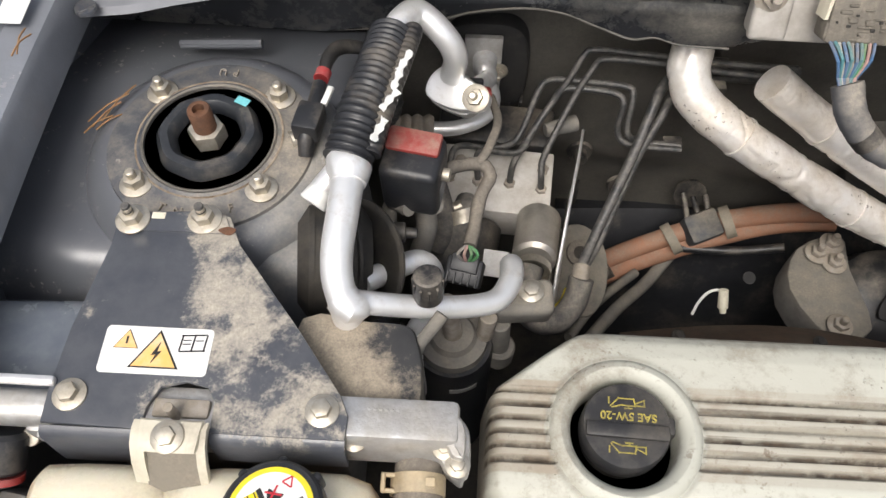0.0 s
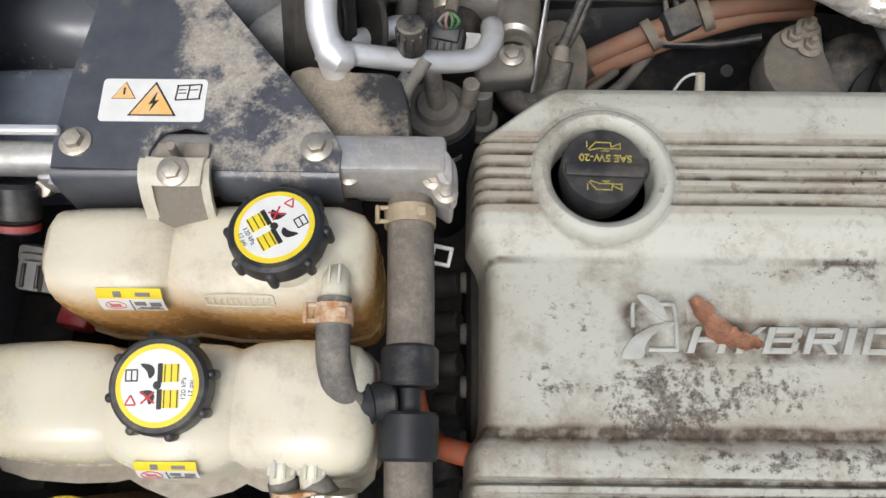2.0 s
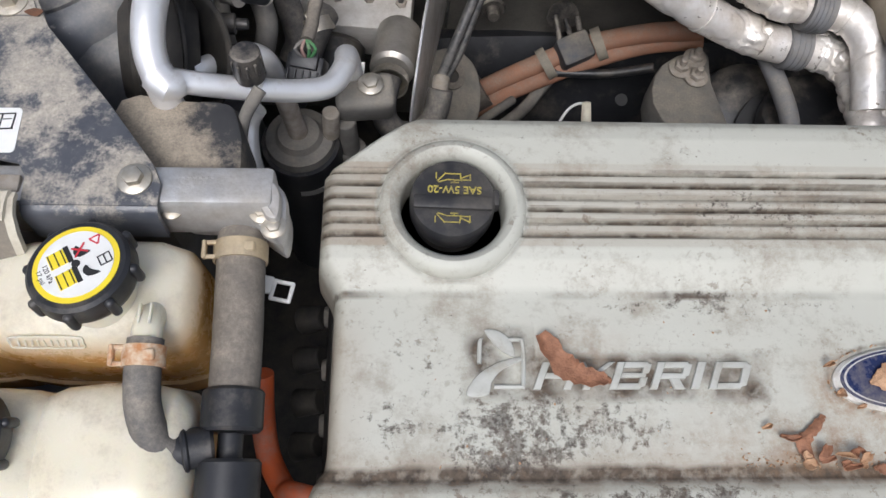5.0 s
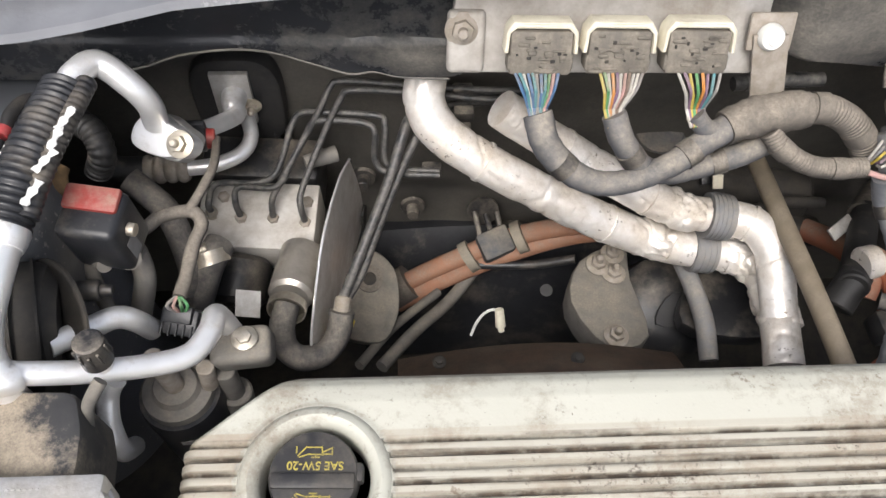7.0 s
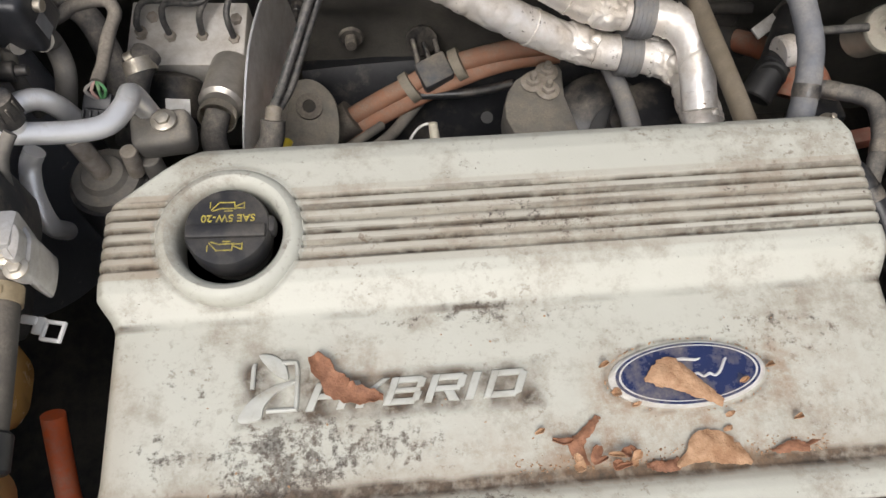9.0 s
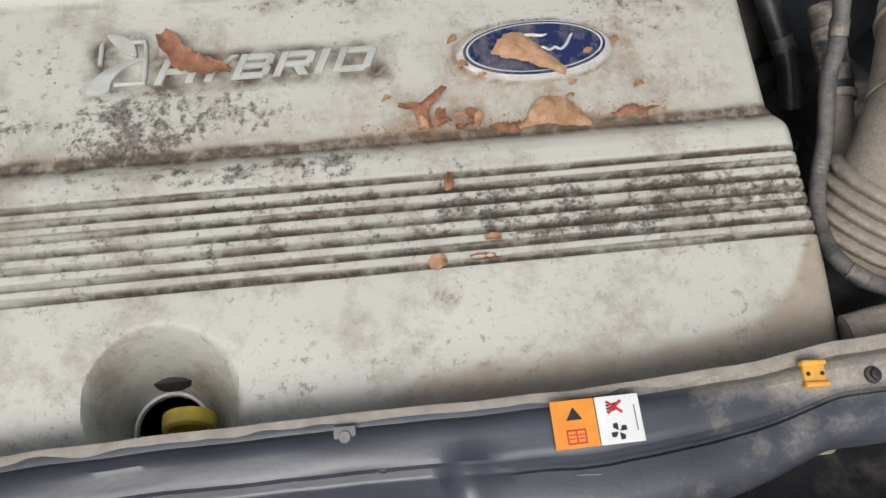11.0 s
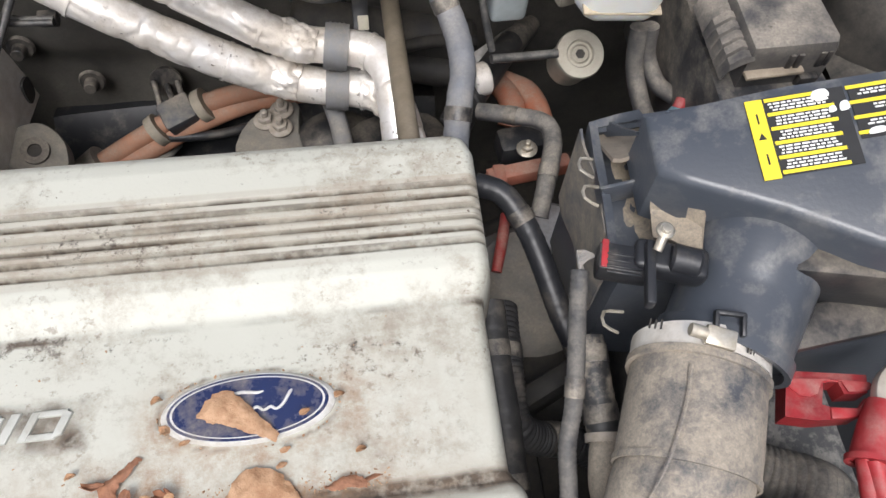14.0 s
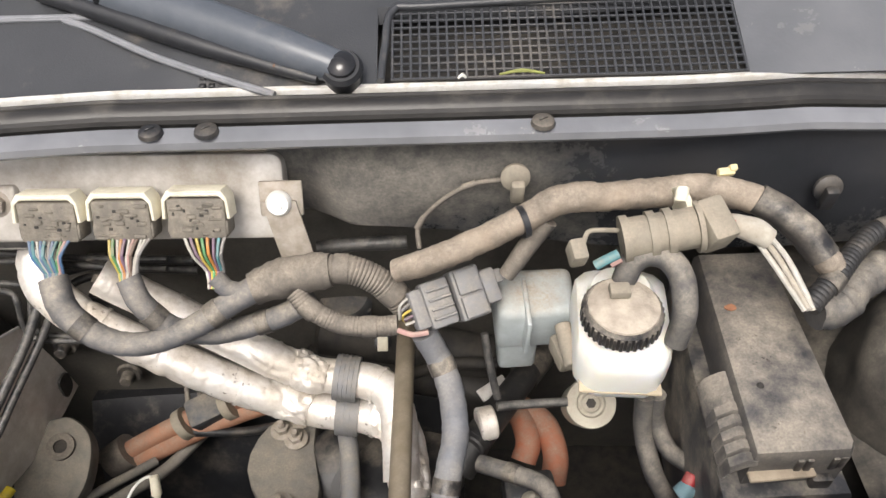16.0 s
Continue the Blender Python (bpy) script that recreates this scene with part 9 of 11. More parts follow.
def foil_clip():
    c = thing("twin_hose_clip", (0.49, 0.43, -0.16), "dark grey ribbed clip holding two foil hoses", "clip")
    for p, q in (((0.482, 0.440, -0.161), (0.506, 0.438, -0.163)), ((0.488, 0.451, -0.112), (0.506, 0.449, -0.114))):
        part("band", join(wrapped((V(*p) + V(*q)) / 2, V(*q) - V(*p), 0.0205, 0.024, 0.003), *[wrapped(V(*p).lerp(V(*q), f), V(*q) - V(*p), 0.0232, 0.002, 0.0012) for f in (0.1, 0.35, 0.6, 0.85)]), CONN, c)
    part("saddle", rbox((0.04, 0.05, 0.012), Matrix.Translation((0.501, 0.452, -0.155)) @ pose(0, 0, 0, 40, 0, -12), 0.004), CONN, c)
    for k, (p, r) in enumerate((((0.434, 0.447, -0.149), 0.0195), ((0.455, 0.455, -0.105), 0.0185), ((0.537, 0.426, -0.164), 0.0195), ((0.558, 0.370, -0.165), 0.0195))):
        seed = V(*p)
        ax = V(*((0.86, -0.3, -0.1), (0.86, -0.25, -0.1), (0.7, -0.6, 0), (0.15, -1, 0))[k]).normalized()
        part("crumpled_foil", wrinkle(wrinkle(tube([seed - ax * 0.026, seed - ax * 0.009, seed + ax * 0.009, seed + ax * 0.026], [r * 0.98, r * 1.11, r * 1.10, r * 0.98], 72, 0.0009), 0.0040, 34.0, 2.0 + k, 0.3), 0.0010, 80.0, 5.0, 0.15), FOIL_BUMP, c, "loose crumpled foil")


foil_clip()


PLUG = stuff_of("grimy_plug_plastic", (0.12, 0.108, 0.09), (0.075, 0.07, 0.06), 0.6, dust=0.5, dust_col=(0.30, 0.265, 0.215), dscale=60.0, dsharp=0.12, up=False, specks=0.4)


def control_module():
    """The silver module under the cowl with its three plugs."""
    e = thing("control_module", (0.34, 0.49, 0.08), "dusty silver control module with three beige wiring plugs", "control module")
    m = Matrix.Translation((0.345, 0.487, 0.118)) @ pose(0, 0, 0, 62, 0, -1.5)
    corner = [(cx + 0.010 * math.cos(w0), cy + 0.010 * math.sin(w0)) for cx, cy, w1 in ((0.112, 0.021, 0), (-0.114, 0.021, 1), (-0.118, -0.034, 2), (0.112, -0.032, 3)) for w0 in np.linspace(w1 * math.pi / 2, (w1 + 1) * math.pi / 2, 6)]
    part("case", join(prism(corner, -0.018, 0.0, m, 0.002), rbox((0.03, 0.05, 0.01), m @ pose(-0.115, -0.018, 0.001), 0.006, 3)), stuff_of("dusty_module_metal", (0.54, 0.52, 0.485), (0.43, 0.405, 0.37), 0.45, 0.3, dust=0.44, dscale=15.0), e)
    part("bolt", nut(m @ pose(-0.118, -0.008, 0.004), 0.008, 0.008, 0.008), STEEL_DIRTY, e)
    part("gasket", rbox((0.22, 0.012, 0.012), m @ pose(0.0, 0.036, -0.012), 0.004), MUD, e)
    sets = [["blue", "teal", "white", "blue", "teal", "grey", "blue", "teal", "green", "pink", "blue"], ["yellow", "green", "white", "orange", "violet", "white", "pink", "brown", "white", "white", "grey"], ["white", "violet", "yellow", "green", "orange", "violet", "teal", "grey"]]
    ends = [(0.2825, 0.423, 0.088), (0.342, 0.423, 0.086), (0.410, 0.429, 0.078)]
    for k, x in enumerate((0.2835, 0.3425, 0.4025)):
        p = m.copy()
        p.translation = V(x, 0.468, 0.116)
        plug = part("plug", join(rbox((0.047, 0.034, 0.026), p @ pose(0, -0.004, 0.008), 0.003), rbox((0.050, 0.014, 0.016), p @ pose(0, -0.012, 0.012), 0.003), *[rbox((random.uniform(0.004, 0.011), random.uniform(0.0015, 0.004), 0.004), p @ pose(random.uniform(-0.018, 0.018), random.uniform(-0.018, 0.009), 0.0205), 0.0008, 1) for _ in range(16)]), PLUG, e, "dust-caked wiring plug")
        for i in range(9):
            part("cavity", rbox((random.uniform(0.0015, 0.004), random.uniform(0.0015, 0.003), 0.002), p @ pose(-0.018 + 0.0045 * i, random.uniform(-0.015, 0.007), 0.0208), 0.0004, 1), DARK, plug)
        lever = prism([(-0.0275, -0.004), (-0.0265, 0.0125), (-0.0215, 0.0195), (0.0215, 0.0195), (0.0265, 0.0125), (0.0275, -0.004), (0.0245, -0.004), (0.0235, 0.0105), (0.0195, 0.0145), (-0.0195, 0.0145), (-0.0235, 0.0105), (-0.0245, -0.004)], 0.002, 0.0215, p, 0.0015)
        part("lever", join(lever, *[rbox((0.036, 0.0012, 0.001), p @ pose(0, 0.0165 + 0.0022 * i, 0.0218), 0.0003, 1) for i in range(2)]), BEIGE, plug, "beige locking lever")
        n = len(sets[k])
        for i, col in enumerate(sets[k]):
            f = i / (n - 1) - 0.5
            a = p @ V(f * 0.034 + (0.004 if k else -0.002), -0.018, 0.018)
            q = V(*ends[k])
            mid = a.lerp(q, 0.5) + V(f * 0.006, -0.006, 0.004 + 0.003 * math.sin(i * 2.1))
            part("wire", tube([a, mid, q + V(f * 0.014, 0.002, 0.001 * math.sin(i * 3)), q + V(f * 0.008, -0.012, -0.006)], 0.0013, 6, 0.006), WIRES[col], plug)


control_module()


def loom(name, pts, r, label, pitch=None, mat=None, wob=0.05):
    """A loom: its sleeve, and bands of black tape round it."""
    h = thing(name, pts[0], label, "wiring loom", "wiring looms")
    if pitch:
        part("sleeve", tube(pts, r, 18, 0.001, rf=ribs(pitch, 0.085)), mat or RUBBER, h)
    else:
        part("sleeve", tube(pts, r, 20, 0.0014, wob=wob, rf=lambda s: 1 + 0.035 * ((s * 95) % 1.0)), mat or RUBBER, h)
    line = spline(pts, 0.004)
    size = r if isinstance(r, float) else sum(r) / len(r)
    for f in (0.22, 0.74):
        i = max(1, min(len(line) - 2, int(len(line) * f)))
        if len(line) > 14 and size < 0.014:
            part("tape_band", wrapped(line[i], line[i + 1] - line[i - 1], size * 1.02, 0.012, 0.0007), mat if mat in (RUBBER_TAN, PIPE_DARK) else BLACK_DUSTY, h, "band of cloth tape")
    return h


LOOM = stuff_of("grey_dusted_loom_tape", (0.085, 0.089, 0.102), (0.055, 0.058, 0.066), 0.55, scale=40.0, dust=0.6, dust_col=(0.37, 0.33, 0.27), dscale=46.0, dsharp=0.18)
W1, W2, W3 = V(0.2825, 0.421, 0.086), V(0.342, 0.421, 0.084), V(0.410, 0.427, 0.076)
loom("wiring_loom", [W1, (0.290, 0.403, 0.070), (0.310, 0.391, 0.052), (0.334, 0.387, 0.041), (0.362, 0.390, 0.040), (0.394, 0.400, 0.047), (0.425, 0.417, 0.058), (0.455, 0.431, 0.066)], [0.0115, 0.0115, 0.0105, 0.0100, 0.0098, 0.0098, 0.0105, 0.012], "dusty grey loom looping down from the first plug", mat=LOOM)
loom("wiring_loom", [W2, (0.352, 0.407, 0.066), (0.372, 0.401, 0.042), (0.400, 0.407, 0.026), (0.430, 0.415, 0.024), (0.462, 0.420, 0.033), (0.485, 0.425, 0.047)], 0.0098, "dusty grey loom looping down from the middle plug", mat=LOOM)
loom("wiring_loom", [W3, (0.420, 0.421, 0.066), (0.436, 0.423, 0.062), (0.452, 0.430, 0.062)], 0.0078, "dusty grey loom from the last plug", mat=LOOM)
loom("taped_loom", [(0.438, 0.424, 0.062), (0.462, 0.432, 0.066), (0.490, 0.434, 0.071), (0.505, 0.434, 0.073)], [0.0135, 0.0165, 0.0160, 0.0140], "tan cloth-taped junction of the looms", mat=RUBBER_TAN, wob=0.12)
loom("corrugated_loom", [(0.495, 0.434, 0.072), (0.518, 0.434, 0.073), (0.540, 0.430, 0.064), (0.556, 0.424, 0.050), (0.566, 0.42, 0.036)], 0.0120, "tan dusted corrugated loom", 0.0032, RUBBER_TAN)
loom("corrugated_loom", [(0.474, 0.420, 0.062), (0.486, 0.410, 0.052), (0.510, 0.402, 0.041), (0.535, 0.400, 0.038), (0.558, 0.401, 0.038)], 0.0085, "slim tan dusted corrugated loom", 0.0030, RUBBER_TAN)
loom("dark_cable", [(0.479, 0.508, 0.020), (0.521, 0.512, 0.020), (0.564, 0.513, 0.020)], 0.0065, "dark cable along the bulkhead", mat=PIPE_DARK)


def stud_bracket():
    s = thing("stud_bracket", (0.465, 0.45, 0.08), "grey strap bracket with a pale plastic nut", "bracket")
    part("strap", sheet([[V(0.4645 + 0.014 * u + 0.003 * k, 0.470 - 0.005 * k, 0.119 - 0.0135 * k) for u in (-1, 0, 1)] for k in range(5)], 0.002), STEEL_DIRTY, s)
    part("head", rbox((0.036, 0.03, 0.004), Matrix.Translation((0.466, 0.474, 0.118)) @ pose(0, 0, 0, 62, 0, 0), 0.003), STEEL_DIRTY, s)
    part("plastic_nut", join(lathe([(0, 0), (0.0105, 0), (0.0105, 0.004), (0.0085, 0.0075), (0, 0.008)], Matrix.Translation((0.4645, 0.470, 0.117)) @ pose(0, 0, 0, 62)), rod((0.4645, 0.468, 0.116), (0.4645, 0.460, 0.120), 0.0032)), WHITE_PRINT, s, "pale plastic nut")


stud_bracket()


def big_connector():
    c = thing("inline_connector", (0.605, 0.42, 0.03), "dusty grey multi-part inline connector", "connector")
    m = Matrix.Translation((0.604, 0.418, 0.050)) @ pose(0, 0, 0, 38, 0, 22)
    part("socket", join(rbox((0.026, 0.044, 0.026), m @ pose(0.014, 0.0, 0), 0.003), rbox((0.020, 0.020, 0.006), m @ pose(0.014, 0.010, 0.014), 0.001), rbox((0.020, 0.018, 0.006), m @ pose(0.014, -0.011, 0.014), 0.001)), CONN, c)
    part("plug", join(rbox((0.024, 0.040, 0.024), m @ pose(-0.013, 0, -0.001), 0.003), rbox((0.012, 0.034, 0.02), m @ pose(-0.030, 0.0, -0.002), 0.003), *[rbox((0.020, 0.0025, 0.003), m @ pose(-0.012, -0.012 + 0.008 * k, 0.0125), 0.0006, 1) for k in range(4)]), CONN, c)
    part("tail", join(rbox((0.014, 0.030, 0.018), m @ pose(0.034, 0.0, 0), 0.003), rbox((0.008, 0.012, 0.01), m @ pose(0.044, 0.006, 0), 0.002)), CONN, c)
    part("red_wire", tube([(0.559, 0.394, 0.040), (0.571, 0.389, 0.040), (0.584, 0.391, 0.040)], 0.0024, 8), WIRES["pink"], c)
    for k in range(5):
        part("wire", tube([m @ V(-0.035, 0.012 - 0.005 * k, 0), m @ V(-0.044, 0.008 - 0.004 * k, 0.002), V(0.560, 0.405, 0.04) + V(0.002 * k, -0.001 * k, 0.002 * (k % 2))], 0.0012, 6), WIRES[("white", "grey", "yellow", "violet", "white")[k]], c)
    loom("taped_loom", [(0.580, 0.398, 0.030), (0.593, 0.388, 0.002), (0.602, 0.363, -0.012), (0.604, 0.331, -0.022), (0.598, 0.304, -0.030), (0.594, 0.285, -0.042), (0.590, 0.262, -0.070)], 0.0110, "thick pale dusty loom dropping behind the engine", None, stuff_of("grey_dusted_loom", (0.15, 0.158, 0.176), (0.11, 0.116, 0.13), 0.6, dust=0.5, dust_col=(0.34, 0.32, 0.29), dscale=25.0), 0.05)


big_connector()
solo("bulkhead_pipe", tube([(0.557, 0.56, -0.124), (0.556, 0.436, -0.10), (0.555, 0.31, -0.076), (0.555, 0.22, -0.066)], 0.0098, 18), stuff_of("tan_brown_tube", (0.2, 0.165, 0.115), (0.17, 0.14, 0.1), 0.55, dust=0.3, dscale=20.0), "tan-brown pipe running from the bulkhead under the engine cover", "pipe")


def rack_parts():
    """What shows dimly between the bulkhead and the engine."""
    g = thing("steering_rack", (0.55, 0.52, -0.3), "dark dusty steering parts and lines at the bulkhead", "steering rack")
    part("housing", rod((0.446, 0.576, -0.200), (0.660, 0.542, -0.220), 0.03, 0.028, 20, 0.006), DARK, g)
    part("tube", rod((0.430, 0.550, -0.220), (0.670, 0.505, -0.240), 0.018), DARK, g)
    part("cap", join(lathe([(0, 0), (0.034, 0), (0.034, 0.012), (0.028, 0.02), (0, 0.02)], Matrix.Translation((0.479, 0.609, -0.180)) @ pose(0, 0, 0, 20)), *[rbox((0.004, 0.006, 0.014), Matrix.Translation((0.479, 0.609, -0.180)) @ pose(0, 0, 0, 20) @ pose(0.035 * math.cos(w), 0.035 * math.sin(w), 0.006, 0, 0, math.degrees(w)), 0.001, 1) for w in np.linspace(0, 5.7, 9)]), stuff_of("slate_dirty_cap", (0.07, 0.078, 0.09), (0.05, 0.055, 0.06), 0.55, dust=0.4), g, "slate grey ribbed cap")
    part("white_tag", rbox((0.012, 0.016, 0.003), Matrix.Translation((0.528, 0.522, -0.155)) @ pose(0, 0, 0, 40), 0.001), BEIGE, g)
    part("tag_strap", rbox((0.018, 0.035, 0.006), Matrix.Translation((0.526, 0.546, -0.165)) @ pose(0, 0, 0, 30), 0.001), BLACK, g)
    part("pipe", tube([(0.550, 0.482, -0.160), (0.602, 0.503, -0.170), (0.654, 0.508, -0.180)], 0.007, 12), DARK, g)
    s = thing("steering_shaft", (0.69, 0.43, -0.2), "dark shaft with a foil-taped joint and slim link rods", "shaft")
    part("shaft", rod((0.618, 0.370, -0.120), (0.688, 0.484, -0.160), 0.0155, 0.0145, 18), RUBBER_DARK, s)
    part("boot", rod((0.681, 0.476, -0.160), (0.723, 0.529, -0.180), 0.017, 0.011, 18), BLACK_DUSTY, s)
    part("foil_tape", rod((0.627, 0.390, -0.110), (0.644, 0.394, -0.110), 0.017, 0.0165, 18), FOIL_BUMP, s, "pale foil tape")
    part("lower_boot", rod((0.629, 0.387, -0.120), (0.606, 0.358, -0.140), 0.016, 0.017, 18), RUBBER_DARK, s)
    part("link", tube([(0.634, 0.433, -0.020), (0.639, 0.416, -0.050), (0.646, 0.401, -0.080)], 0.0038, 10), PIPE_DARK, s)
    part("link", tube([(0.645, 0.395, -0.085), (0.678, 0.400, -0.090), (0.713, 0.401, -0.090)], 0.0045, 10), PIPE_DARK, s)
    part("plate", rbox((0.035, 0.014, 0.003), Matrix.Translation((0.647, 0.457, -0.150)) @ pose(0, 0, 0, 20, 0, 35), 0.0008), CAST, s)
    for name_pts in ([(0.651, 0.515, -0.240), (0.675, 0.460, -0.200), (0.683, 0.417, -0.190), (0.677, 0.398, -0.200)], [(0.682, 0.462, -0.200), (0.703, 0.435, -0.190), (0.710, 0.399, -0.190), (0.707, 0.379, -0.210)]):
        o = solo("high_voltage_cable", tube(name_pts, 0.0135, 18), stuff_of("dusty_orange_cable", (0.33, 0.115, 0.06), (0.25, 0.09, 0.05), 0.7, dust=0.4, dscale=30.0), "dusty orange high-voltage cable arching down", "cable", "orange cables")
    b = thing("orange_bracket", (0.67, 0.3, -0.2), "orange plastic cable guard on the transaxle", "cable guard")
    part("guard", join(rbox((0.085, 0.016, 0.018), Matrix.Translation((0.673, 0.302, -0.145)) @ pose(0, 0, 0, 0, 0, 8), 0.003), rbox((0.012, 0.03, 0.02), Matrix.Translation((0.643, 0.292, -0.145)), 0.002)), stuff_of("orange_guard", (0.32, 0.1, 0.06), (0.24, 0.08, 0.05), 0.6, dust=0.35), b)
    part("tongue", tube([(0.641, 0.252, -0.140), (0.635, 0.229, -0.140), (0.625, 0.198, -0.150)], [0.0045, 0.0055, 0.005], 10), RED_DARK, b, "orange strap")
    part("terminal_box", rbox((0.05, 0.03, 0.03), Matrix.Translation((0.675, 0.345, -0.160)) @ pose(0, 0, 0, 0, 0, 6), 0.005), BLACK, b)
    part("bolt", nut(Matrix.Translation((0.675, 0.325, -0.140)), 0.006, 0.007, 0.006), STEEL, b)
    t = thing("transaxle", (0.68, 0.15, -0.5), "dusty grey transaxle casting below the air box", "transaxle")
    part("case", rbox((0.20, 0.42, 0.26), (0.72, 0.10, -0.34), 0.04, 3), DARK, t)
    part("cover", rod((0.66, 0.20, -0.21), (0.66, 0.20, -0.17), 0.07, 0.06, 32, 0.01), GRIME, t)
    part("boss", rod((0.69, 0.25, -0.20), (0.69, 0.25, -0.165), 0.035, 0.03, 24, 0.006), CAST, t)
    part("flange", rbox((0.03, 0.30, 0.03), (0.625, 0.06, -0.20), 0.008), DARK, t)
    part("rib", rbox((0.10, 0.02, 0.05), Matrix.Translation((0.67, 0.10, -0.19)) @ pose(0, 0, 0, 0, 0, 25), 0.006), DARK, t)
    loom("black_cable", [(0.602, 0.231, -0.050), (0.623, 0.219, -0.050), (0.638, 0.197, -0.060), (0.648, 0.168, -0.070), (0.660, 0.126, -0.090), (0.675, 0.085, -0.110), (0.678, 0.049, -0.130)], 0.0098, "shiny black cable beside the engine cover", mat=BLACK_CLEAN, wob=0.0)
    loom("grey_cable", [(0.626, 0.345, -0.100), (0.655, 0.329, -0.090), (0.681, 0.310, -0.080), (0.684, 0.289, -0.080), (0.674, 0.257, -0.080), (0.662, 0.223, -0.100)], 0.0082, "dusty grey cable arching by the air box")
    loom("dark_loom", [(0.598, 0.128, -0.060), (0.597, 0.084, -0.070), (0.598, 0.037, -0.080), (0.597, -0.011, -0.090), (0.603, -0.048, -0.100)], 0.0125, "black loom along the side of the engine cover", mat=RUBBER_DARK)


rack_parts()

# ---- air intake ----


def words(m, width, lines):
    """Plain bars for unreadable lines of print, broken into words."""
    bars = []
    for j in range(lines):
        x = random.uniform(0, 0.004)
        while x < width - 0.003:
            w = random.uniform(0.0016, 0.0052)
            bars.append(slab(w, 0.0012, m @ pose(x + w / 2, -0.0021 * j, 0), 0.0005))
            x += w + 0.0009
    return join(*bars)


DUST_BED = stuff_of("tan_dust_bed", (0.3, 0.255, 0.2), (0.2, 0.17, 0.135), 0.9, scale=40.0, bump=0.5, bscale=300.0, specks=0.2)


def airbox():
    a = thing("air_filter_box", (0.8, 0.15, -0.1), "blue-grey plastic air filter housing with dried mud and a service label", "air box")
    def on_lid(x, y):
        return 0.1145 + 0.20 * (x - 0.748) + 0.19 * (y - 0.166)
    slope = Matrix(((1, 0, 0, 0), (0, 1, 0, 0), (0.20, 0.19, 1, 0.1145 - 0.20 * 0.748 - 0.19 * 0.166), (0, 0, 0, 1)))
    top = [(0.690, 0.173), (0.776, 0.175), (0.864, 0.171), (0.970, 0.170), (0.919, 0.023), (0.831, 0.053), (0.802, 0.066), (0.758, 0.095), (0.708, 0.122), (0.690, 0.133)]
    part("lid", prism(top, -0.05, 0.0, slope, 0.005), AIRBOX, a)
    base = [(0.675, 0.214), (0.781, 0.223), (1.048, 0.243), (1.001, 0.041), (0.872, 0.052), (0.775, 0.048), (0.740, 0.098), (0.682, 0.107), (0.675, 0.142)]
    part("lower_case", prism(base, -0.13, 0.018, None, 0.004), AIRBOX, a)
    part("rim", prism(base, 0.0185, 0.026, None, 0.002), AIRBOX, a)
    # ledge behind the lid, crossed by webs and filled with dust
    back, edge = [V(*(0.675, 0.214, 0.045)), V(*(0.781, 0.223, 0.045)), V(*(1.048, 0.243, 0.045))], [V(*(0.690, 0.173, 0.104)), V(*(0.776, 0.175, 0.122)), V(*(0.970, 0.170, 0.160))]
    def along(line, f):
        x = line[0].x + 0.004 + (line[2].x - line[0].x - 0.01) * f
        k = 0 if x < line[1].x else 1
        return line[k].lerp(line[k + 1], (x - line[k].x) / (line[k + 1].x - line[k].x))
    def facing(q):
        k = 0 if q.x < edge[1].x else 1
        e = edge[k].lerp(edge[k + 1], max(0.0, (q.x - edge[k].x) / (edge[k + 1].x - edge[k].x)))
        return V(q.x, e.y - 0.002, e.z)
    part("rear_rim", sheet([[along(back, f) + V(0, -0.001, -0.03), along(back, f) + V(0, -0.001, -0.001), along(back, f), along(back, f) + V(0, -0.003, -0.001)] for f in np.linspace(0, 1, 16)], 0.002), AIRBOX, a, "scuffed thin rear rim")
    part("dust_ledge", sheet([[along(back, f).lerp(facing(along(back, f)), g) * 1.0 + V(0, 0, -0.014 - 0.03 * g) + V(0, 0, 0.003 * noise.noise((f * 40, g * 4, 1))) for g in np.linspace(0, 1, 5)] for f in np.linspace(0, 1, 60)], 0.003), DUST_BED, a, "ledge filled with tan dust")
    for k in range(8):
        q = along(back, 0.03 + 0.125 * k)
        e = facing(q)
        part("web", sheet([[q + V(d, 0, -0.022), q + V(d, 0, -0.001)] if g == 0 else [q.lerp(e, g) + V(d, 0, -0.02), q.lerp(e, g) + V(d, 0, -0.004 - 0.012 * g)] for g in (0, 0.5, 1) for d in (0.0,)], 0.0024), AIRBOX, a)
    # the open end with webs, full of dried mud
    part("corner_web", rbox((0.026, 0.003, 0.02), Matrix.Translation((0.685, 0.154, 0.045)) @ pose(0, 0, 0, 0, -22, -4), 0.001), AIRBOX, a)
    rim = [(0.710, 0.212, 0.050), (0.693, 0.211, 0.048), (0.675, 0.209, 0.046), (0.673, 0.178, 0.044), (0.672, 0.146, 0.042), (0.669, 0.116, 0.040)]
    part("rim_wall", sheet([[V(*p) + V(0.002, 0, -0.03), V(*p) + V(0.0, 0, -0.003), V(*p), V(*p) + V(0.004, -0.001, -0.001)] for p in rim], 0.002), AIRBOX, a, "scuffed thin rim of the filter housing")
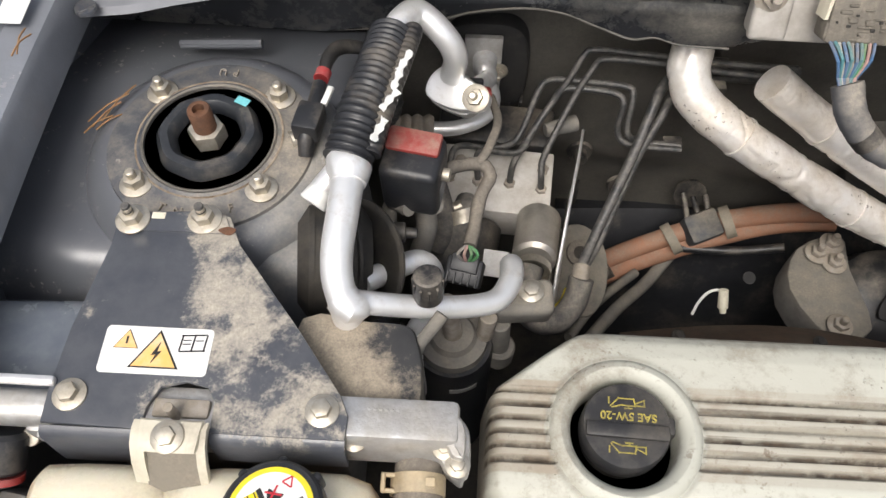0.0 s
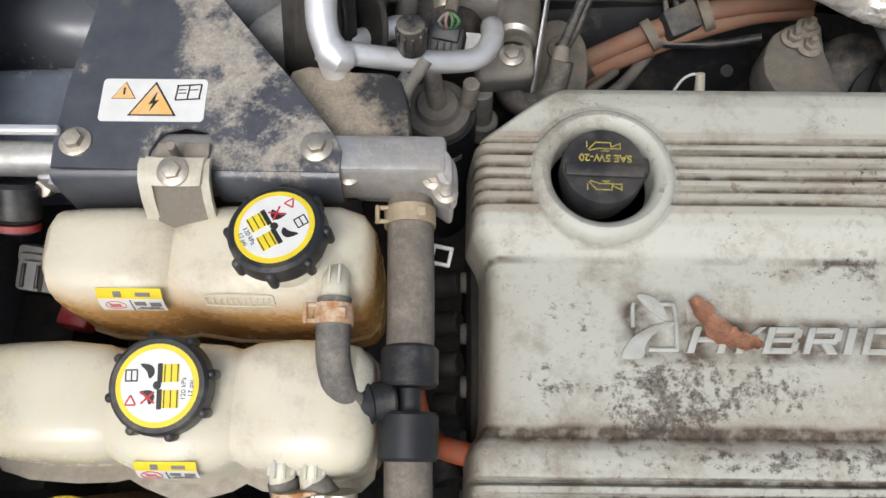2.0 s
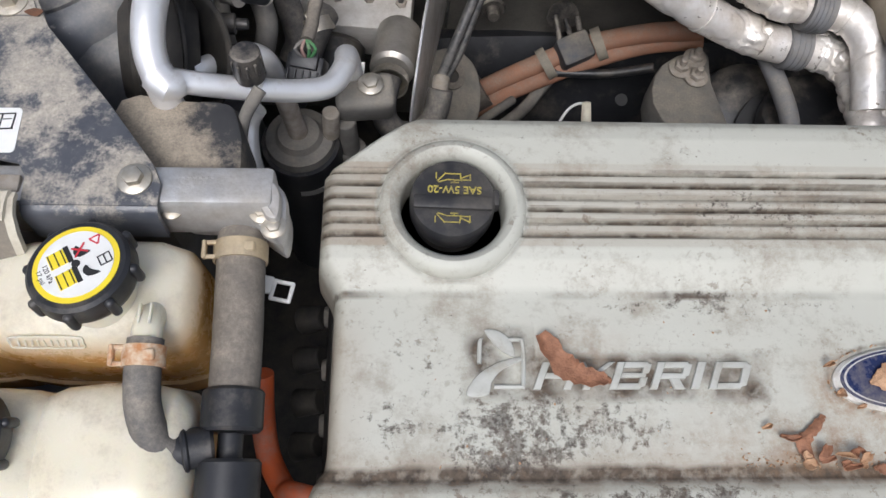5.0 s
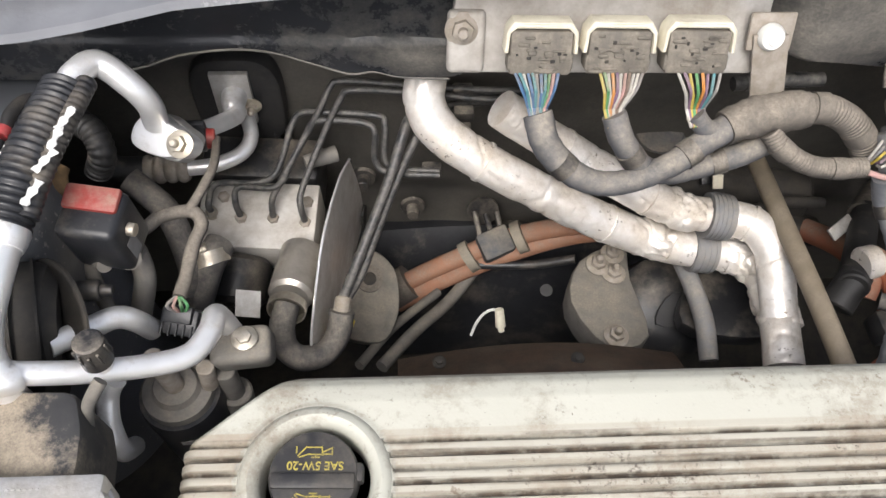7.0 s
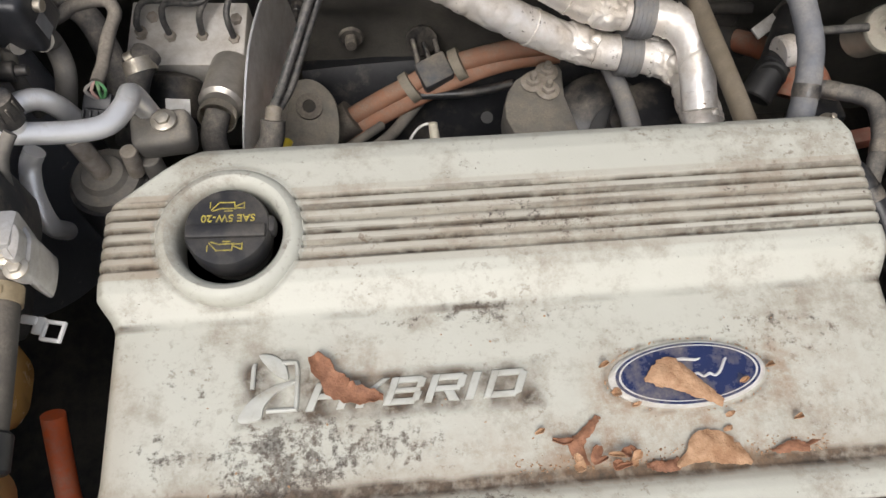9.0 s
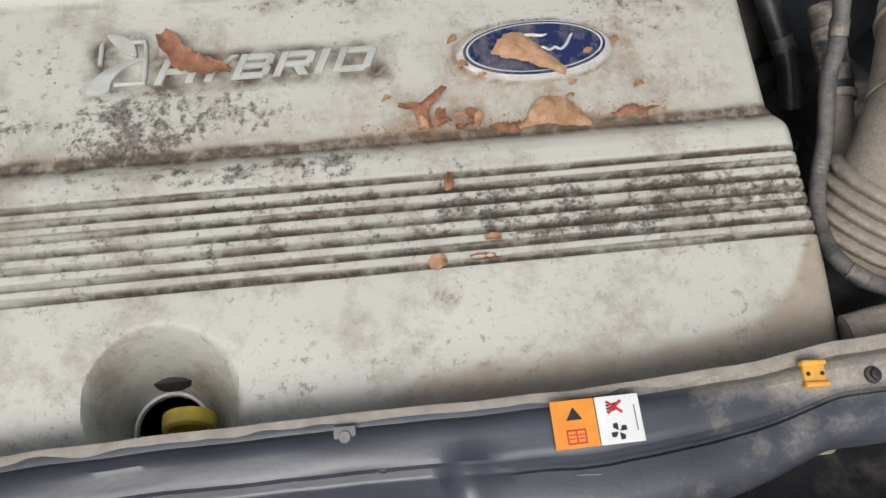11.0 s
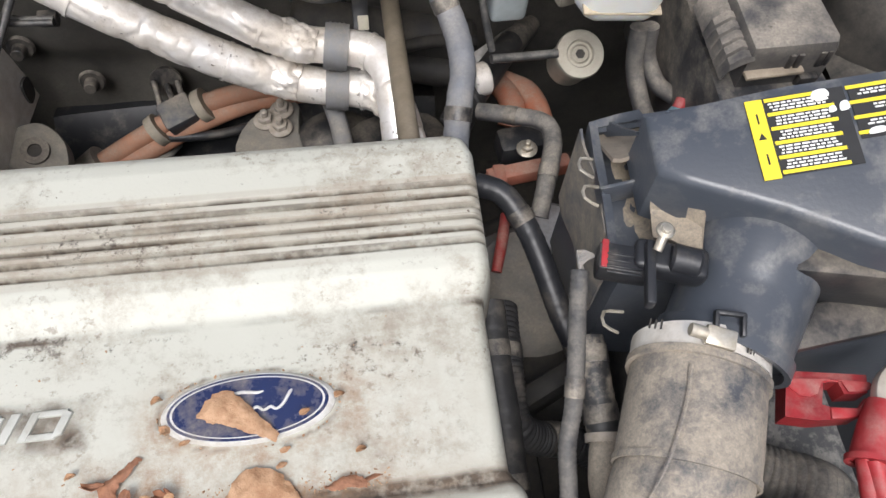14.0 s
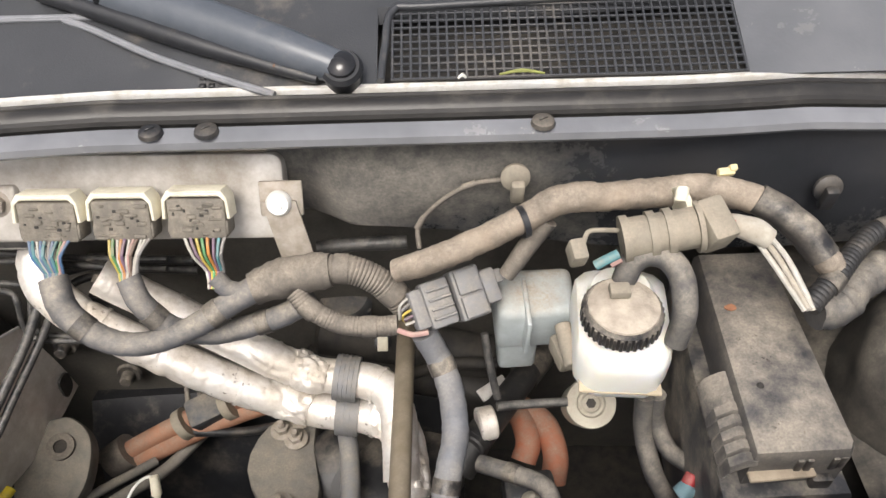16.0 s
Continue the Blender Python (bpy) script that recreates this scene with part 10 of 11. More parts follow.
    part("left_wall", sheet([[V(0.6715 - 0.002 * math.sin(f * 9), 0.109 + 0.103 * f, z) for z in (-0.05, -0.02, 0.01, 0.040)] for f in np.linspace(0, 1, 12)], 0.002), stuff_of("dust_streaked_plastic", (0.07, 0.075, 0.085), (0.1, 0.1, 0.1), 0.6, dust=0.62, dust_col=(0.36, 0.31, 0.24), dscale=30.0, dsharp=0.15, up=False), a, "dust-streaked side wall of the housing")
    pock = [[(0.693, 0.142, 0.075), (0.708, 0.131, 0.078), (0.724, 0.120, 0.080)], [(0.694, 0.130, 0.060), (0.713, 0.126, 0.058), (0.723, 0.109, 0.066)], [(0.694, 0.113, 0.050), (0.705, 0.107, 0.054), (0.717, 0.089, 0.062)]]
    MUDDY = stuff_of("mud_streaked_plastic", (0.05, 0.056, 0.066), (0.07, 0.072, 0.075), 0.5, dust=0.76, dust_col=(0.42, 0.35, 0.26), dscale=38.0, dsharp=0.12, up=False)
    part("muddy_pocket", sheet(pock, 0.003), MUDDY, a, "pocket filled with dried tan mud")
    mud = [[V(0.682 + 0.054 * u, 0.096 + 0.118 * v, 0.020 + 0.014 * u + 0.006 * noise.noise((u * 6, v * 6, 2))) for u in np.linspace(0, 1, 12)] for v in np.linspace(0, 1, 14)]
    part("mud_crust", sheet(mud, 0.003), MUDDY, a, "crust of dried tan mud")
    for p in ((0.672, 0.181, 0.035), (0.670, 0.158, 0.035), (0.667, 0.071, 0.020)):
        part("wire_clip", tube([V(*p) + V(0.004, 0.002, 0.006), V(*p) + V(-0.010, 0.002, 0.010), V(*p) + V(-0.012, -0.007, 0.010), V(*p) + V(-0.003, -0.012, 0.006)], 0.0012, 6), STEEL, a, "bright spring wire clips")
    # snout to the duct
    sn = [(0.783, 0.139, 0.040), (0.766, 0.105, 0.045), (0.748, 0.071, 0.035), (0.729, 0.042, 0.028)]
    part("snout", tube(sn, [0.046, 0.046, 0.042, 0.041], 40), AIRBOX, a)
    part("snout_collar", wrapped((0.727, 0.039, 0.028), V(*sn[3]) - V(*sn[2]), 0.040, 0.010, 0.004), AIRBOX, a)
    part("latch", join(*[rbox(s, Matrix.Translation((0.715, 0.039, 0.074)) @ pose(0, 0, 0, 15, 0, -14) @ pose(*p), 0.001) for s, p in (((0.018, 0.003, 0.006), (0, 0.006, 0)), ((0.003, 0.014, 0.006), (-0.008, 0, 0)), ((0.003, 0.014, 0.006), (0.008, 0, 0)))]), BLACK_CLEAN, a)
    # solid black block in place of the shaded recess under the lid's edge
    part("groove", rbox((0.16, 0.02, 0.05), Matrix.Translation((0.822, 0.064, 0.055)) @ pose(0, 0, 0, 0, 0, -12), 0.004), BLACK, a)
    part("lower_rail", join(rbox((0.19, 0.028, 0.012), Matrix.Translation((0.826, 0.050, 0.036)) @ pose(0, 0, 0, 8, 0, 6), 0.004), rbox((0.03, 0.05, 0.05), Matrix.Translation((0.862, 0.059, 0.050)), 0.006)), BLACK, a)
    part("round_boss", lathe([(0, 0), (0.010, 0), (0.0095, 0.0015), (0.006, 0.0015), (0.005, 0.0005), (0, 0.0005)], Matrix.Translation((0.837, 0.122, 0.124))), AIRBOX, a)
    # air-flow sensor
    s = part("flow_sensor", join(rbox((0.046, 0.021, 0.018), Matrix.Translation((0.695, 0.088, 0.062)) @ pose(0, 0, 0, 0, 0, -18), 0.004, 3), rod((0.693, 0.088, 0.070), (0.711, 0.081, 0.070), 0.0095, 0.009, 20, 0.002), rbox((0.006, 0.044, 0.010), Matrix.Translation((0.677, 0.077, 0.072)) @ pose(0, 0, 0, 0, 0, -14), 0.002)), BLACK_CLEAN, a, "black air-flow sensor")
    part("plug", join(rbox((0.034, 0.020, 0.018), Matrix.Translation((0.667, 0.092, 0.058)) @ pose(0, 0, 0, 0, 0, -16), 0.003), *[rbox((0.022, 0.0018, 0.002), Matrix.Translation((0.663, 0.088, 0.068)) @ pose(0, 0, 0, 0, 0, -16) @ pose(0.002, -0.0065 + 0.0042 * k, -0.001), 0.0005, 1) for k in range(4)]), BLACK_CLEAN, s)
    part("red_lock", rbox((0.0045, 0.020, 0.0185), Matrix.Translation((0.655, 0.097, 0.058)) @ pose(0, 0, 0, 0, 0, -16), 0.001), RED, s, "red locking tab")
    part("screw", join(rod((0.683, 0.089, 0.078), (0.688, 0.097, 0.084), 0.003), bolt(Matrix.Translation((0.689, 0.099, 0.084)), 0.0034, 0.004)), STEEL, s)
    part("wires", join(*[tube([(0.650, 0.100, 0.058), V(*(0.640, 0.094, 0.060)) + V(0, 0.003 * k, 0), V(*(0.641, 0.088, 0.050)) + V(0.001 * k, 0, 0)], 0.0013, 6) for k in range(4)]), WIRES["grey"], s)
    # service label
    o = V(*(0.748, 0.167, 0.115))
    ax = (V(*(0.850, 0.164, 0.134)) - o).normalized()
    ay = (o - V(*(0.749, 0.108, 0.104))).normalized()
    az = ax.cross(ay).normalized()
    ay = az.cross(ax)
    L = Matrix(((ax.x, ay.x, az.x, o.x), (ax.y, ay.y, az.y, o.y), (ax.z, ay.z, az.z, o.z), (0, 0, 0, 1))) @ pose(0, 0, 0.0008)
    lab = part("service_label", join(slab(0.052, 0.052, L @ pose(0.034, -0.0255, -0.0005), 0.0006), slab(0.052, 0.036, L @ pose(0.088, -0.018, -0.0005), 0.0006)), BLACK_PRINT, a, "black and yellow service label with unreadable print")
    part("yellow_bar", slab(0.0105, 0.053, L @ pose(0.0055, -0.0265, 0), 0.0007), YELLOW_PRINT, lab)
    part("warning_mark", join(prism([(0.003, -0.027), (0.008, -0.027), (0.0055, -0.0225)], 0.0008, 0.001, L, 0), slab(0.0012, 0.007, L @ pose(0.0055, -0.013, 0.0008), 0.0002), slab(0.0012, 0.007, L @ pose(0.0055, -0.040, 0.0008), 0.0002)), BLACK_PRINT, lab)
    for k in range(6):
        w = 0.040 - (0.010 if k == 0 else 0)
        part("yellow_rule", slab(w, 0.0024, L @ pose(0.012 + w / 2, -0.0015 - 0.0096 * k, 0.0002), 0.0005), YELLOW_PRINT, lab)
        if k < 5:
            part("print_line", words(L @ pose(0.0135, -0.0042 - 0.0096 * k, 0.0002), 0.036, 3), WHITE_PRINT, lab)
    for k in range(4):
        part("yellow_rule", slab(0.044, 0.0024, L @ pose(0.083, -0.0015 - 0.0102 * k, 0.0002), 0.0005), YELLOW_PRINT, lab)
        if k < 3:
            part("print_line", words(L @ pose(0.066 + 0.006 * (k % 2), -0.0046 - 0.0102 * k, 0.0002), 0.026, 2), WHITE_PRINT, lab)
    part("green_band", slab(0.009, 0.055, L @ pose(0.112, -0.024, 0), 0.0007), GREEN_PRINT, lab)
    part("scraped_patch", join(*[prism(smooth_poly([(x - w, y - h), (x + w, y - h * 0.7), (x + w * 0.8, y + h), (x - w * 0.7, y + h * 0.8)], 3), 0.0008, 0.0011, L, 0) for x, y, w, h in ((0.045, -0.003, 0.005, 0.003), (0.050, -0.014, 0.0022, 0.002), (0.0575, -0.013, 0.0028, 0.003), (0.045, -0.006, 0.003, 0.0015), (0.072, -0.032, 0.005, 0.002))]), WHITE_PRINT, lab)


airbox()


def intake_duct():
    d = thing("intake_duct", (0.67, -0.05, -0.15), "tan dust-coated rubber intake duct with bellows", "intake duct")
    part("upper_section", tube([(0.7135, 0.040, 0.027), (0.7045, 0.018, 0.027), (0.6930, -0.010, 0.026), (0.6835, -0.033, 0.024)], [0.0400, 0.0420, 0.0425, 0.0428], 48, 0.003), DUCT, d)
    part("collar_ridge", wrapped((0.7065, 0.0235, 0.027), (-0.4, -0.9, -0.02), 0.0405, 0.005, 0.004), DUCT, d)
    part("step_ridge", wrapped((0.6835, -0.033, 0.024), (-0.35, -0.9, -0.08), 0.0418, 0.004, 0.0018), DUCT, d)
    part("elbow", tube([(0.6950, -0.006, 0.026), (0.6855, -0.030, 0.024), (0.676, -0.044, 0.018), (0.670, -0.061, 0.005), (0.665, -0.076, -0.009), (0.660, -0.084, -0.019)], [0.0385, 0.0400, 0.0392, 0.0392, 0.0415, 0.0440], 56, 0.003), DUCT, d)
    b0, bd = V(0.665, -0.076, -0.009), V(-0.36, -0.58, -0.73).normalized()
    part("bellows", tube([b0, b0 + bd * 0.014, b0 + bd * 0.030, b0 + bd * 0.047, b0 + bd * 0.058], [0.0466, 0.0474, 0.0455, 0.0420, 0.0385], 64, 0.0007, rf=ribs(0.0098, 0.13)), DUCT, d)
    part("lower_section", tube([b0 + bd * 0.052, b0 + bd * 0.08, b0 + bd * 0.14], [0.034, 0.034, 0.034], 36), RUBBER_DARK, d)
    part("mould_line", tube([(0.688, 0.0185, 0.0680), (0.680, -0.001, 0.0672), (0.666, -0.026, 0.0640), (0.6565, -0.040, 0.0585), (0.650, -0.049, 0.0490), (0.638, -0.068, 0.0285)], [0.0014, 0.0014, 0.0013, 0.0010, 0.0008, 0.0005], 6), DUCT, d, "raised mould seam")
    part("side_neck", tube([(0.690, -0.084, -0.005), (0.704, -0.096, 0.000), (0.733, -0.107, 0.004)], [0.019, 0.0170, 0.0165], 28), DUCT, d)
    part("neck_band", wrapped((0.704, -0.095, 0.000), V(*(0.733, -0.107, 0.004)) - V(*(0.690, -0.084, -0.005)), 0.0174, 0.0075, 0.0015), STEEL, d, "bright steel band")
    c = thing("worm_clamp", (0.71, 0.03, 0.0), "steel worm-drive clamp round the intake duct", "hose clamp")
    ct, cd = V(0.7105, 0.033, 0.027), V(-0.36, -0.93, 0.0).normalized()
    part("band", wrapped(ct, cd, 0.0422, 0.0155, 0.001), stuff_of("worn_steel_band", (0.82, 0.79, 0.73), (0.7, 0.65, 0.57), 0.4, 0.35, dust=0.26, dscale=40.0), c)
    fr = Matrix.Translation((0.707, 0.031, 0.074)) @ pose(0, 0, 0, 12, 8, -20)
    part("screw_housing", join(rbox((0.019, 0.012, 0.005), fr, 0.0015), rod(fr @ V(-0.019, 0.0, 0.0005), fr @ V(-0.009, 0, 0.0005), 0.0040)), STEEL, c)
    part("slots", join(*[rbox((0.0012, 0.006, 0.0008), fr @ pose(x, -0.0005, z, 0, a, 0), 0.0002, 1) for x, z, a in ((-0.034, -0.0055, -42), (-0.0365, -0.0080, -45), (-0.039, -0.0105, -48), (0.0185, -0.0025, 25), (0.021, -0.0038, 28), (0.0235, -0.0054, 31))]), DARK, c)


intake_duct()


def resonator():
    r = thing("air_resonator", (0.745, -0.13, -0.1), "grey dusty rounded plastic resonator box on the duct", "resonator")
    A, B = V(0.770, -0.106, 0.030), V(0.726, -0.165, -0.055)
    ex = (B - A).normalized()
    ey = ex.cross(V(0, 0, 1)).normalized()
    ez = ex.cross(ey) * -1
    m = Matrix(((ex.x, ey.x, ez.x, A.x), (ex.y, ey.y, ez.y, A.y), (ex.z, ey.z, ez.z, A.z), (0, 0, 0, 1)))
    lobe = [(-0.024, 0, -0.008, 0.012, 0.010), (-0.022, 0, -0.008, 0.022, 0.019), (-0.017, 0, -0.008, 0.0295, 0.0265), (-0.008, 0, -0.008, 0.0345, 0.0315), (0.004, 0, -0.008, 0.0368, 0.0340), (0.02, 0, -0.008, 0.0378, 0.0350), (0.034, 0, -0.008, 0.0378, 0.0350), (0.0385, 0, -0.0085, 0.0368, 0.0340), (0.0415, 0, -0.009, 0.0335, 0.0315), (0.044, 0, -0.0095, 0.0322, 0.0302)]
    body = [(0.0405, 0, -0.009, 0.0325, 0.0304), (0.056, 0, -0.010, 0.0322, 0.0304), (0.09, 0, -0.010, 0.0312, 0.0298), (0.13, 0, -0.008, 0.030, 0.028)]
    for name, st, label in (("lobe", lobe, "wide rounded upper lobe"), ("lower_body", body, "narrower body below the moulded step")):
        bm = loft(st, 56, 3.6)
        bmesh.ops.transform(bm, matrix=m, verts=bm.verts[:])
        part(name, bm, DUCT_GREY, r, label)
    part("mould_seam", tube([m @ V(-0.016, 0.010, -0.0350), m @ V(-0.004, 0.013, -0.0402), m @ V(0.015, 0.015, -0.0432), m @ V(0.034, 0.015, -0.0432)], 0.0007, 6), DUCT_GREY, r)
    part("scrape", join(*[tube([m @ V(a, b, -0.0404), m @ V(a + 0.004, b + 0.002, -0.0406), m @ V(a + 0.009, b + 0.001, -0.0402)], 0.0006, 4) for a, b in ((0.060, 0.012), (0.064, 0.016), (0.058, 0.018))]), BLACK_PRINT, r, "small dark scrape")


resonator()
loom("sensor_loom", [(0.640, 0.092, 0.055), (0.636, 0.073, 0.048), (0.630, 0.040, 0.038), (0.625, 0.014, 0.026), (0.619, -0.007, 0.015), (0.616, -0.039, 0.000), (0.607, -0.070, -0.010), (0.601, -0.099, -0.012), (0.600, -0.125, -0.003), (0.612, -0.142, 0.000), (0.633, -0.151, -0.002), (0.658, -0.159, -0.008), (0.688, -0.171, -0.020)], 0.0056, "grey corrugated sensor loom running down past the duct", 0.0036, stuff_of("dark_grey_corrugated_sleeve", (0.035, 0.036, 0.039), (0.055, 0.054, 0.054), 0.55, dust=0.4, dust_col=(0.26, 0.235, 0.2), dscale=60.0, dsharp=0.2))
VENT = stuff_of("mud_patched_black_hose", (0.02, 0.02, 0.022), (0.03, 0.03, 0.03), 0.5, dust=0.46, dust_col=(0.31, 0.27, 0.215), dscale=45.0, dsharp=0.06, up=False)
loom("vent_hose", [(0.656, 0.075, -0.018), (0.656, 0.050, -0.023), (0.657, 0.028, -0.030), (0.658, 0.008, -0.035)], 0.0118, "mud-patched black hose behind the intake duct", mat=VENT, wob=0.06)
solo("stub_clamp", wrapped((0.6575, 0.008, -0.035), (-0.1, -1, -0.2), 0.0125, 0.006, 0.0012), STEEL_DIRTY, "dirty wire clamp on the vent hose", "hose clamp")
solo("vent_stub", tube([(0.658, 0.006, -0.036), (0.655, -0.006, -0.038), (0.654, -0.026, -0.044), (0.660, -0.045, -0.044)], [0.0105, 0.0112, 0.0125, 0.014], 20), DUCT, "tan dusted stub of the vent hose", "stub")
loom("side_loom", [(0.612, 0.137, -0.090), (0.608, 0.084, -0.090), (0.609, 0.044, -0.100), (0.627, 0.035, -0.120), (0.656, 0.035, -0.140), (0.681, 0.026, -0.160)], 0.0135, "black corrugated loom beside the engine cover", 0.0045, RUBBER_DARK)
loom("thick_hose", [(0.765, 0.001, -0.100), (0.790, -0.016, -0.100), (0.819, -0.028, -0.100), (0.840, -0.040, -0.110), (0.853, -0.081, -0.120), (0.843, -0.132, -0.100), (0.855, -0.168, -0.100), (0.865, -0.208, -0.120)], 0.021, "thick ribbed dusty hose under the resonator", 0.006, RUBBER)
solo("lower_hose_tan", tube([(0.591, -0.177, 0.000), (0.614, -0.174, 0.006), (0.644, -0.174, 0.008), (0.668, -0.176, 0.006), (0.693, -0.185, -0.010)], 0.013, 18, wob=0.05), DUCT, "tan dusty hose behind the crossmember", "hose")
solo("battery_tray", rbox((0.16, 0.22, 0.25), Matrix.Translation((0.80, 0.03, -0.25)) @ pose(0, 0, 0, 0, 0, 0), 0.012), stuff_of("grey_speckled_plastic", (0.055, 0.058, 0.062), (0.08, 0.08, 0.08), 0.6, dust=0.45, dscale=70.0, dust_col=(0.26, 0.25, 0.23), dsharp=0.05), "grey speckled plastic side beside the duct", "tray")


# darker RED, with the shade on the cover's side faces put into the colour
RED_SHADE = stuff_of("dusty_shaded_red_plastic", (0.30, 0.02, 0.024), (0.2, 0.016, 0.02), 0.35, dust=0.22, dust_col=(0.34, 0.2, 0.17), dscale=50.0)


def battery_lead():
    b = thing("battery_lead", (0.81, -0.02, -0.05), "dusty red battery cover, terminal and twin red cables", "battery lead")
    part("cover", prism([(0.765, -0.002), (0.776, 0.028), (0.829, 0.019), (0.825, 0.007), (0.809, 0.008), (0.808, 0.0165), (0.798, 0.017), (0.792, 0.003), (0.796, 0.001), (0.814, -0.002), (0.813, -0.008), (0.785, -0.007)], -0.010, 0.0065, None, 0), RED_SHADE, b, "red clip-on cover with its flap open")
    part("flap", prism(smooth_poly([(0.776, 0.022), (0.828, 0.0135), (0.8255, 0.0085), (0.812, 0.009), (0.810, 0.0165), (0.797, 0.018), (0.791, 0.010), (0.779, 0.010)], 2), 0.0062, 0.0078, None, 0), RED, b)
    part("strap", prism([(0.794, -0.0075), (0.796, 0.0), (0.814, -0.0025), (0.8215, 0.0035), (0.8235, -0.002), (0.814, -0.0085)], 0.0045, 0.0085, None, 0.001), RED, b)
    part("boot", tube([(0.827, -0.005, 0.016), (0.816, -0.021, 0.014), (0.806, -0.038, 0.012)], [0.0115, 0.0125, 0.0135], 22), RED, b, "red rubber boot")
    part("boot_rim", wrapped((0.806, -0.037, 0.012), (-0.3, -0.8, -0.05), 0.0125, 0.004, 0.0025), RED, b)
    part("terminal", prism(smooth_poly([(0.820, -0.004), (0.827, 0.013), (0.847, 0.025), (0.861, 0.019), (0.853, -0.000), (0.832, -0.009)], 4), 0.014, 0.022, None, 0.002), stuff_of("pale_lead", (0.55, 0.5, 0.44), (0.48, 0.43, 0.37), 0.5, 0.5, dust=0.3), b, "pale lead terminal")
    part("terminal_bolt", bolt(Matrix.Translation((0.850, 0.013, 0.022)), 0.008, 0.008), STEEL, b)
    part("cable", tube([(0.805, -0.035, 0.010), (0.802, -0.064, 0.004), (0.804, -0.088, -0.000), (0.814, -0.118, -0.012), (0.830, -0.141, -0.030)], 0.0066, 16), RED, b)
    part("cable", tube([(0.808, -0.037, 0.014), (0.808, -0.066, 0.008), (0.808, -0.090, 0.004), (0.818, -0.116, -0.008), (0.838, -0.138, -0.030)], 0.0066, 16), RED, b)
    part("cable_sleeve", tube([(0.819, -0.133, -0.015), (0.830, -0.150, -0.025), (0.848, -0.177, -0.050)], 0.013, 16, 0.001, rf=ribs(0.004, 0.08)), DUCT_GREY, b)


battery_lead()

# ---- brake fluid and fuses ----


def brake_reservoir():
    b = thing("brake_fluid_reservoir", (0.742, 0.40, -0.02), "milky white brake fluid reservoir with a dusty black cap", "reservoir")
    c = V(0.741, 0.389, 0.036)
    rows = [(-0.038, 0.002, 0.002, 0.030, 0.016), (-0.036, 0.002, 0.001, 0.038, 0.026), (-0.028, 0, 0, 0.047, 0.031), (-0.02, -0.001, 0, 0.0495, 0.033), (0.02, -0.001, 0, 0.0495, 0.033), (0.028, 0, 0, 0.047, 0.031), (0.036, 0.002, 0.001, 0.038, 0.026), (0.038, 0.002, 0.002, 0.030, 0.016)]
    bm = loft(rows, 32, 4.5)
    bmesh.ops.transform(bm, matrix=Matrix.Translation(c) @ pose(0, 0, 0, 4, 0, -5), verts=bm.verts[:])
    part("body", bm, WHITE_TANK, b)
    part("seam", rbox((0.066, 0.1005, 0.003), Matrix.Translation(c + V(0, 0, -0.012)) @ pose(0, 0, 0, 4, 0, -5), 0.0012), stuff_of("stained_white_seam", (0.55, 0.46, 0.32), None, 0.6, dust=0.5), b)
    part("neck", rod(c + V(-0.003, 0.005, 0.03), c + V(-0.004, 0.006, 0.05), 0.026), WHITE_TANK, b)
    cp = Matrix.Translation((0.734, 0.371, 0.086))
    cap = part("cap", lathe([(0, -0.012), (0.0285, -0.012), (0.0305, -0.008), (0.0305, 0.004), (0.0285, 0.0065), (0, 0.008)], cp, 48), BLACK_DUSTY, b, "black ribbed cap caked with dust")
    for w in np.linspace(0, 6.1, 36):
        part("grip_rib", rbox((0.0022, 0.003, 0.013), cp @ pose(0.0305 * math.cos(w), 0.0305 * math.sin(w), -0.003, 0, 0, math.degrees(w)), 0.0006, 1), BLACK_DUSTY, cap)
    part("dust_crust", crumple(lathe([(0, 0.0078), (0.0275, 0.0062), (0.027, 0.0082), (0.022, 0.0088), (0.018, 0.0115), (0, 0.0125)], cp, 40), 0.0008, 120.0), stuff_of("pale_dust_crust", (0.45, 0.395, 0.325), (0.3, 0.26, 0.21), 0.95, scale=70.0, bump=0.7, bscale=400.0), cap, "crust of dust")
    part("float_plug", rbox((0.016, 0.012, 0.008), cp @ pose(-0.003, 0.008, 0.016), 0.002), CONN_TAN, cap)
    part("breather_hose", tube([(0.738, 0.396, 0.092), (0.744, 0.402, 0.108), (0.756, 0.404, 0.115), (0.770, 0.399, 0.114), (0.779, 0.385, 0.106), (0.780, 0.366, 0.088), (0.776, 0.357, 0.062)], [0.0095, 0.0100, 0.0100, 0.0100, 0.0100, 0.0096, 0.009], 20, wob=0.03), RUBBER, b, "dusty rubber breather hose")
    part("lug", join(rod((0.703, 0.367, 0.020), (0.697, 0.403, 0.030), 0.008, 0.007, 14), rbox((0.02, 0.03, 0.02), Matrix.Translation((0.701, 0.396, 0.000)) @ pose(0, 0, 0, 0, 0, 15), 0.004)), CONN_TAN, b)
    d = thing("master_cylinder_cap", (0.736, 0.40, -0.12), "pale metal disc of the brake cylinder below the reservoir", "cylinder")
    m = Matrix.Translation((0.7355, 0.400, -0.092)) @ pose(0, 0, 0, 30, 0, 0)
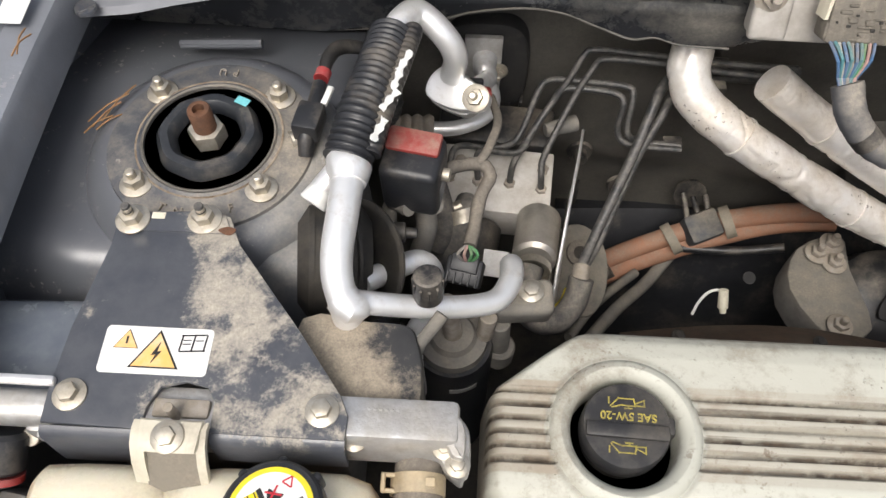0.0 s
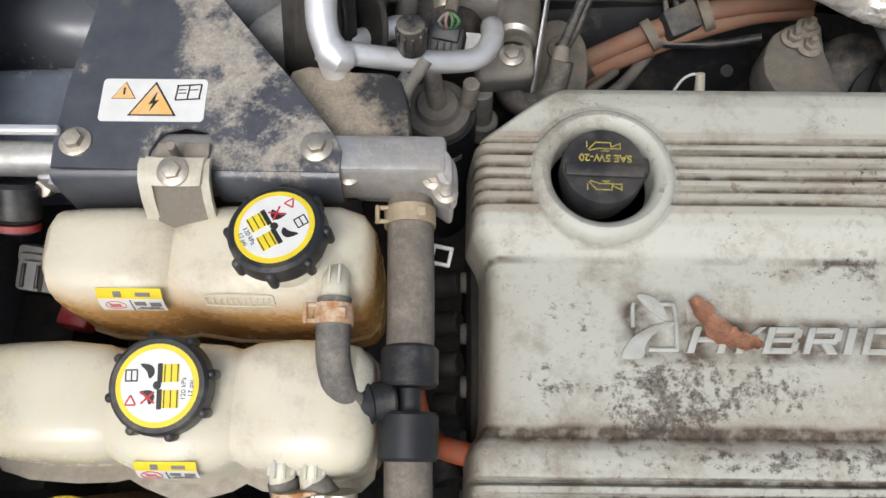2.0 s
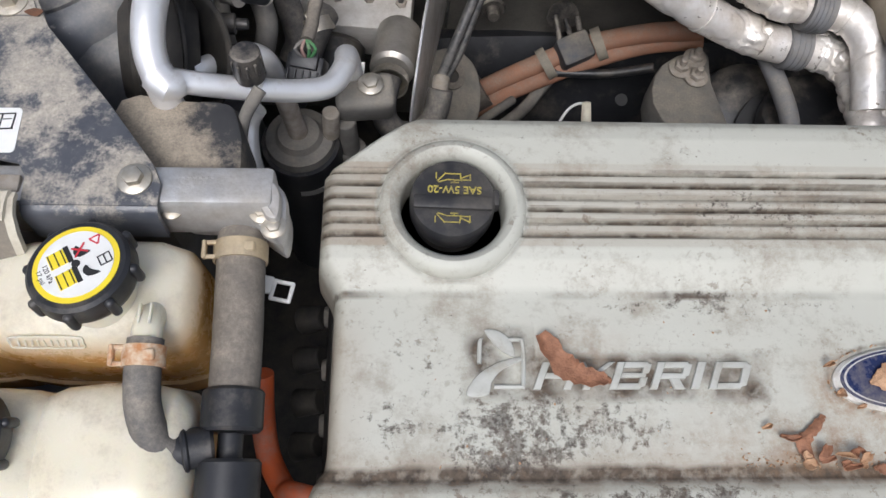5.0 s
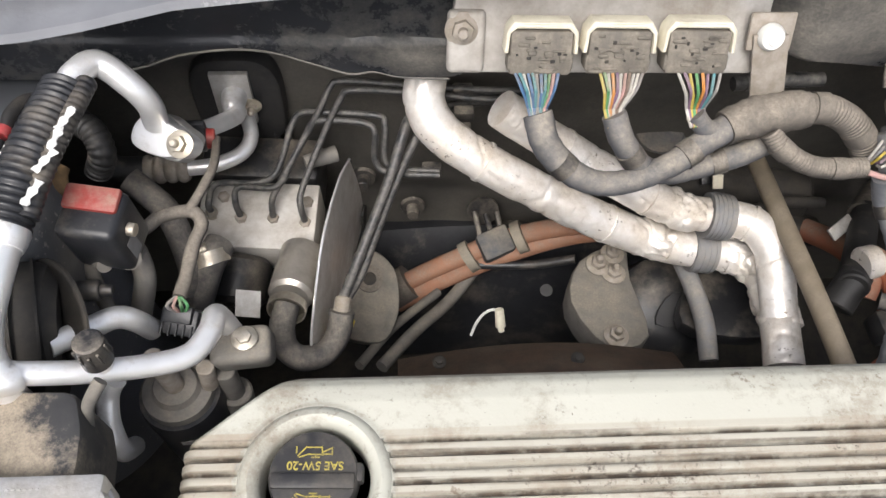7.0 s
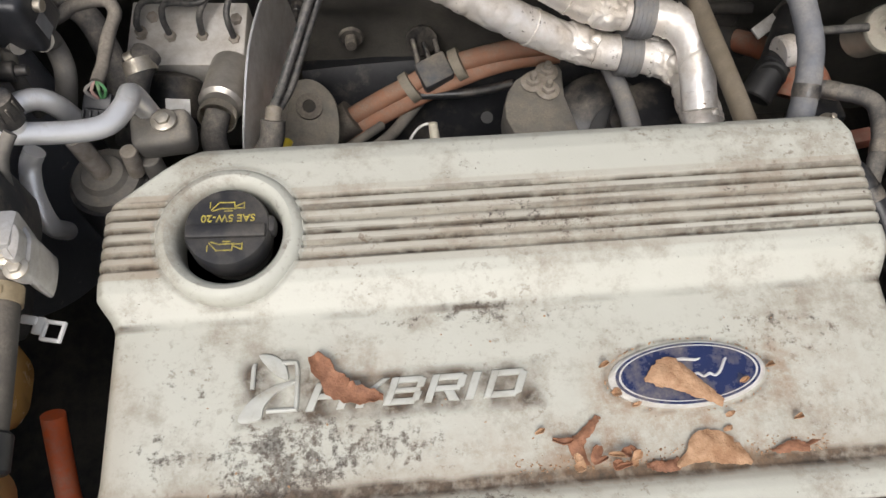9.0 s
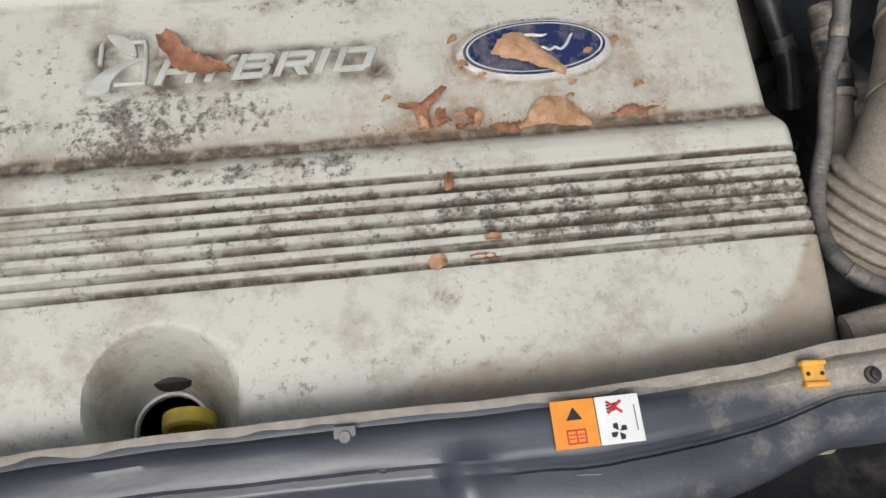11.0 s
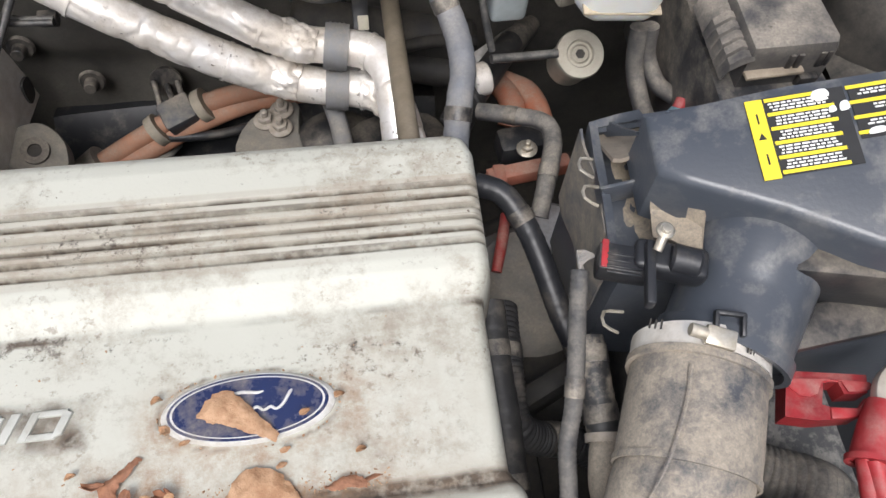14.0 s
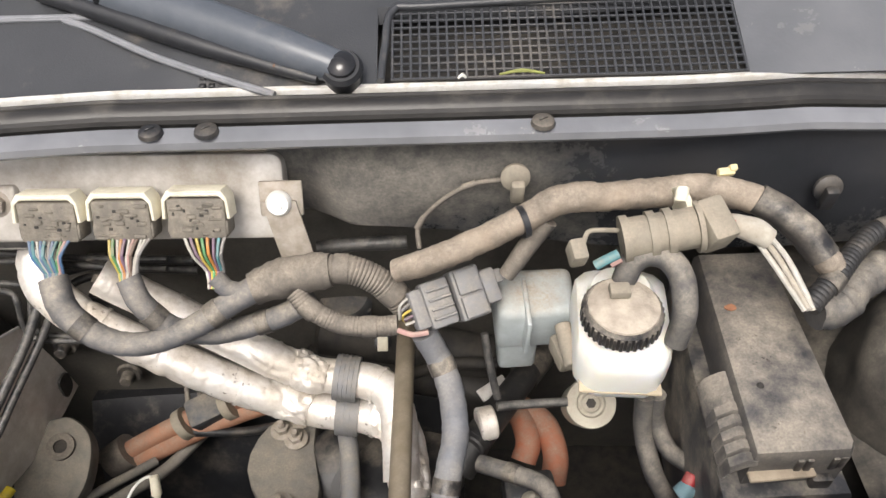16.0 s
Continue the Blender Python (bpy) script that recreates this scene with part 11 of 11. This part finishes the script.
    part("disc", lathe([(0, -0.05), (0.022, -0.05), (0.022, -0.006), (0.0245, -0.004), (0.0245, 0.0), (0.0235, 0.002), (0.014, 0.002), (0.0125, -0.001), (0.010, -0.001), (0.008, 0.001), (0, 0.001)], m, 36), stuff_of("pale_zinc_disc", (0.45, 0.43, 0.36), (0.38, 0.36, 0.3), 0.5, 0.4, dust=0.4), d)
    part("socket", prism(hexagon(0.005), 0.001, 0.0016, m, 0), DARK, d)
    p = thing("blue_reservoir", (0.69, 0.47, -0.05), "pale blue dusty plastic reservoir behind the brake parts", "reservoir")
    part("body", join(rbox((0.07, 0.05, 0.06), Matrix.Translation((0.678, 0.445, 0.000)) @ pose(0, 0, 0, 6, 0, 2), 0.008, 3), rbox((0.036, 0.034, 0.075), Matrix.Translation((0.665, 0.443, -0.035)) @ pose(0, 0, 0, 4, 0, 2), 0.006, 3)), BLUE_TANK, p)
    part("ridge", rbox((0.004, 0.052, 0.05), Matrix.Translation((0.669, 0.431, 0.008)) @ pose(0, 0, 0, 6, 0, 2), 0.001), BLUE_TANK, p)
    h = thing("brake_hoses", (0.78, 0.33, -0.2), "dusty grey hoses dropping beside the fuse box", "hoses")
    part("hose", tube([(0.768, 0.363, -0.020), (0.771, 0.351, -0.060), (0.780, 0.326, -0.090), (0.799, 0.306, -0.120)], 0.0088, 14), RUBBER, h)
    part("hose", tube([(0.778, 0.363, -0.020), (0.781, 0.356, -0.050), (0.792, 0.338, -0.070), (0.811, 0.327, -0.080)], 0.0082, 14), RUBBER, h)
    part("blue_plug", rod((0.793, 0.295, -0.070), (0.802, 0.300, -0.060), 0.0085, 0.008, 14), stuff_of("petrol_blue_plug", (0.16, 0.27, 0.31), (0.12, 0.2, 0.23), 0.5, dust=0.3), h)
    part("red_tip", rod((0.798, 0.299, -0.060), (0.803, 0.306, -0.055), 0.006), RED, h)


brake_reservoir()


def fuse_box():
    f = thing("fuse_box", (0.88, 0.38, -0.12), "long black fuse box with a dust-covered lid", "fuse box")
    nl, nr, fl, fr2 = V(*(0.817, 0.268, 0.048)), V(*(0.893, 0.272, 0.048)), V(*(0.821, 0.466, 0.045)), V(*(0.887, 0.467, 0.045))
    out = [tuple(nl.xy), tuple((nr + V(-0.004, -0.002, 0)).xy), tuple((nr + V(0.001, 0.006, 0)).xy), tuple(fr2.xy), tuple((fl).xy)]
    LID = stuff_of("dust_covered_lid", (0.03, 0.031, 0.035), (0.05, 0.05, 0.053), 0.4, dust=0.58, dust_col=(0.35, 0.31, 0.255), dscale=22.0, dsharp=0.12, specks=0.3)
    lid = part("lid", prism(out, 0.004, 0.048, None, 0.009), LID, f, "lid thick with tan dust")
    k = V(-0.010, -0.008, 0)
    SCUFFED = stuff_of("scuffed_box_plastic", (0.025, 0.026, 0.03), (0.04, 0.04, 0.043), 0.4, dust=0.4, dust_col=(0.28, 0.25, 0.205), dscale=22.0, dsharp=0.1, up=False)
    part("body", prism([tuple((nl + V(-0.016, -0.012, 0)).xy), tuple((nr + V(0.006, -0.014, 0)).xy), tuple((fr2 + V(0.006, 0.006, 0)).xy), tuple((fl + V(-0.012, 0.006, 0)).xy)], -0.14, 0.0035, None, 0.004), SCUFFED, f)
    side = []
    for i in range(61):
        q = nl.lerp(fl, i / 60 * 0.40)
        rib = 0.004 if i < 40 and i % 8 in (1, 2, 3, 4) else 0.0
        side.append([q + V(0.003, 0, -0.012), q + V(-0.004, 0, -0.014 + rib), q + V(-0.013, -0.001, -0.020 + rib), q + V(-0.0165, -0.002, -0.030)])
    part("side_skirt", sheet(side, 0.003), LID, f, "ribbed sloping skirt beside the lid")
    part("latch", join(*[rbox((0.005, 0.004, 0.016), V(*p), 0.001) for p in ((0.853, 0.269, 0.030), (0.860, 0.269, 0.030), (0.879, 0.270, 0.030), (0.885, 0.271, 0.030))]), BLACK_DUSTY, f)
    part("front_ledge", rbox((0.05, 0.009, 0.004), Matrix.Translation((0.842, 0.266, 0.022)) @ pose(0, 0, 0, 0, 0, 4), 0.0015), MUD, f)
    part("front_clip", rbox((0.016, 0.008, 0.02), Matrix.Translation((0.875, 0.267, 0.005)), 0.002), BLACK_DUSTY, f)
    part("leaf_bit", prism(smooth_poly([(0.829, 0.402), (0.836, 0.405), (0.839, 0.400), (0.833, 0.398)], 3), 0.0482, 0.0492, None, 0), LEAF_BROWN, f)
    part("grit_spot", lathe([(0, 0), (0.003, 0), (0.002, 0.0015), (0, 0.002)], Matrix.Translation((0.837, 0.326, 0.048)), 10), DARK, f)
    t = thing("right_strut_tower", (1.0, 0.36, -0.3), "dusty black strut tower beside the fuse box", "strut tower")
    m = Matrix.Translation((1.035, 0.35, 0.0))
    part("tower", crumple(lathe([(0.12, -0.3)] + [(0.12 - 0.012 * f, -0.3 + 0.27 * f) for f in np.linspace(0.1, 1, 30)] + [(0.104, -0.01), (0.101, 0.01), (0.098, 0.03), (0.092, 0.043), (0.085, 0.052), (0.079, 0.056), (0, 0.056)], m, 120), 0.0035, 22.0), stuff_of("heavily_dusted_sheet", (0.03, 0.029, 0.028), (0.045, 0.042, 0.038), 0.6, dust=0.45, dust_col=(0.32, 0.28, 0.225), dscale=22.0, dsharp=0.15), t)
    part("mount_ring", lathe([(0.045, 0.05), (0.045, 0.064), (0.052, 0.066), (0.074, 0.061), (0.078, 0.054), (0, 0.05)], m, 48), stuff_of("tan_dusted_ring", (0.07, 0.064, 0.055), (0.05, 0.045, 0.038), 0.8, dust=0.6, dust_col=(0.34, 0.295, 0.235), dscale=12.0), t)
    part("bearing", lathe([(0, 0.05), (0.04, 0.05), (0.042, 0.062), (0.03, 0.072), (0.02, 0.07), (0, 0.062)], m, 40), RUBBER_TAN, t)
    rows = [[V(0.925 + 0.16 * u, 0.22 + 0.36 * v, -0.02 + 0.03 * math.sin(u * 3) - 0.03 * v + 0.006 * noise.noise((u * 5, v * 5, 0))) for u in np.linspace(0, 1, 16)] for v in np.linspace(0, 1, 20)]
    solo("apron_sheet", sheet(rows, 0.002), stuff_of("dusted_apron", (0.03, 0.029, 0.028), (0.045, 0.042, 0.038), 0.6, dust=0.45, dust_col=(0.28, 0.245, 0.195), dscale=20.0, dsharp=0.15), "dust-covered sheet apron beside the fuse box", "apron", kind="structure")


fuse_box()


def cowl_harness():
    h = thing("main_harness", (0.75, 0.44, 0.1), "thick tan cloth-taped wiring harness along the cowl", "wiring harness")
    part("trunk", tube([(0.559, 0.420, 0.085), (0.587, 0.418, 0.098), (0.628, 0.430, 0.108), (0.665, 0.444, 0.118), (0.696, 0.454, 0.128), (0.732, 0.453, 0.130), (0.772, 0.453, 0.133), (0.803, 0.452, 0.136), (0.832, 0.444, 0.136), (0.856, 0.433, 0.132), (0.875, 0.417, 0.124), (0.889, 0.401, 0.112), (0.901, 0.394, 0.100)], [0.0095, 0.0105, 0.0105, 0.0110, 0.0120, 0.0112, 0.0118, 0.0125, 0.0120, 0.0115, 0.0115, 0.0110, 0.010], 24, 0.0014, wob=0.07, rf=lambda s: 1 + 0.05 * ((s * 80) % 1.0)), stuff_of("dusty_cloth_tape", (0.25, 0.2, 0.15), (0.1, 0.085, 0.07), 0.9, scale=30.0, dust=0.6, dust_col=(0.45, 0.385, 0.31), dscale=55.0, dsharp=0.2, bump=0.6, bscale=500.0), h)
    part("dark_sleeve", tube([(0.843, 0.439, 0.137), (0.861, 0.428, 0.131), (0.877, 0.414, 0.123), (0.890, 0.399, 0.111)], 0.0126, 20, 0.003, wob=0.08), BLACK_DUSTY, h, "worn dusty black tape stretch")
    part("branch", tube([(0.683, 0.449, 0.110), (0.673, 0.444, 0.095), (0.661, 0.436, 0.080), (0.650, 0.429, 0.065)], [0.009, 0.0085, 0.008, 0.007], 16, wob=0.05), RUBBER_TAN, h)
    for q, w in (((0.662, 0.441, 0.125), 0), ((0.783, 0.435, 0.147), 1)):
        part("tie", wrapped(V(*q) - V(0, 0, 0.009), (0.9, 0.3, 0.1), 0.0122, 0.005, 0.0012), BLACK_CLEAN if not w else BEIGE, h)
    c = thing("harness_clip", (0.68, 0.47, 0.12), "dusty fir-tree clip holding the harness to the cowl panel", "clip", "harness clips")
    part("head", join(lathe([(0, 0), (0.012, 0), (0.012, 0.003), (0.007, 0.006), (0, 0.006)], Matrix.Translation((0.658, 0.474, 0.135)) @ pose(0, 0, 0, 75)), rbox((0.011, 0.008, 0.022), Matrix.Translation((0.659, 0.462, 0.129)) @ pose(0, 0, 0, 10), 0.002)), CONN_TAN, c)
    e = thing("harness_clip", (0.9, 0.44, 0.12), "black fir-tree clip on the cowl panel", "clip", "harness clips")
    part("head", join(lathe([(0, 0), (0.012, 0), (0.012, 0.003), (0.007, 0.006), (0, 0.006)], Matrix.Translation((0.918, 0.474, 0.113)) @ pose(0, 0, 0, 75)), rbox((0.011, 0.008, 0.024), Matrix.Translation((0.915, 0.462, 0.112)) @ pose(0, 0, 0, 10), 0.002)), BLACK_CLEAN, e)
    y = thing("yellow_tag", (0.83, 0.46, 0.15), "small cream plastic clip above the harness", "clip")
    part("body", join(rbox((0.013, 0.006, 0.006), Matrix.Translation((0.820, 0.456, 0.150)) @ pose(0, 0, 0, 30, 0, 6), 0.001), rbox((0.006, 0.005, 0.006), Matrix.Translation((0.825, 0.457, 0.153)) @ pose(0, 0, 0, 30, 0, 6), 0.001)), stuff_of("cream_yellow_plastic", (0.7, 0.62, 0.35), (0.6, 0.52, 0.3), 0.5, dust=0.2), y)
    part("peg", rod((0.780, 0.429, 0.145), (0.782, 0.438, 0.152), 0.0055, 0.005, 12), BEIGE, y)
    t = thing("tan_connector", (0.77, 0.42, 0.1), "tan dust-caked inline connector with taped leads", "connector")
    a, b = V(*(0.735, 0.413, 0.122)), V(*(0.792, 0.415, 0.132))
    ax = (b - a).normalized()
    part("barrel", join(rod(a, b, 0.0165, 0.0165, 12), *[wrapped(a.lerp(b, f), ax, 0.0165, 0.006, 0.002) for f in (0.05, 0.4, 0.62)]), CONN_TAN, t)
    part("socket", join(rbox((0.022, 0.035, 0.028), Matrix.Translation(b.lerp(a, 0.02) + ax * 0.012) @ pose(0, 0, 0, 20, 0, 20), 0.003), wrapped(b, ax, 0.017, 0.004, 0.003)), CONN_TAN, t)
    part("end_cap", rbox((0.013, 0.018, 0.02), Matrix.Translation((0.701, 0.407, 0.115)) @ pose(0, 0, 0, 20, 0, 10), 0.003), CONN_TAN, t, "beige end plug")
    part("bail", tube([a + V(-0.002, 0.006, 0.004), (0.717, 0.416, 0.130), (0.709, 0.416, 0.128), (0.704, 0.406, 0.122)], 0.002, 8), CONN_TAN, t)
    part("blue_wire", tube([(0.714, 0.396, 0.112), (0.720, 0.397, 0.116), (0.731, 0.400, 0.120)], 0.004, 10), WIRES["teal"], t)
    part("orange_wire", tube([(0.725, 0.398, 0.112), (0.733, 0.400, 0.116)], 0.004, 8), WIRES["pink"], t)
    PALE = stuff_of("pale_taped_lead", (0.46, 0.43, 0.37), (0.34, 0.31, 0.26), 0.8, dust=0.5, dscale=30.0, dust_col=(0.36, 0.31, 0.24))
    part("lead", tube([(0.805, 0.419, 0.132), (0.821, 0.417, 0.131), (0.836, 0.413, 0.128), (0.847, 0.408, 0.123)], [0.0062, 0.0085, 0.0100, 0.0085], 18, 0.002, wob=0.06), PALE, t, "pale taped lead")
    for k in range(5):
        d = V(0.0036 * (k - 2), 0.0010 * (k % 2), 0.0024 * (1 if k % 2 else -1))
        part("wire", tube([V(*(0.843, 0.410, 0.124)) + d * 0.8, V(*(0.855, 0.395, 0.114)) + d * 0.9, V(*(0.864, 0.377, 0.104)) + d * 0.7, V(*(0.872, 0.362, 0.094)) + d * 0.45], 0.0023, 8), WIRES["white"] if k in (0, 3) else PALE if k != 2 else WIRES["grey"], t)
    part("red_wire", tube([(0.798, 0.417, 0.137), (0.808, 0.416, 0.139), (0.819, 0.414, 0.137)], 0.002, 8), WIRES["red"], t)
    loom("corrugated_loom", [(0.874, 0.367, 0.090), (0.884, 0.376, 0.095), (0.899, 0.388, 0.100), (0.917, 0.407, 0.105), (0.940, 0.425, 0.110), (0.977, 0.437, 0.110)], 0.0085, "black corrugated loom at the end of the cowl", 0.004, RUBBER_DARK)
    loom("taped_loom", [(0.889, 0.379, 0.070), (0.907, 0.382, 0.070), (0.931, 0.403, 0.075), (0.954, 0.414, 0.075), (0.980, 0.405, 0.070)], 0.0155, "tangle of dusty taped loom on the strut tower", mat=RUBBER, wob=0.15)
    loom("slack_wire", [(0.578, 0.458, 0.070), (0.578, 0.470, 0.085), (0.595, 0.474, 0.107), (0.621, 0.476, 0.125), (0.648, 0.476, 0.130)], 0.0022, "slack dusty wire along the cowl panel", mat=RUBBER_TAN, wob=0.0)


cowl_harness()
